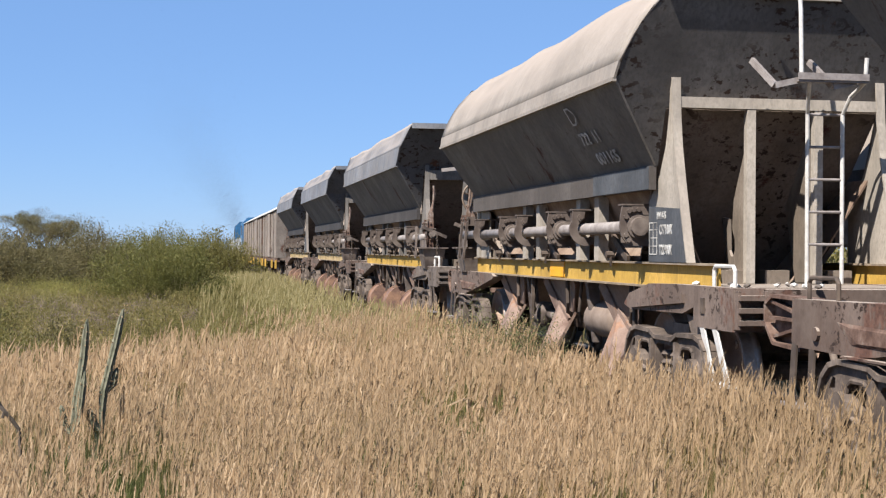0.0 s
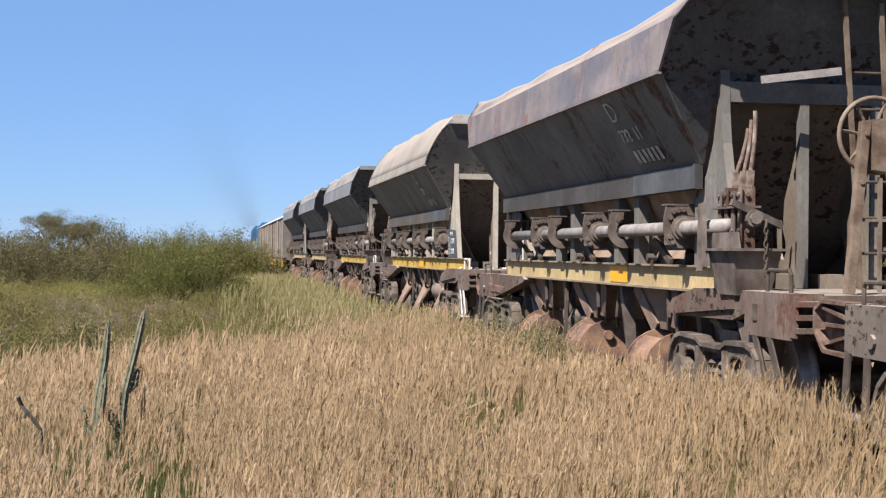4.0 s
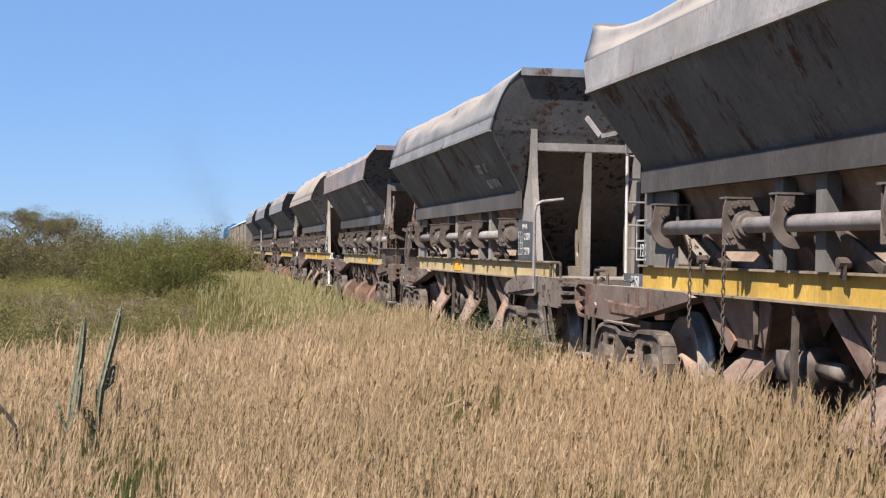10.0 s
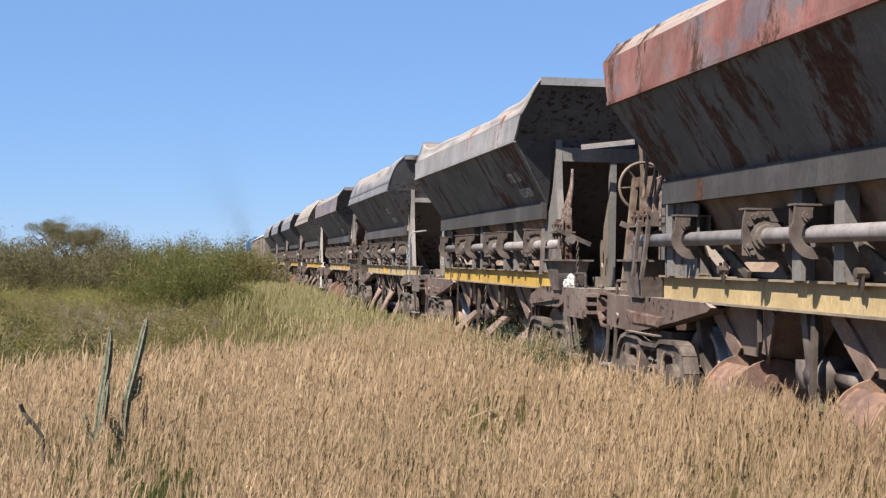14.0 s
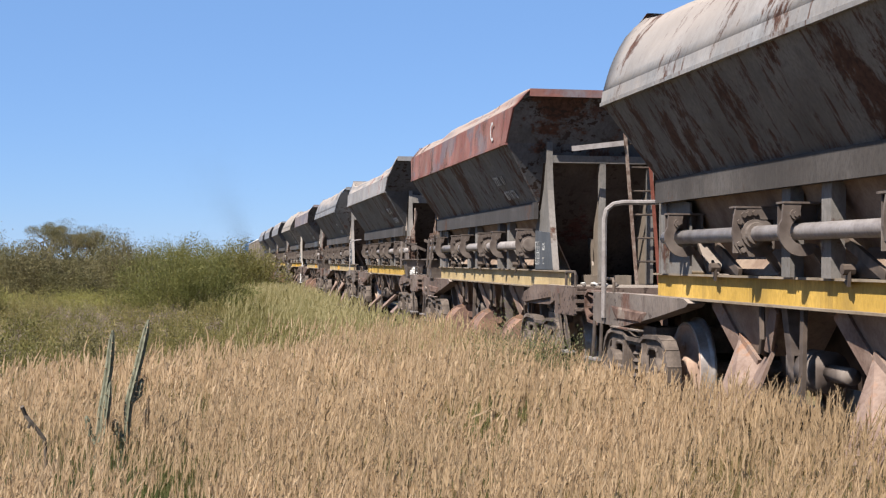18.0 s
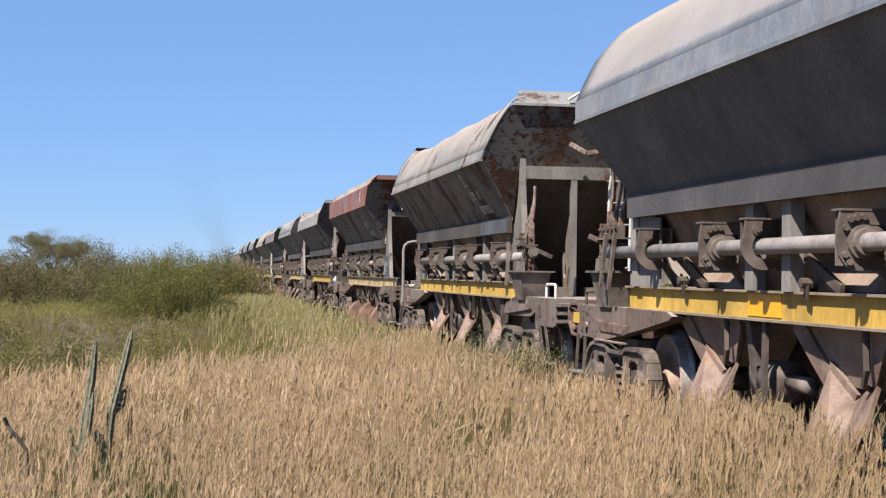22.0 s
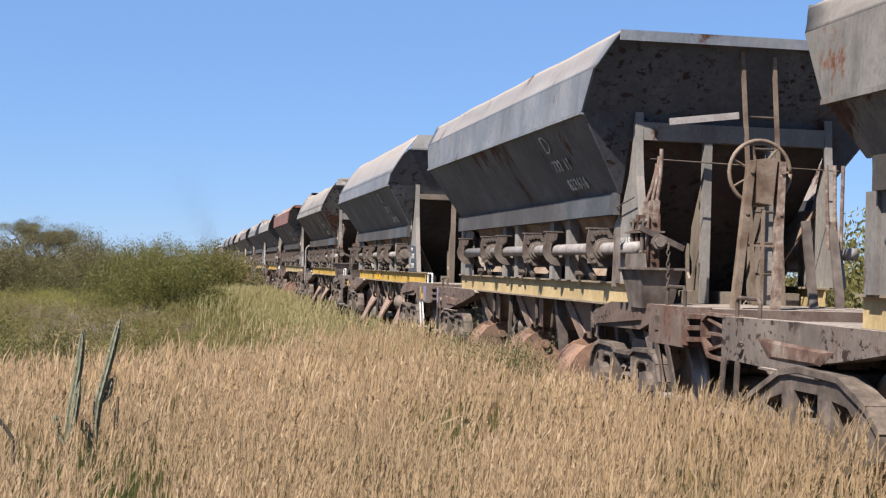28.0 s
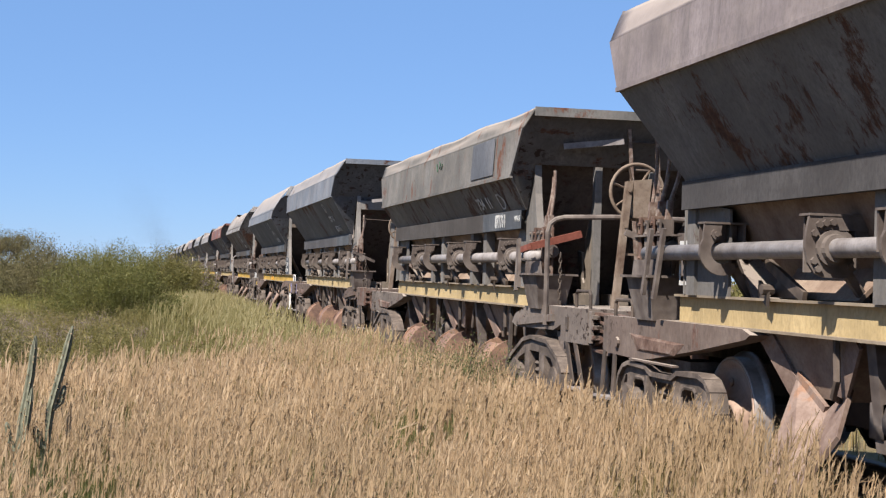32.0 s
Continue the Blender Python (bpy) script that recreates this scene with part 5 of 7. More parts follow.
def marks(car, number, line, edge_z, low, w_low, lettered, w_max, profile):
    back = -0.45 if "O" in lettered else 0.0
    line = line.replace(" ", "  ")
    upright = Matrix(((0, 0, -1, -(w_low + 0.046)), (-1, 0, 0, -2.9), (0, 1, 0, low - 0.16), (0, 0, 0, 1)))
    put = lambda y, f: slope_matrix(edge_z, low, w_low, y, f, w_max)
    if profile:
        if line:
            writing("class_lettering", line, 0.20, put(-2.35, 0.78), M_LETTER, car, "white stencilled class figures", 0.004, 1.05)
        writing("panel_lettering", "NV14-5", 0.09, Matrix(((0, 0, -1, -(w_low + 0.046)), (-1, 0, 0, -3.62), (0, 1, 0, low - 0.12), (0, 0, 0, 1))), M_LETTER, car, "white painted figures", 0.002, 0.8)
        writing("number_lettering", number, 0.19, upright, M_LETTER, car, "white stencilled running number", 0.007)
    else:
        if line:
            writing("class_lettering", line, 0.175, put(-2.62 + back, 0.58), M_LETTER, car, "white stencilled class figures", 0.004, 1.15)
        if number:
            writing("number_lettering", number, 0.175, put(-2.80 + back, 0.86), M_LETTER, car, "white stencilled running number", 0.004, 1.25)
    if "B" in lettered:
        for k in range(6):
            bm = bmesh.new()
            plate(bm, [(-0.04, 0), (0.04, 0), (0.04, 0.13), (-0.04, 0.13)], "z", 0, 0.002)
            bm.transform(put(-2.45 - 0.13 * k, 0.86))
            part("number_bar", bm, M_LETTER, car)
    if "Y" in lettered:
        for y, z0, z1, w in ((-5.45, 0.82, 0.92, 0.30), (-5.30, 0.92, 1.02, 0.07), (5.62, 0.86, 0.97, 0.22)):
            bm = bmesh.new()
            box(bm, -0.9965, -0.991, y - w / 2, y + w / 2, z0, z1)
            part("yellow_patch", bm, M_YELLOW, car, "chipped yellow paint patch")
    for y, on in ((-5.62, "L" in lettered), (-5.18 - 0.56, "L" in lettered), (5.53, "M" in lettered)):
        if on:
            bm = bmesh.new()
            box(bm, -0.9975, -0.991, y - 0.03, y + 0.03, 0.79, 1.04)
            part("lilac_stripe", bm, M_LILAC, car, "lilac paint stripe")
    if "N" in lettered:
        # bordered label on the leading corner plate, figures on the end sill
        bm = bmesh.new()
        plate(bm, [(3.72, 1.30), (4.16, 1.30), (4.16, 1.66), (3.72, 1.66)], "x", -0.940, -0.936, [[(3.735, 1.315), (4.145, 1.315), (4.145, 1.465), (3.735, 1.465)], [(3.735, 1.48), (4.145, 1.48), (4.145, 1.645), (3.735, 1.645)]])
        part("label_border", bm, M_LETTER, car, "white painted border")
        writing("label_lettering", "1209", 0.16, Matrix(((0, 0, -1, -0.938), (-1, 0, 0, 3.94), (0, 1, 0, 1.335), (0, 0, 0, 1))), M_LETTER, car, "white painted figures", 0.002, 0.8)
        bm = bmesh.new()
        box(bm, -0.72, -0.69, 4.5, 5.2, 1.03, 1.17)
        part("deck_curb", bm, M_SLATE, car)
        writing("sill_lettering", "2750", 0.15, Matrix(((0, 0, -1, -0.722), (-1, 0, 0, 4.85), (0, 1, 0, 1.045), (0, 0, 0, 1))), M_LETTER, car, "white painted figures", 0.002, 0.8)
    if "H" in lettered:
        for y, z0, z1 in ((2.45, 1.45, 0.75), (1.75, 1.50, 0.42), (-0.55, 1.0, 0.25)):
            bm = bmesh.new()
            for k in range(int((z0 - z1) / 0.045)):
                q = Vector((-1.06, y, z0 - 0.045 * k))
                tube(bm, [q + Vector((0.013 * math.cos(t) * (k % 2), 0.013 * math.cos(t) * ((k + 1) % 2), 0.03 * math.sin(t))) for t in [i * 1.047 for i in range(7)]], 0.006, 4)
            part("hanging_chain", bm, M_STEEL, car, "rusty hanging chain")
    if "C" in lettered:
        bm = bmesh.new()
        plate(bm, arc(0, 0, 0.12, 60, 300, 18) + arc(0, 0, 0.085, 300, 60, 18), "z", 0, 0.002)
        bm.transform(Matrix(((0, 0, -1, -1.447), (-1, 0, 0, -3.3), (0, 1, 0, edge_z + 0.2), (0, 0, 0, 1))))
        part("white_mark", bm, M_LETTER, car, "white open ring mark")
    if "W" in lettered:
        bm = bmesh.new()
        tube(bm, [(-0.99, -4.3 + 0.55 * k, 2.02 - 0.05 * math.sin(k * 1.3) - 0.12 * math.sin(math.pi * k / 14)) for k in range(15)], 0.006, 5)
        tube(bm, [(-0.88, -HALF - 0.30, 2.36), (-0.2, -HALF - 0.32, 2.34), (0.9, -HALF - 0.30, 2.32)], 0.007, 5)
        part("loose_wire", bm, M_STEEL, car, "thin wire strung along the side")
        writing("panel_lettering", "NV14-15", 0.10, Matrix(((0, 0, -1, -0.938), (-1, 0, 0, -3.92), (0, 1, 0, 1.60), (0, 0, 0, 1))), M_LETTER, car, "white painted figures", 0.003, 0.75)
    if "F" in lettered:
        bm = bmesh.new()
        o = [(3.70, 1.33), (4.02, 1.33), (4.02, 1.66), (3.70, 1.66)]
        plate(bm, o, "x", -0.940, -0.936, [[(3.73, 1.36), (3.99, 1.36), (3.99, 1.63), (3.73, 1.63)]])
        part("label_border", bm, M_WHITE, car, "white painted border")
        writing("label_lettering", "910", 0.20, Matrix(((0, 0, -1, -0.938), (-1, 0, 0, 3.86), (0, 1, 0, 1.42), (0, 0, 0, 1))), M_BOGIE, car, "dark painted figures", 0.002, 0.7)
    if "P" in lettered or profile:
        bm = bmesh.new()
        box(bm, -(w_low + 0.0455), -(w_low + 0.0425), -HALF + 0.32, -2.1, low - 0.195, low)
        part("slate_patch", bm, M_SLATE, car, "slate-blue repainted patch")
    if "D" in lettered:
        bm = bmesh.new()
        o = [(-0.11, -0.13), (0.03, -0.13), (0.14, -0.03), (0.14, 0.03), (0.03, 0.13), (-0.11, 0.13)]
        i = [(x * 0.80, z * 0.80) for x, z in o]
        plate(bm, o, "z", 0, 0.002, [i])
        bm.transform(put(-3.12 if profile else -2.45, 0.62 if profile else 0.20) @ Matrix.Diagonal((0.9, 0.72, 1, 1)))
        part("white_mark", bm, M_LETTER, car, "white outlined mark")

GREY, BLUE_GREY, WARM_GREY = (0.056, 0.057, 0.061), (0.050, 0.053, 0.060), (0.061, 0.059, 0.058)
PLACES = (48.6, 36.2, 23.8, 11.3, -0.95, -13.03, -25.32, -37.5, -49.95, -62.64, -75.1, -87.4, -99.65)

hopper(PLACES[0], 3, BLUE_GREY, 0.3, "ladder", "round", yellow=M_YELLOW_OLD)
hopper(PLACES[1], 4, BLUE_GREY, 0.35, "lever", "round", yellow=M_YELLOW_OLD)
hopper(PLACES[2], 5, GREY, 0.30, "lever", "round", handle=1)
hopper(PLACES[3], 6, WARM_GREY, 0.14, "ladder", "flat", "001165", "722 11", ("NV14-15", "C57100K", "T22900K"), 0.35, 0.75, lettered="DP", handle=1, orange=-0.26, sag=-0.02, top=3.46, board=0.14, top_w=1.06, lean=0.42, bulge=0.05, frame_tone=(0.31, 0.275, 0.235), upper=(0.22, 0.20, 0.18), extra="pale dusty grey ballast hopper wagon with cream end frame and ladder")
hopper(PLACES[4], 7, GREY, 0.38, "lever", "round", "", "732 11", (), 0.55, 0.5, yellow=M_YELLOW_OLD, orange=-1.2, upper=(0.16, 0.135, 0.145), patch=(0.10, 0.105, 0.135), lettered="DBP", rust_tone=(0.16, 0.055, 0.04), top=3.42, sag=0.08, extra="lilac-grey ballast hopper wagon with rust patches and hand levers")
hopper(PLACES[5], 8, GREY, 0.14, "ladder", "flat", "881094", "722 11", ("NV14-15", "C.58270", "T.21730"), 0.55, 0.5, yellow=M_YELLOW_OLD, orange=0.6, dent=0.08, rail=True, sag=0.05, top=3.48, top_w=1.12, lean=0.35, bulge=0.05, extra="grey ballast hopper wagon with sagging side and white ladder")
hopper(PLACES[6], 9, GREY, 0.28, "lever", "board", "835439", "732 11", (), 0.65, 0.5, dent=0.07, sag=0.19, upper=(0.20, 0.195, 0.20), lettered="NOH", rust_tone=(0.16, 0.055, 0.04), extra="grey ballast hopper wagon with red-stained pale band and levers")
hopper(PLACES[7], 10, GREY, 0.40, "ladder", "round", "871676", "722 11", ("", "C.5", "T."), 0.75, 0.4, yellow=M_YELLOW_OLD, upper=(0.17, 0.066, 0.055), patch=(0.10, 0.10, 0.12), lettered="C", top=3.38, extra="ballast hopper wagon with rust-red upper side and grey body")
hopper(PLACES[8], 11, WARM_GREY, 0.12, "lever", "flat", "878355", "722 11", (), 0.8, 0.7, lettered="DPR", dent=0.05, handle=1, sag=0.13, top=3.46, board=0.18, top_w=1.09, lean=0.42, bulge=0.05, longer=0.43, extra="rust-streaked grey ballast hopper wagon with a raised end board")
hopper(PLACES[9], 12, BLUE_GREY, 0.20, "ladder", "flat", "065088", "722 11", ("NV14-5", "C58420K", "T21580K"), 0.15, 0.45, orange=0.9, lettered="DPYL", handle=1, dent=0.02, top=3.42, sag=0.0, board=0.25, top_w=1.10, lean=0.50, bulge=0.03, tail=0.56, end_tone=(0.125, 0.098, 0.078), extra="smooth grey ballast hopper wagon with bright yellow beam and ladder")
hopper(PLACES[10], 13, BLUE_GREY, 0.36, "lever", "round", "833616", "732 11", (), 0.55, 0.4, yellow=M_YELLOW_OLD, lettered="DWPM", dent=0.015, fan=0.42, top=3.45, extra="blue-grey ballast hopper wagon with levers and a brake wheel")
hopper(PLACES[11], 14, WARM_GREY, 0.46, "lever", "round", "871764", "734 11", (), 0.66, 0.4, yellow=M_YELLOW_OLD, profile=1, upper=(0.115, 0.108, 0.100), rust_tone=(0.105, 0.042, 0.024), dent=0.03, lettered="D", rail=True, front="arch", rear="arch", longer=0.43, extra="low narrow grey ballast hopper wagon with a pipe rail")
hopper(PLACES[12], 15, GREY, 0.40, "ladder", "flat", "", "", (), 0.52, 0.4, yellow=M_YELLOW_OLD, rust_tone=(0.10, 0.042, 0.028), lettered="F", upper=(0.168, 0.140, 0.140), extra="grey-brown ballast hopper wagon with rust-spotted upper side")


def boxcar(place, seed):
    car = thing("boxcar", Matrix.Translation((TRACK_X, place, RAIL_Z)), "weathered grey-white covered wagon with brown stains", "railway wagon", "ballast train")
    VEHICLES.append((car, place))
    M = paint("boxcar_paint", (0.13, 0.112, 0.10), 0.8, 0.35, seed * 3.3)
    MR = paint("boxcar_rib_paint", (0.25, 0.215, 0.19), 0.6, 0.35, seed * 3.3 + 5)
    for s in (-1, 1):
        bm = bmesh.new()
        box(bm, s * 1.22 - 0.03, s * 1.22 + 0.03, -5.6, 5.6, 1.0, 3.05)
        part("side_wall", bm, M, car)
        for k in range(15):
            y = -5.5 + 11.0 * k / 14
            bm = bmesh.new()
            box(bm, s * 1.262 - 0.012, s * 1.262 + 0.012, y - 0.06, y + 0.06, 1.0, 3.05)
            part("wall_rib", bm, MR if k % 3 else M, car)
        bm = bmesh.new()
        box(bm, s * 1.275 - 0.015, s * 1.275 + 0.015, -1.0, 1.0, 1.02, 2.95)
        for q in (-0.9, 0, 0.9):
            box(bm, s * 1.295 - 0.01, s * 1.295 + 0.01, q - 0.04, q + 0.04, 1.02, 2.95)
        part("sliding_door", bm, MR, car)
        for q in (-1.06, 1.06):
            bm = bmesh.new()
            box(bm, s * 1.28 - 0.03, s * 1.28 + 0.03, q - 0.04, q + 0.04, 1.02, 3.0)
            part("door_post", bm, M_BOGIE, car)
        bm = bmesh.new()
        box(bm, s * 1.2 - 0.06, s * 1.2 + 0.06, -5.6, 5.6, 0.82, 0.99)
        part("side_sill", bm, M_CAST, car)
        for y in (-5.4, -2.6, 2.6, 5.4):
            bm = bmesh.new()
            box(bm, s * 1.30 - 0.03, s * 1.30 + 0.03, y - 0.2, y + 0.2, 0.55, 0.9)
            part("step_iron", bm, M_YELLOW, car, "yellow step iron")
    for e in (-1, 1):
        bm = bmesh.new()
        plate(bm, [(-1.22, 1.0), (1.22, 1.0), (1.22, 3.05), (0.7, 3.36), (0, 3.45), (-0.7, 3.36), (-1.22, 3.05)], "y", e * 5.58 - 0.03, e * 5.58 + 0.03)
        part("end_wall", bm, M, car)
    bm = bmesh.new()
    o = [(-1.32, 3.03), (-0.75, 3.36), (0, 3.48), (0.75, 3.36), (1.32, 3.03)]
    plate(bm, o + [(x, z - 0.03) for x, z in o[::-1]], "y", -5.7, 5.7)
    part("roof", bm, M_WHITE, car, "pale dusty curved roof")
    bm = bmesh.new()
    box(bm, -1.2, 1.2, -5.6, 5.6, 0.9, 1.0)
    box(bm, -0.2, 0.2, -6.15, 6.15, 0.62, 0.9)
    part("floor_frame", bm, M_BOGIE, car)
    for y in (-4.0, 4.0):
        bogie(car, y, "box")
    for y in (-4.86, -3.14, 3.14, 4.86):
        wheelset(car, y)


def locomotive(place):
    car = thing("locomotive", Matrix.Translation((TRACK_X, place, RAIL_Z)), "blue diesel locomotive with a light blue roof", "locomotive", "ballast train")
    VEHICLES.append((car, place))
    B = paint("blue_paint", (0.025, 0.112, 0.238), 0.05, 0.15, 3.0, rough=0.35, settle=0.3)
    bm = bmesh.new()
    plate(bm, [(-1.3, 1.2), (1.3, 1.2), (1.3, 3.1), (0.95, 3.5), (-0.95, 3.5), (-1.3, 3.1)], "y", -7.0, -4.6)
    bevelled(bm, 0.06, 2)
    part("cab", bm, B, car)
    bm = bmesh.new()
    plate(bm, [(-0.95, 1.2), (0.95, 1.2), (0.95, 3.0), (0.7, 3.3), (-0.7, 3.3), (-0.95, 3.0)], "y", -4.6, 6.6)
    bevelled(bm, 0.05, 2)
    part("hood", bm, B, car)
    for s in (-1, 1):
        bm = bmesh.new()
        box(bm, s * 1.305 - 0.01, s * 1.305 + 0.01, -6.5, -5.2, 2.3, 2.95)
        part("cab_window", bm, M_SLATE, car)
        bm = bmesh.new()
        tube(bm, [(s * 1.3, -4.5, 2.1), (s * 1.3, 6.6, 2.1)], 0.02)
        for k in range(8):
            tube(bm, [(s * 1.3, -4.5 + 1.58 * k, 1.2), (s * 1.3, -4.5 + 1.58 * k, 2.1)], 0.018)
        part("hand_rail", bm, M_WHITE, car)
    for y in (-5.8, 3.0):
        bm = bmesh.new()
        lathe(bm, [(3.25, 0.18), (3.62, 0.16), (3.62, 0.12)], (0, y + 5.0, 0), 12, "z")
        part("exhaust_stack", bm, M_BOGIE, car)
    bm = bmesh.new()
    box(bm, -1.3, 1.3, -7.2, 7.2, 1.0, 1.2)
    box(bm, -1.0, 1.0, -1.8, 1.8, 0.45, 1.0)
    box(bm, -0.2, 0.2, -7.6, 7.6, 0.62, 0.9)
    part("frame", bm, M_BOGIE, car)
    for y in (-4.4, 4.4):
        bogie(car, y, "box")
    for y in AXLES:
        wheelset(car, y)


END = PLACES[0] + HALF
for k in range(3):
    boxcar(END + PITCH * (k + 1), k)
for k in range(2):
    locomotive(END + PITCH * 3 + 14.2 + 15.4 * k)


def smoke(at):
    """Thin exhaust haze over the locomotive: clouds of soot flecks that travel with it."""
    ob = thing("exhaust_smoke", Matrix.Translation((TRACK_X, at, RAIL_Z)), "thin grey-brown exhaust smoke drifting over the locomotive", "smoke", kind="stuff")
    VEHICLES.append((ob, at))
    m = plain("soot", [(0.3, (0.05, 0.042, 0.038)), (0.7, (0.11, 0.095, 0.085))], 3, 1.0)
    rng = np.random.default_rng(4)
    for k in range(9):
        f = k / 8
        r = 0.8 + 2.6 * f
        n = int(6600 * (1.15 - 0.35 * f))
        p = rng.normal(0, 1, (n, 3)) * np.array([r * 0.6, r * 0.6, r * 0.75]) + np.array([-1.4 - 4.6 * f, 0, 3.7 + 8.5 * f])
        a, b = rng.normal(0, 0.0052, (2, n, 3))
        me = bpy.data.meshes.new("puff")
        me.from_pydata(np.stack([p - a, p - b, p + a, p + b], 1).reshape(-1, 3).tolist(), [], np.arange(4 * n).reshape(-1, 4).tolist())
        me.materials.append(m)
        puff = new("puff", me)
        puff.parent = ob


smoke(END + PITCH * 3 + 20.0)

# ---- plants ----
def cloud(name, verts, faces, mats, index=None):
    """One mesh out of numpy arrays of corners and of four-cornered or three-cornered faces."""
    me = bpy.data.meshes.new(name)
    k = faces.shape[1]
    me.vertices.add(len(verts))
    me.vertices.foreach_set("co", np.ascontiguousarray(verts, dtype=np.float32).ravel())
    me.loops.add(faces.size)
    me.loops.foreach_set("vertex_index", np.ascontiguousarray(faces, dtype=np.int32).ravel())
    me.polygons.add(len(faces))
    me.polygons.foreach_set("loop_start", np.arange(len(faces), dtype=np.int32) * k)
    for m in mats:
        me.materials.append(m)
    if index is not None:
        me.polygons.foreach_set("material_index", np.asarray(index, dtype=np.int32))
    me.update(calc_edges=True)
    me.validate()
    return new(name, me)


def ribbons(rng, base, height, width, lean, levels=2):
    """Bent blades: base (n, 3), height, width and lean in metres; a strip of quads each."""
    n = len(base)
    az = rng.uniform(0, 2 * np.pi, n)
    d = np.stack([np.cos(az) * 0.8 + 0.45, np.sin(az) * 0.8, np.zeros(n)], 1)
    fa = rng.uniform(0, 2 * np.pi, n)
    side = np.stack([np.cos(fa), np.sin(fa), np.zeros(n)], 1)
    vs = []
    for k in range(levels + 1):
        f = k / levels
        c = base + d * (lean * f ** 1.8)[:, None] + np.stack([np.zeros(n), np.zeros(n), height * (f - 0.12 * f * f)], 1)
        w = (width * (1 - 0.85 * f ** 1.5) * 0.5)[:, None]
        vs += [c - side * w, c + side * w]
    v = np.stack(vs, 1).reshape(-1, 3)
    o = (np.arange(n) * 2 * (levels + 1))[:, None]
    fs = np.concatenate([o + np.array([2 * k, 2 * k + 1, 2 * k + 3, 2 * k + 2]) for k in range(levels)], 1).reshape(-1, 4)
    tip = base + d * lean[:, None] + np.stack([np.zeros(n), np.zeros(n), height * 0.88], 1)
    way = d * (lean * 1.8)[:, None] + np.stack([np.zeros(n), np.zeros(n), height * 0.76], 1)
    return v, fs, tip, way / np.linalg.norm(way, axis=1)[:, None]


def seed_heads(rng, at, way, length, radius, bristles=12):
    """Soft foxtail heads: a thin crooked axis with fine bristles all round, longest in the middle."""
    n = len(at)
    way = way + rng.normal(0, 0.05, (n, 3))
    way /= np.linalg.norm(way, axis=1)[:, None]
    s = np.cross(way, np.array([0.3, 0.9, 0.1]))
    s /= np.linalg.norm(s, axis=1)[:, None]
    u = np.cross(way, s)
    droop = np.stack([rng.normal(0.010, 0.014, n), rng.normal(0, 0.014, n), rng.uniform(-0.02, 0.0, n)], 1)
    line = lambda f: at + way * (length * f)[:, None] + droop * (f ** 2)[:, None] * (length / 0.12)[:, None]
    vs = []
    for f, r in ((0.0, 0.8), (0.5, 1.0), (1.0, 0.15)):
        c = line(np.full(n, f))
        q = (radius * r)[:, None]
        vs += [c - s * q, c + s * q]
    v = np.stack(vs, 1).reshape(-1, 3)
    o = (np.arange(n) * 6)[:, None]
    f1 = np.concatenate([o + np.array([0, 1, 3, 2]), o + np.array([2, 3, 5, 4])], 1).reshape(-1, 4)
    m = n * bristles
    g = rng.uniform(0.0, 1.0, (n, bristles)) ** 0.85
    root = np.stack([line(g[:, k]) for k in range(bristles)], 1).reshape(m, 3)
    a = rng.uniform(0, 2 * np.pi, m)
    S, U, W = (np.repeat(q, bristles, 0) for q in (s, u, way))
    out = S * np.cos(a)[:, None] + U * np.sin(a)[:, None]
    g = g.ravel()
    long = np.repeat(length, bristles) * (0.12 + 0.15 * np.sin(np.pi * g ** 0.8)) * rng.uniform(0.6, 1.3, m)
    d = W * rng.uniform(0.8, 1.0, m)[:, None] + out * rng.uniform(0.18, 0.50, m)[:, None]
    side = np.cross(d, rng.normal(0, 1, (m, 3)))
    side /= np.linalg.norm(side, axis=1)[:, None]
    w = np.repeat(radius, bristles)[:, None] * 0.42
    tip = root + d * long[:, None]
    v2 = np.stack([root - side * w, root + side * w, tip + side * w * 0.25, tip - side * w * 0.25], 1).reshape(-1, 3)
    return np.concatenate([v, v2]), np.concatenate([f1, np.arange(4 * m).reshape(-1, 4) + len(v)])


M_STRAW = leafy("dry_stalks", [(0.0, (0.100, 0.076, 0.028)), (0.3, (0.219, 0.155, 0.067)), (0.55, (0.310, 0.224, 0.096)), (0.8, (0.41, 0.305, 0.158)), (1.0, (0.130, 0.119, 0.043))], 0.65, 0.38, (0.225, 0.170, 0.076), 0.45, 0.3)
M_HEAD = leafy("seed_heads", [(0.0, (0.290, 0.198, 0.113)), (0.5, (0.388, 0.272, 0.162)), (1.0, (0.525, 0.388, 0.252))], 0.8, 0.4, (0.335, 0.240, 0.142), 0.7, 0.15)
M_PALE = leafy("pale_grass", [(0.0, (0.180, 0.157, 0.058)), (0.5, (0.279, 0.238, 0.106)), (1.0, (0.387, 0.319, 0.170))], 0.6, 0.4, (0.180, 0.162, 0.060))
M_GREENGRASS = leafy("green_blades", [(0.0, (0.044, 0.063, 0.018)), (0.6, (0.096, 0.118, 0.037)), (1.0, (0.178, 0.178, 0.067))], 0.55, 0.35)
M_LEAF = leafy("bush_leaves", [(0.0, (0.108, 0.098, 0.028)), (0.5, (0.163, 0.143, 0.042)), (1.0, (0.22, 0.188, 0.066))], 0.65, 0.45, (0.132, 0.126, 0.036), 0.8, 0.25)
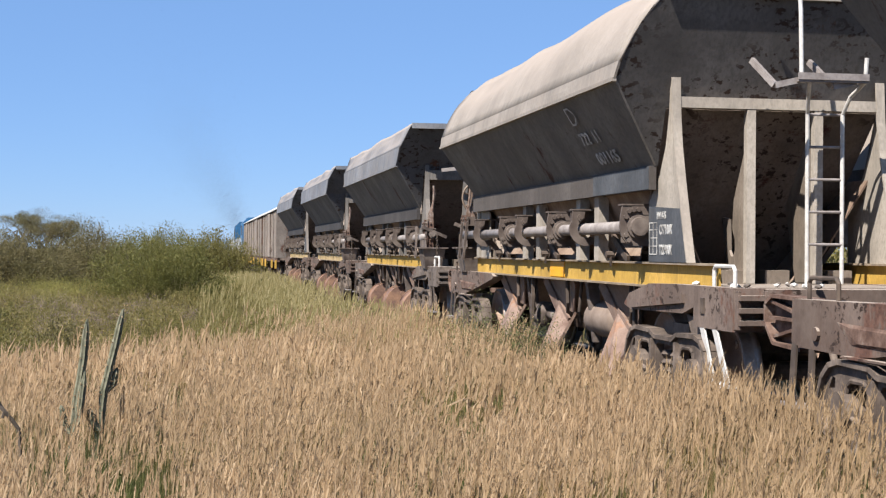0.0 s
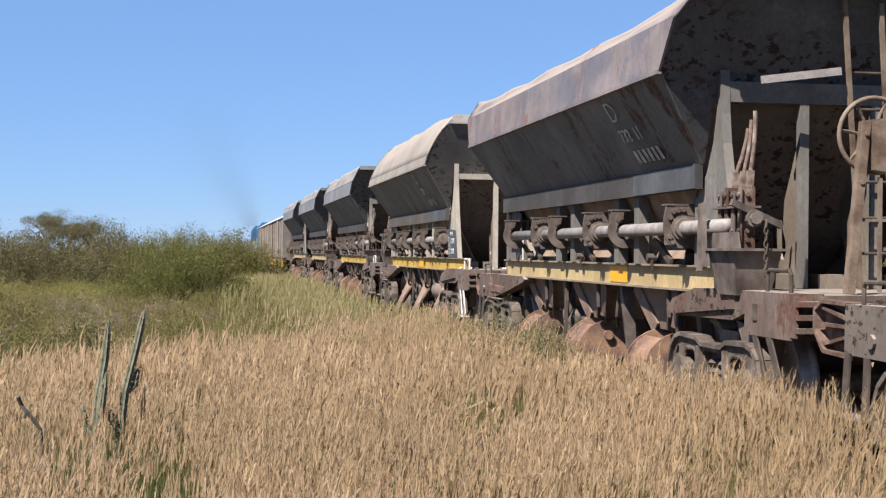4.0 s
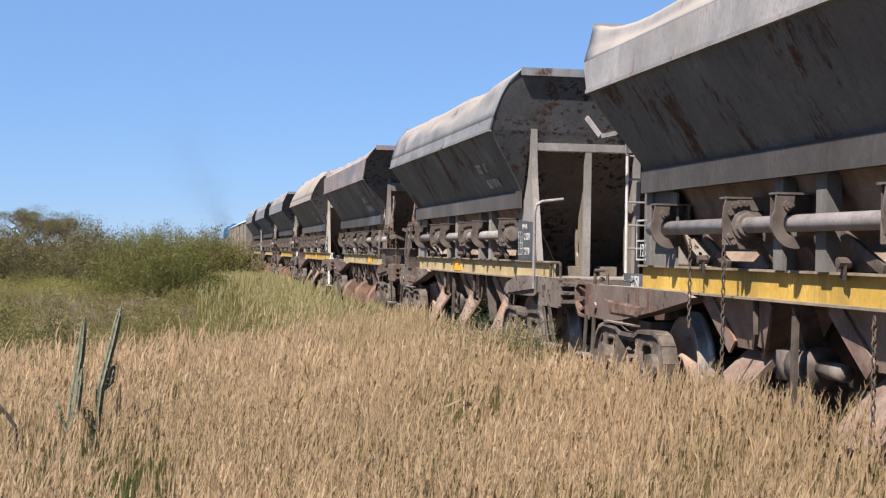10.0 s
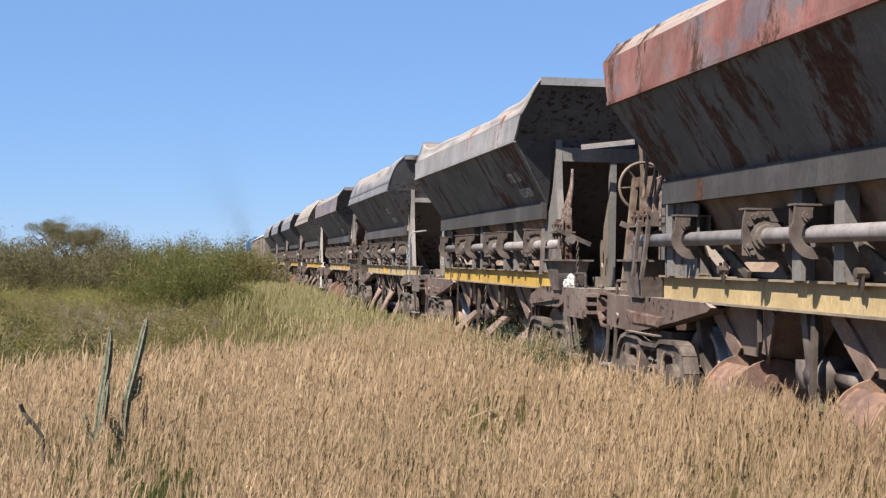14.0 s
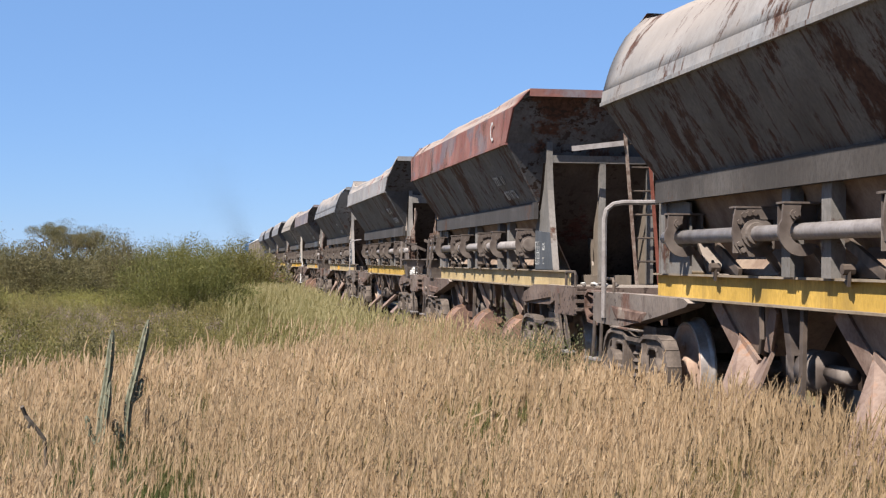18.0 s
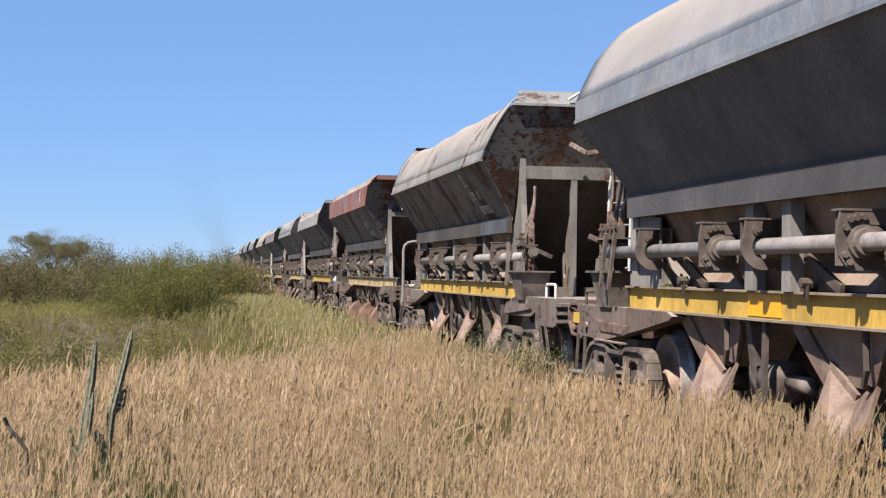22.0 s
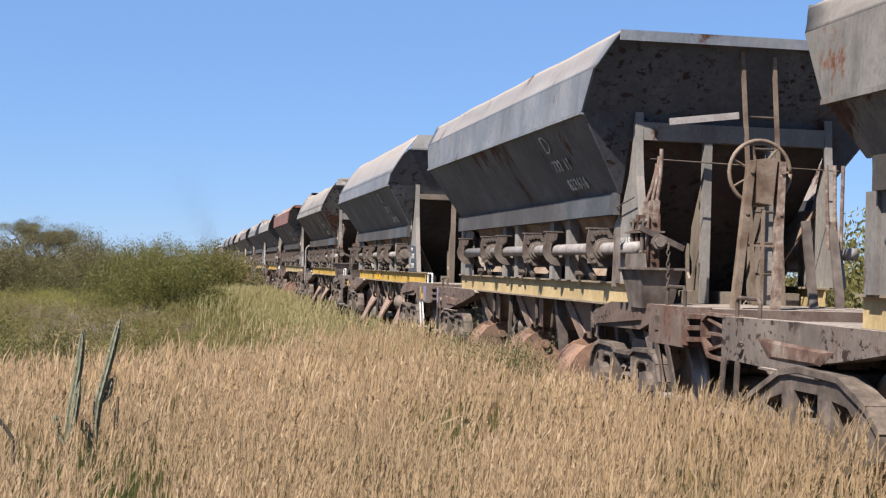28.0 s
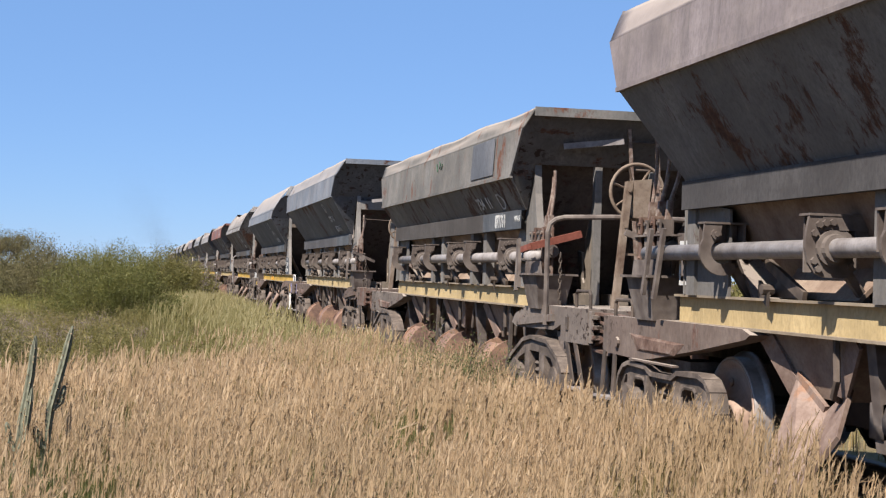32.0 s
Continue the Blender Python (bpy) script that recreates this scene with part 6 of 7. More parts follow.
M_FRESH = leafy("fresh_bush_leaves", [(0.0, (0.086, 0.089, 0.022)), (0.5, (0.140, 0.135, 0.036)), (1.0, (0.205, 0.186, 0.058))], 0.65, 0.45, (0.11, 0.118, 0.03), 0.7, 0.25)
M_LEAF_GREY = leafy("thorn_leaves", [(0.0, (0.090, 0.077, 0.032)), (0.5, (0.141, 0.119, 0.052)), (1.0, (0.19, 0.160, 0.075))], 0.65, 0.4, (0.118, 0.108, 0.042), 0.7, 0.25)
M_WEED = leafy("weed_leaves", [(0.0, (0.142, 0.120, 0.037)), (0.5, (0.198, 0.164, 0.052)), (1.0, (0.272, 0.220, 0.088))], 0.65, 0.45, (0.122, 0.108, 0.038), 0.6, 0.3)
M_BRIGHT = leafy("bright_weed_leaves", [(0.0, (0.17, 0.165, 0.038)), (0.5, (0.225, 0.21, 0.052)), (1.0, (0.29, 0.26, 0.08))], 0.65, 0.45, (0.18, 0.17, 0.048), 0.4, 0.2)
M_TWIG = plain("grey_bark", [(0.3, (0.052, 0.041, 0.031)), (0.7, (0.133, 0.111, 0.092))], 8, 0.9)
M_DEAD = leafy("dead_twigs", [(0.0, (0.150, 0.112, 0.098)), (1.0, (0.255, 0.200, 0.180))], 0.9, 0.15)


def dry_share(x, y):
    """How much of the growth at a place is dry tall grass: the open field near the camera and the strip along the track."""
    edge = max(12.2, 15.6 + 1.55 * min(x, 3.2)) + 1.1 * noise.noise((x * 0.6, y * 0.25, 7))
    near = 1 / (1 + math.exp((y - edge) * 1.6))
    strip = 1 / (1 + math.exp(-(x - 1.9 + 0.012 * min(y, 60) - 0.7 * noise.noise((y * 0.2, 3, 1))) * 2.6))
    return max(near, strip * 0.75 * (1.0 if y < 90 else 0.5))


def in_view(x, y, pad=2.0):
    return math.degrees(math.atan2(x, y)) > -9.5 - pad and math.degrees(math.atan2(x, y)) < 31 + pad


def scatter(rng, x0, x1, y0, y1, per_m2, keep):
    n = int((x1 - x0) * (y1 - y0) * per_m2)
    p = np.stack([rng.uniform(x0, x1, n), rng.uniform(y0, y1, n)], 1)
    m = [in_view(x, y) and keep(x, y) for x, y in p]
    return p[np.array(m, dtype=bool)]


def grass(name, label, pts, height, mats, rng, head=(0.13, 0.012), leaves=2, width=0.006, stalk=0.004, headed=0.6, bristles=8):
    n = len(pts)
    z = np.array([ground_z(x, y) for x, y in pts])
    base = np.stack([pts[:, 0], pts[:, 1], z], 1)
    tall = np.array([noise.noise((x * 0.8, y * 0.8, 2)) + 0.7 * noise.noise((x * 2.7, y * 2.7, 9)) for x, y in pts])
    h = height * (1 + 0.30 * tall) * rng.uniform(0.72, 1.12, n)
    lean = h * rng.uniform(0.0, 0.13, n)
    bent = rng.random(n) < 0.035
    lean[bent] = h[bent] * rng.uniform(0.4, 0.95, int(bent.sum()))
    h[bent] *= rng.uniform(0.6, 0.95, int(bent.sum()))
    v1, f1, tip, way = ribbons(rng, base, h, stalk * rng.uniform(0.6, 1.3, n), lean)
    hd = rng.random(n) < headed
    nh = int(hd.sum())
    v2, f2 = seed_heads(rng, (tip - way * 0.02)[hd], way[hd], head[0] * rng.uniform(0.55, 1.45, nh), head[1] * rng.uniform(0.6, 1.4, nh), bristles)
    b3 = np.repeat(base, leaves, 0) + rng.normal(0, 0.03, (n * leaves, 3)) * np.array([1, 1, 0])
    h3 = np.repeat(h, leaves) * rng.uniform(0.35, 0.85, n * leaves)
    v3, f3, _, _ = ribbons(rng, b3, h3, np.full(n * leaves, width), h3 * rng.uniform(0.02, 0.26, n * leaves))
    v = np.concatenate([v1, v2, v3])
    f = np.concatenate([f1, f2 + len(v1), f3 + len(v1) + len(v2)])
    ix = np.concatenate([np.zeros(len(f1)), np.ones(len(f2)), np.full(len(f3), 2)])
    return tagged(cloud(name, v, f, mats, ix), label, "grass", kind="stuff")


rng = np.random.default_rng(5)
def thin(x, y):
    """Thinner growth in patches and round the foot of the cactus."""
    gap = noise.noise((x * 1.5, y * 0.9, 21)) + 0.5 * noise.noise((x * 4.0, y * 2.4, 5))
    foot = math.exp(-((x + 0.55) / 0.36) ** 2 - ((y - 7.2) / 0.8) ** 2)
    return min(1.0, max(0.22, 1.0 - 3.0 * max(0.0, gap - 0.06))) * (1 - 0.9 * foot)


near = scatter(rng, -2.6, 4.4, 3.2, 9.0, 700, lambda x, y: x < 3.5 and rng.random() < thin(x, y) * dry_share(x, y))
grass("dry_grass", "tall dry straw-coloured grass with soft feathery seed heads", near, 0.62, (M_STRAW, M_HEAD, M_STRAW), rng, (0.165, 0.0040), 1, 0.0042, 0.0032, 0.62, 15)
mid = scatter(rng, -3.4, 4.4, 9.0, 23.0, 470, lambda x, y: x < 3.5 and rng.random() < thin(x, y) * dry_share(x, y) * (1.0 if y < 13 else 0.62) * (1.0 if y < 16 + 1.6 * x else 0.4))
grass("dry_field_grass", "dry straw-coloured grass filling the field", mid, 0.62, (M_STRAW, M_HEAD, M_STRAW), rng, (0.165, 0.0062), 1, 0.006, 0.0042, 0.66, 8)
M_OLIVE = leafy("olive_grass", [(0.0, (0.125, 0.115, 0.038)), (0.5, (0.205, 0.172, 0.066)), (1.0, (0.32, 0.26, 0.115))], 0.65, 0.4, (0.165, 0.142, 0.05), 0.5)
far = scatter(rng, -3.0, 4.2, 16.0, 62, 100, lambda x, y: 0.2 < x < 3.5 and rng.random() < max(0.25, dry_share(x, y)) * (1 if x > 1.5 else 0.6))
grass("trackside_grass", "tall yellow-green grass with pale heads along the track", far, 0.56, (M_OLIVE, M_PALE, M_OLIVE), rng, (0.17, 0.007), 2, 0.009, 0.005, 0.7, 6)


rng = np.random.default_rng(29)
beyond = scatter(rng, 6.6, 12, 8, 40, 30, lambda x, y: x < 7.4 + 0.12 * y)
grass("far_grass", "dry grass on the other side of the track", beyond, 0.62, (M_PALE, M_HEAD, M_STRAW), rng, (0.15, 0.007), 2, 0.014, 0.008, 0.3)


def around(x, y):
    return not in_view(x, y, 0.5) and math.hypot(x, y) > 0.7 and (y < 14 or x < -2)


rng = np.random.default_rng(31)
p = np.stack([rng.uniform(-16, 3.4, 4500), rng.uniform(-12, 17, 4500)], 1)
p = p[np.array([around(x, y) for x, y in p])]
grass("surrounding_grass", "dry straw-coloured grass all round the field", p, 0.6, (M_STRAW, M_HEAD, M_STRAW), rng, (0.14, 0.008), 2, 0.014, 0.007, 0.5, 5)


def leaves_on(rng, centres, radii, count, size, thin=0.34, rise=0.6):
    """Small feathery leaves, thick on the outside of each clump, that point outwards and up."""
    k = rng.integers(0, len(centres), count)
    d = rng.normal(0, 1, (count, 3))
    d /= np.linalg.norm(d, axis=1)[:, None]
    p = centres[k] + d * radii[k] * (rng.uniform(0.15, 1.0, count) ** 0.6)[:, None]
    a = d * 0.6 + np.array([0, 0, rise]) + rng.normal(0, 0.45, (count, 3))
    a /= np.linalg.norm(a, axis=1)[:, None]
    b = np.cross(a, rng.normal(0, 1, (count, 3)))
    b /= np.linalg.norm(b, axis=1)[:, None]
    s = (size * rng.uniform(0.5, 1.5, count))[:, None]
    v = np.stack([p - a * s, p - b * s * thin, p + a * s, p + b * s * thin], 1).reshape(-1, 3)
    return v, np.arange(count * 4).reshape(-1, 4)


def shrub(name, x, y, w, d, h, count, size, material, label, seed, trunk=7, gap=0.6, category="shrub", r=0.014, stems=240):
    """Stems that fan out from the ground, bare below and feathered with small leaves above; uneven and open."""
    rng = np.random.default_rng(seed)
    ob = thing(name, Matrix.Translation((x, y, ground_z(x, y))), label, category)
    t = rng.uniform(0, 2 * np.pi, stems)
    q = np.sqrt(rng.uniform(0.0, 1.0, stems)) * (1 + 0.16 * np.sin(3 * t + seed) + 0.10 * np.sin(5 * t + 2 * seed))
    tall = h * (1 - 0.66 * np.minimum(q, 1.1) ** 2.6) * (1 + 0.09 * np.sin(2 * t + seed) + 0.05 * np.sin(7 * t * q + seed) + rng.normal(0, 0.035, stems))
    tall = np.maximum(tall * np.where(rng.random(stems) < 0.30, rng.uniform(0.35, 0.85, stems), 1.0), 0.12 * h)
    end = np.stack([np.cos(t) * q * w / 2, np.sin(t) * q * d / 2, tall], 1)
    root = np.stack([end[:, 0] * 0.30 + rng.normal(0, 0.05 * w, stems), end[:, 1] * 0.30 + rng.normal(0, 0.05 * d, stems), np.full(stems, -0.04)], 1)
    bend = root * 0.45 + end * 0.55 + np.stack([end[:, 0] * 0.10, end[:, 1] * 0.10, -0.06 * tall], 1)
    at = lambda k, f: root[k] * ((1 - f) ** 2)[:, None] + bend[k] * (2 * f * (1 - f))[:, None] + end[k] * (f ** 2)[:, None]
    bm = bmesh.new()
    for k in range(trunk * 4):
        j = np.array([k % stems])
        p = [Vector(at(j, np.array([f]))[0]) for f in (0.0, 0.35, 0.7, 0.97)]
        for n, (a, b) in enumerate(zip(p, p[1:])):
            rod(bm, a, b, r * (1, 0.7, 0.4)[n], 4, r * (0.7, 0.4, 0.15)[n])
    part("branchwork", bm, M_TWIG, ob, "grey-brown branches")
    # tufts of leaves along the stems, thickest at their ends
    tufts = max(40, count // 30)
    big = (w + d + 2 * h) / 4
    k = rng.integers(0, stems, tufts)
    f = rng.uniform(0.05, 1.0, tufts) ** 0.62
    way = (bend - root)[k] * (2 * (1 - f))[:, None] + (end - bend)[k] * (2 * f)[:, None]
    way /= np.linalg.norm(way, axis=1)[:, None]
    mid = at(k, f) + rng.normal(0, 0.040 * gap * big, (tufts, 3)) * np.array([1.2, 1.2, 0.6])
    j = rng.integers(0, tufts, count)
    along = rng.normal(0, 1, (count, 1))
    p = mid[j] + (way[j] * 0.7 + np.array([0, 0, 0.12])) * along * (0.042 * big) + rng.normal(0, 0.032 * big, (count, 3))
    a = way[j] * 0.6 + np.array([0, 0, 0.2]) + rng.normal(0, 0.5, (count, 3))
    a /= np.linalg.norm(a, axis=1)[:, None]
    b = np.cross(a, rng.normal(0, 1, (count, 3)))
    b /= np.linalg.norm(b, axis=1)[:, None]
    z = (1.18 * size * rng.uniform(0.5, 1.4, count))[:, None]
    v = np.stack([p - a * z, p - b * z * 0.42, p + a * z, p + b * z * 0.42], 1).reshape(-1, 3)
    v[:, 2] = np.maximum(v[:, 2], 0.02)
    c = cloud("crown", v, np.arange(len(v)).reshape(-1, 4), (material,))
    c.parent = ob
    return ob


def weeds(name, label, pts, h, count, size, material, seed, spread=0.6):
    """Low leafy growth that nobody could count: uneven mounds, each of several shoots."""
    rng = np.random.default_rng(seed)
    cs, rs = [], []
    for x, y in pts:
        q = rng.uniform(0.5, 1.4)
        for k in range(7):
            a, d = rng.uniform(0, 6.283), rng.uniform(0, 1) ** 0.6 * spread * q
            px, py = x + d * math.cos(a), y + d * math.sin(a)
            hh = h * q * (1.15 - 0.75 * d / (spread * q)) * rng.uniform(0.7, 1.3)
            cs.append((px, py, ground_z(px, py) + hh * 0.5))
            rs.append((0.16 * q * spread / 0.6, 0.16 * q * spread / 0.6, hh * 0.5))
    cs, rs = np.array(cs), np.array(rs)
    v, f = leaves_on(rng, cs, rs, count, size)
    v[:, 2] = np.maximum(v[:, 2], 0.01)
    return tagged(cloud(name, v, f, (material,)), label, "weeds", kind="stuff")


M_REDDISH = leafy("russet_grass", [(0.0, (0.16, 0.095, 0.06)), (0.5, (0.27, 0.18, 0.11)), (1.0, (0.36, 0.27, 0.16))], 0.7, 0.35)
rng = np.random.default_rng(11)
low = scatter(rng, -9, 4, 14.0, 48, 0.85, lambda x, y: rng.random() > dry_share(x, y) * (1.1 if y < 18 or x > 2.4 else 0.5) and noise.noise((x * 0.35, y * 0.22, 5)) > -0.15 and x < 3.0)
weeds("green_weeds", "yellow-green leafy weeds in mounds", low, 0.50, 110000, 0.0135, M_WEED, 12, 0.7)
rng = np.random.default_rng(13)
mid = scatter(rng, -14, 3, 14.4, 62, 0.34, lambda x, y: rng.random() > dry_share(x, y) * 1.2 and x < 2.6 and noise.noise((x * 0.3, y * 0.2, 15)) > -0.1)
weeds("mixed_undergrowth", "olive and grey-green undergrowth", mid, 0.60, 70000, 0.0145, M_LEAF, 14, 0.8)
rng = np.random.default_rng(17)
dead = scatter(rng, -8, 2, 14, 44, 0.14, lambda x, y: noise.noise((x * 0.3, y * 0.16, 25)) > 0.05 and x < 1.5)
for x, y in ((-3.9, 36), (-3.3, 35), (-2.1, 27), (-1.6, 27.6), (-1.1, 33), (-0.5, 34), (-1.7, 32)):
    dead = np.concatenate([dead, np.array([[x, y]]) + rng.normal(0, 0.42, (7, 2))])
weeds("dead_scrub", "dry grey-purple twiggy scrub", dead, 0.46, 50000, 0.013, M_DEAD, 18, 0.8)
rng = np.random.default_rng(53)
heap = np.array([(-2.7, 18.2), (-2.3, 17.2), (-1.8, 16.4), (-1.2, 18.0), (-0.8, 18.4), (-3.2, 21.0), (-2.1, 20.0), (-2.1, 25.5), (-3.4, 28.5), (-1.0, 31.0), (0.4, 20.5), (1.0, 22.0), (1.5, 23.5), (0.9, 26.0), (1.6, 28.0), (0.2, 24.0), (1.9, 31.5), (1.3, 20.2)])
heap = np.concatenate([heap + rng.normal(0, 0.35, heap.shape) for k in range(4)])
weeds("olive_mounds", "olive green leafy mounds at the edge of the dry grass", heap, 0.58, 62000, 0.0135, M_LEAF, 54, 0.75)
rng = np.random.default_rng(15)
back = scatter(rng, -30, 3, 45, 160, 0.10, lambda x, y: x < 3.0)
weeds("distant_scrub", "distant olive scrub", back, 0.65, 30000, 0.045, M_WEED, 16, 1.3)
rng = np.random.default_rng(47)
bright = np.stack([rng.uniform(-7.5, -1.2, 90), rng.uniform(40, 56, 90)], 1)
weeds("bright_weeds", "bright yellow-green weeds before the thicket", bright, 0.55, 30000, 0.024, M_BRIGHT, 48, 1.1)
rng = np.random.default_rng(19)
tufts = scatter(rng, -9, 3, 12, 48, 26, lambda x, y: x < 2.8 and (x > 0.035 * y or noise.noise((x * 0.5, y * 0.3, 35)) > 0.12))
grass("field_grass", "sparse pale grass among the weeds", tufts, 0.36, (M_WEED, M_PALE, M_WEED), rng, (0.12, 0.006), 3, 0.009, 0.004, 0.16)
rng = np.random.default_rng(23)
russet = scatter(rng, -6, 3, 9.5, 26, 60, lambda x, y: x < 2.2 and 0.08 < dry_share(x, y) < 0.92 or (y > 14 and x < 0 and noise.noise((x * 0.4, y * 0.3, 45)) > 0.33))
grass("russet_grass", "short reddish-brown dry grass at the edge of the weeds", russet, 0.36, (M_REDDISH, M_REDDISH, M_REDDISH), rng, (0.10, 0.005), 3, 0.007, 0.004, 0.4)

BUSHES = (
    # x, y, width, depth, height, leaves, leaf, material, label, limbs
    (-1.0, 42, 4.3, 3.4, 1.95, 66000, 0.021, M_FRESH, "dense green thorn bush standing in the field", 12),
    (1.3, 72, 5.6, 5, 2.35, 42000, 0.034, M_LEAF, "broad green thorn bush close beside the track", 13),
    (-1.3, 76, 6.0, 5, 2.6, 42000, 0.034, M_LEAF, "broad green thorn bush behind the field", 12),
    (-3.9, 62, 4.6, 4, 2.35, 38000, 0.030, M_LEAF_GREY, "olive thorn bush behind the field", 11),
    (-6.6, 58, 5.5, 4, 2.05, 40000, 0.030, M_LEAF_GREY, "olive thorn bush behind the field", 11),
    (-9.8, 60, 5.5, 4, 2.7, 38000, 0.030, M_LEAF_GREY, "olive thorn bush behind the field", 11),
    (-8.3, 66, 5.0, 4, 2.2, 26000, 0.034, M_LEAF_GREY, "olive thorn bush far behind the field", 8),
    (-4.9, 69, 5.4, 4, 2.4, 26000, 0.034, M_LEAF_GREY, "olive thorn bush far behind the field", 8),
    (-6.1, 37, 2.4, 2.4, 1.25, 20000, 0.022, M_LEAF, "small dark green bush in the field", 8),
)
for k in range(7):
    # thicket beyond the track
    BUSHES += ((9.5 + 1.4 * k + (k % 3), 16 + 7.5 * k, 4.5, 4.5, 2.3 + 0.25 * (k % 3), 8000, 0.045, M_LEAF, "green thorn bush beyond the track", 7),)
for k, (x, y, w, d, h, n, size, m, label, limb) in enumerate(BUSHES):
    shrub("thorn_bush", x, y, w, d, h, n, size, m, label, 21 + k, limb, 0.75)


def thorn_tree(x, y, w, h, seed):
    """Flat-domed thorn tree: limbs fork three times into fine twigs, with thin tufts of leaves at their ends."""
    rng = random.Random(seed)
    ob = thing("thorn_tree", Matrix.Translation((x, y, ground_z(x, y))), "sparse grey thorn tree with a flat dome of fine twigs", "tree")
    bm = bmesh.new()
    ends = []

    def fork(a, b, r, level):
        mid = a.lerp(b, 0.55) + Vector((rng.uniform(-1, 1), rng.uniform(-1, 1), rng.uniform(0.2, 1))) * (b - a).length * 0.08
        rod(bm, a, mid, r, 6, r * 0.75)
        rod(bm, mid, b, r * 0.75, 6, r * 0.5)
        if level == 0:
            ends.append(b)
            return
        for k in range(4):
            s = (mid.lerp(b, 0.3 + 0.23 * k))
            t = rng.uniform(0, 6.283)
            g = w * (0.20, 0.11, 0.0)[2 - level] * rng.uniform(0.5, 1.2)
            e = b + Vector((math.cos(t) * g, math.sin(t) * g, rng.uniform(0.02, 0.30) * h * 0.45))
            q = (e.x ** 2 + e.y ** 2) / (w / 2) ** 2
            e.z = min(e.z, h * (1.0 - 0.30 * q) * rng.uniform(0.93, 1.03))
            fork(s, e, r * 0.5, level - 1)

    for k in range(7):
        t = 6.283 * k / 7 + rng.uniform(-0.3, 0.3)
        g = w * 0.5 * rng.uniform(0.25, 0.78)
        fork(Vector((rng.uniform(-0.2, 0.2), rng.uniform(-0.2, 0.2), -0.1)), Vector((math.cos(t) * g, math.sin(t) * g, h * rng.uniform(0.45, 0.62))), 0.055, 2)
    part("branchwork", bm, M_TWIG, ob, "grey branches fanning upwards")
    r2 = np.random.default_rng(seed)
    cs = np.array([tuple(e) for e in ends])
    v, f = leaves_on(r2, cs, np.full((len(cs), 3), 0.32) * r2.uniform(0.6, 1.5, (len(cs), 1)) * np.array([1.3, 1.3, 0.7]), 58000, 0.021, 0.3, 0.4)
    cloud("crown", v, f, (M_LEAF_GREY,)).parent = ob


thorn_tree(-6.5, 66, 3.7, 3.85, 35)
MOUNDS = random.Random(8)
for k in range(26):
    y = 16.0 + 27 * (k / 25) ** 1.2
    x = MOUNDS.uniform(-0.155, 0.055) * y
    if dry_share(x, y) < 0.5:
        w = MOUNDS.uniform(1.0, 2.4)
        shrub("field_weed", x, y, w, w * 0.8, MOUNDS.uniform(0.42, 0.72), 3600, 0.0145, M_WEED if k % 3 else M_LEAF, "low leafy yellow-green weed in the field" if k % 3 else "low darker green weed in the field", 60 + k, 5, 0.8, "weed", 0.006, 60)
shrub("field_weed", -2.75, 19.6, 1.7, 1.4, 0.78, 6000, 0.018, M_LEAF, "low dark green weed at the edge of the dry grass", 91, 6, 0.85, "weed", 0.006, 70)
shrub("field_weed", -1.75, 19.4, 1.3, 1.1, 0.62, 4200, 0.018, M_LEAF_GREY, "low olive-brown weed at the edge of the dry grass", 92, 6, 0.85, "weed", 0.006, 70)
M_FORB = leafy("forb_leaves", [(0.0, (0.075, 0.083, 0.030)), (0.5, (0.13, 0.135, 0.052)), (1.0, (0.20, 0.192, 0.082))], 0.6, 0.4)
shrub("weed_clump", 3.12, 14.0, 1.3, 4.2, 0.88, 44000, 0.0085, M_FORB, "feathery dark green weed beside the ballast", 28, 12, 0.9, "weed", 0.008)


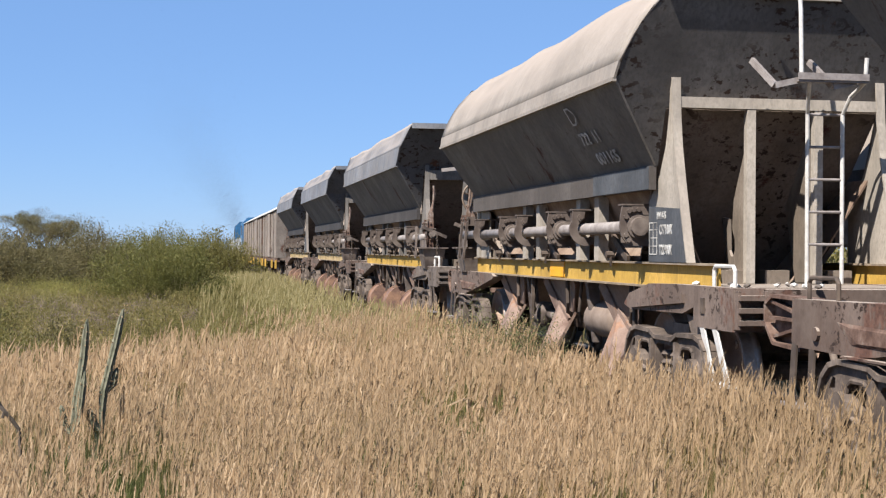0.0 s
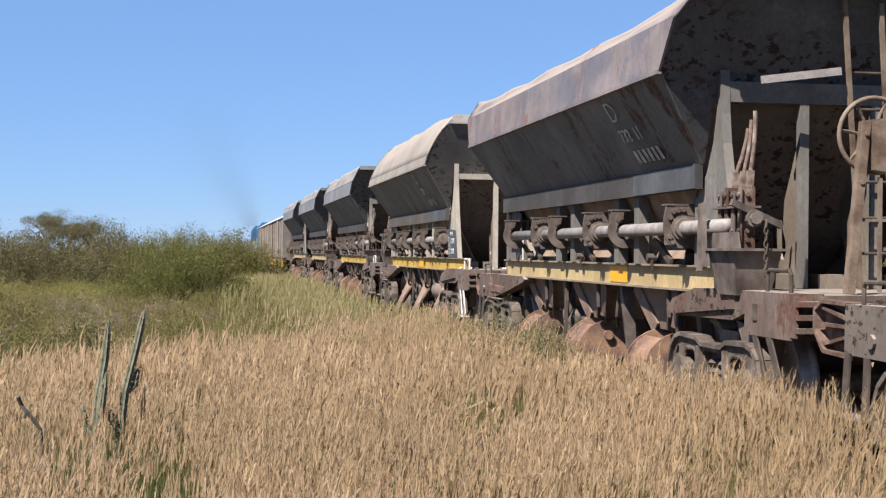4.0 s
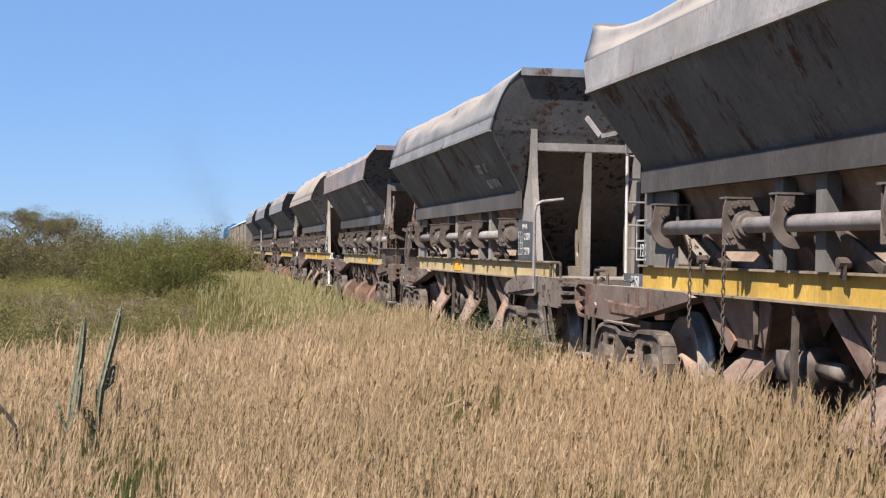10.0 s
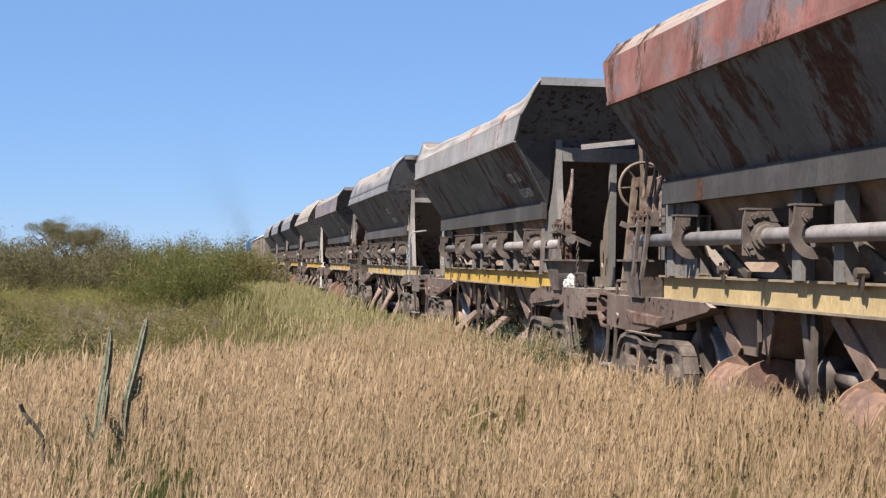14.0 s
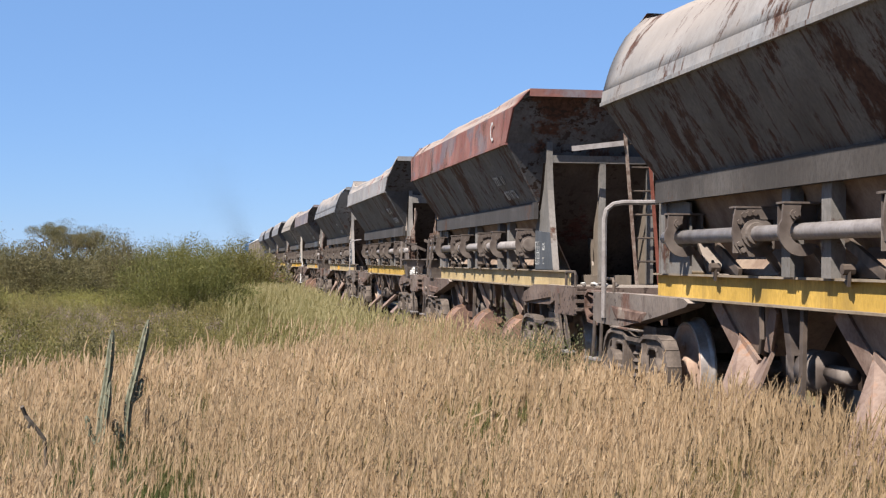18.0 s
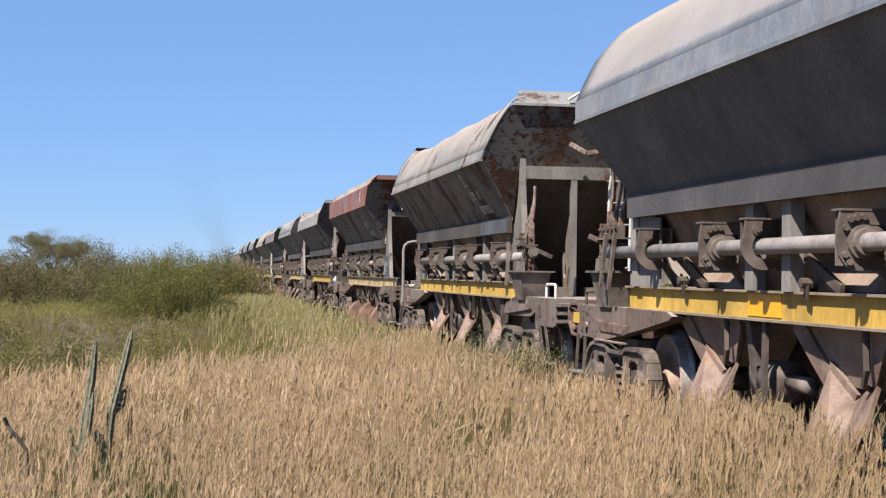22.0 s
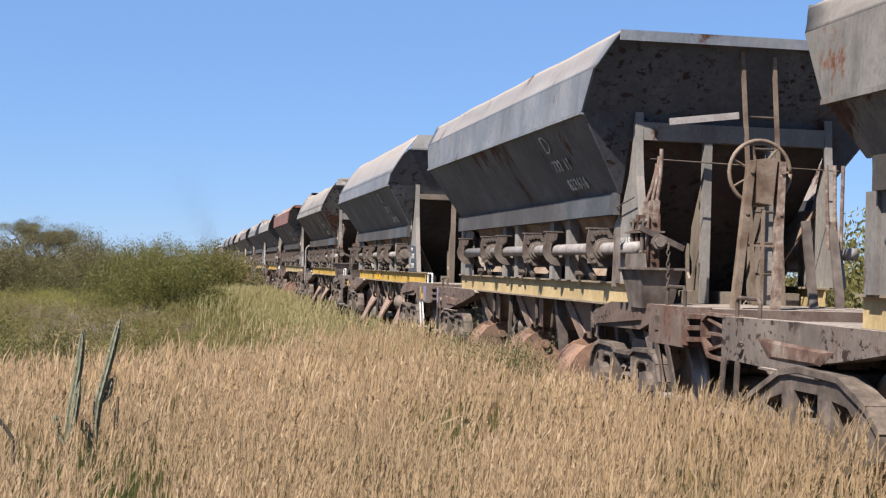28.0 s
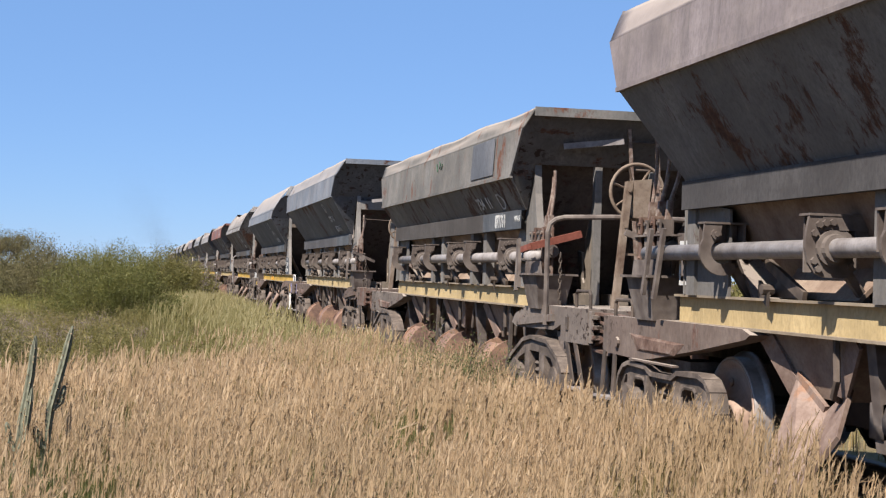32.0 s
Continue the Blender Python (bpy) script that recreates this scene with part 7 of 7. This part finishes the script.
def cactus():
    ob = thing("column_cactus", Matrix.Translation((-0.58, 8.0, 0)), "blue-green column cactus with ribbed stems in the grass", "cactus")
    m = plain("cactus_skin", [(0.3, (0.055, 0.058, 0.036)), (0.5, (0.115, 0.115, 0.076)), (0.7, (0.20, 0.19, 0.135))], 26, 0.65)
    stems = (((-0.05, 0, 0), (-0.04, 0, 0.45), (-0.018, 0, 0.75), (0.02, 0.0, 1.0), (0.037, 0, 1.21)), ((0.095, 0.02, 0.0), (0.10, 0.03, 0.55), (0.128, 0.04, 0.82), (0.185, 0.05, 1.06), (0.228, 0.05, 1.266)),
             ((-0.04, 0, 0.58), (-0.085, 0.02, 0.64), (-0.10, 0.02, 0.74)), ((0.125, 0.04, 0.80), (0.175, 0.06, 0.84), (0.195, 0.06, 0.94)), ((-0.035, -0.02, 0.55), (0.0, -0.03, 0.66), (0.03, -0.03, 0.93)), ((0.10, 0.0, 0.60), (0.06, 0.0, 0.66), (0.055, 0.0, 0.72)))
    for k, st in enumerate(stems):
        bm = bmesh.new()
        pts = [Vector(p) for p in st]
        fine = []
        for a, b in zip(pts, pts[1:]):
            fine += [a.lerp(b, i / 4) for i in range(4)]
        fine.append(pts[-1])
        n, r0 = 14, 0.023 if k < 2 else 0.019
        rings = []
        for i, p in enumerate(fine):
            f = i / (len(fine) - 1)
            r = r0 * (1 - 0.15 * f) * (1 if f < 0.93 else 0.75 if f < 0.99 else 0.3) * (1 + 0.05 * math.sin(i * 1.7))
            rings.append([bm.verts.new(p + Vector((math.cos(6.2832 * j / n), math.sin(6.2832 * j / n), 0)) * r * (1.12 if j % 2 else 0.84)) for j in range(n)])
        for a, b in zip(rings, rings[1:]):
            for j in range(n):
                bm.faces.new((a[j], a[(j + 1) % n], b[(j + 1) % n], b[j]))
        bm.faces.new(rings[-1])
        bm.faces.new(rings[0][::-1])
        stem = part("stem", bm, m, ob, "ribbed spiny stem")
        bm = bmesh.new()
        rng = random.Random(k)
        for i, p in enumerate(fine[::1]):
            for j in range(1, n, 2):
                if rng.random() < 0.35:
                    continue
                t = 6.2832 * j / n
                d = Vector((math.cos(t), math.sin(t), rng.uniform(-0.3, 0.6)))
                q = p + Vector((math.cos(t), math.sin(t), 0)) * r0 * 1.05 + Vector((0, 0, rng.uniform(-0.025, 0.025)))
                rod(bm, q, q + d * 0.022, 0.0012, 3, 0.0004)
                rod(bm, q - d * 0.003, q + d * 0.004, 0.0045, 4, 0.002)
        tagged(part("spines", bm, M_HEAD, stem, "pale spines"), "pale spines", kind="stuff")


def dead_branch():
    ob = thing("dead_branch", Matrix.Translation((-0.89, 7.6, 0.0)), "dark dead branch leaning in the dry grass", "branch")
    bm = bmesh.new()
    tube(bm, [(-0.08, 0, 0.835), (-0.065, 0.02, 0.79), (-0.04, 0.02, 0.755), (-0.005, 0.03, 0.71), (0.03, 0.04, 0.66), (0.05, 0.04, 0.4), (0.06, 0.04, 0.0)], 0.012, 6)
    tube(bm, [(-0.04, 0.02, 0.755), (-0.05, 0.03, 0.72)], 0.008, 5)
    part("stick", bm, M_TWIG, ob)


cactus()
dead_branch()
rng = np.random.default_rng(41)
spots = ((-0.72, 6.4), (-0.6, 5.6), (-0.45, 5.0), (-0.8, 7.4), (-0.3, 7.2), (0.35, 6.6), (2.6, 13.2), (2.75, 14.2), (2.7, 15.2), (2.9, 12.4), (2.3, 13.8), (-0.62, 8.0), (-0.5, 7.9), (-1.3, 7.2), (-0.3, 6.0), (2.6, 5.6), (-0.75, 8.1), (-0.35, 7.8), (0.5, 7.4), (0.15, 9.6), (2.1, 6.4), (3.25, 6.5), (1.2, 8.6), (-0.9, 7.0), (0.9, 6.2))
blades = np.concatenate([np.array([[x, y]]) + rng.normal(0, 0.17, (190, 2)) for x, y in spots])
gaps = [(x, y) for x, y in zip(rng.uniform(-1.6, 3.2, 420), rng.uniform(4.4, 12.5, 420)) if thin(x, y) < 0.62 and dry_share(x, y) > 0.8][:70]
blades = np.concatenate([blades] + [np.array([[x, y]]) + rng.normal(0, 0.10, (70, 2)) for x, y in gaps])
grass("green_tufts", "green blades growing between the dry grass", blades, 0.66, (M_GREENGRASS, M_HEAD, M_GREENGRASS), rng, (0.1, 0.004), 3, 0.006, 0.003, 0.1)


# ---- what moves ----
def motions():
    ts = np.array([t for t, s in TRAVEL])
    ss = np.array([s for t, s in TRAVEL])
    for car, at in VEHICLES:
        walk(car, [(t, pose(TRACK_X, at + s, RAIL_Z)) for t, s in TRAVEL])
    fine = [k / 6 for k in range(193)]
    roll = [-math.degrees(float(np.interp(t, ts, ss)) / WHEEL_R) for t in fine]
    for ws, car, y in WHEELSETS:
        walk(ws, [(t, pose(0, y, WHEEL_R, a)) for t, a in zip(fine, roll)])


motions()
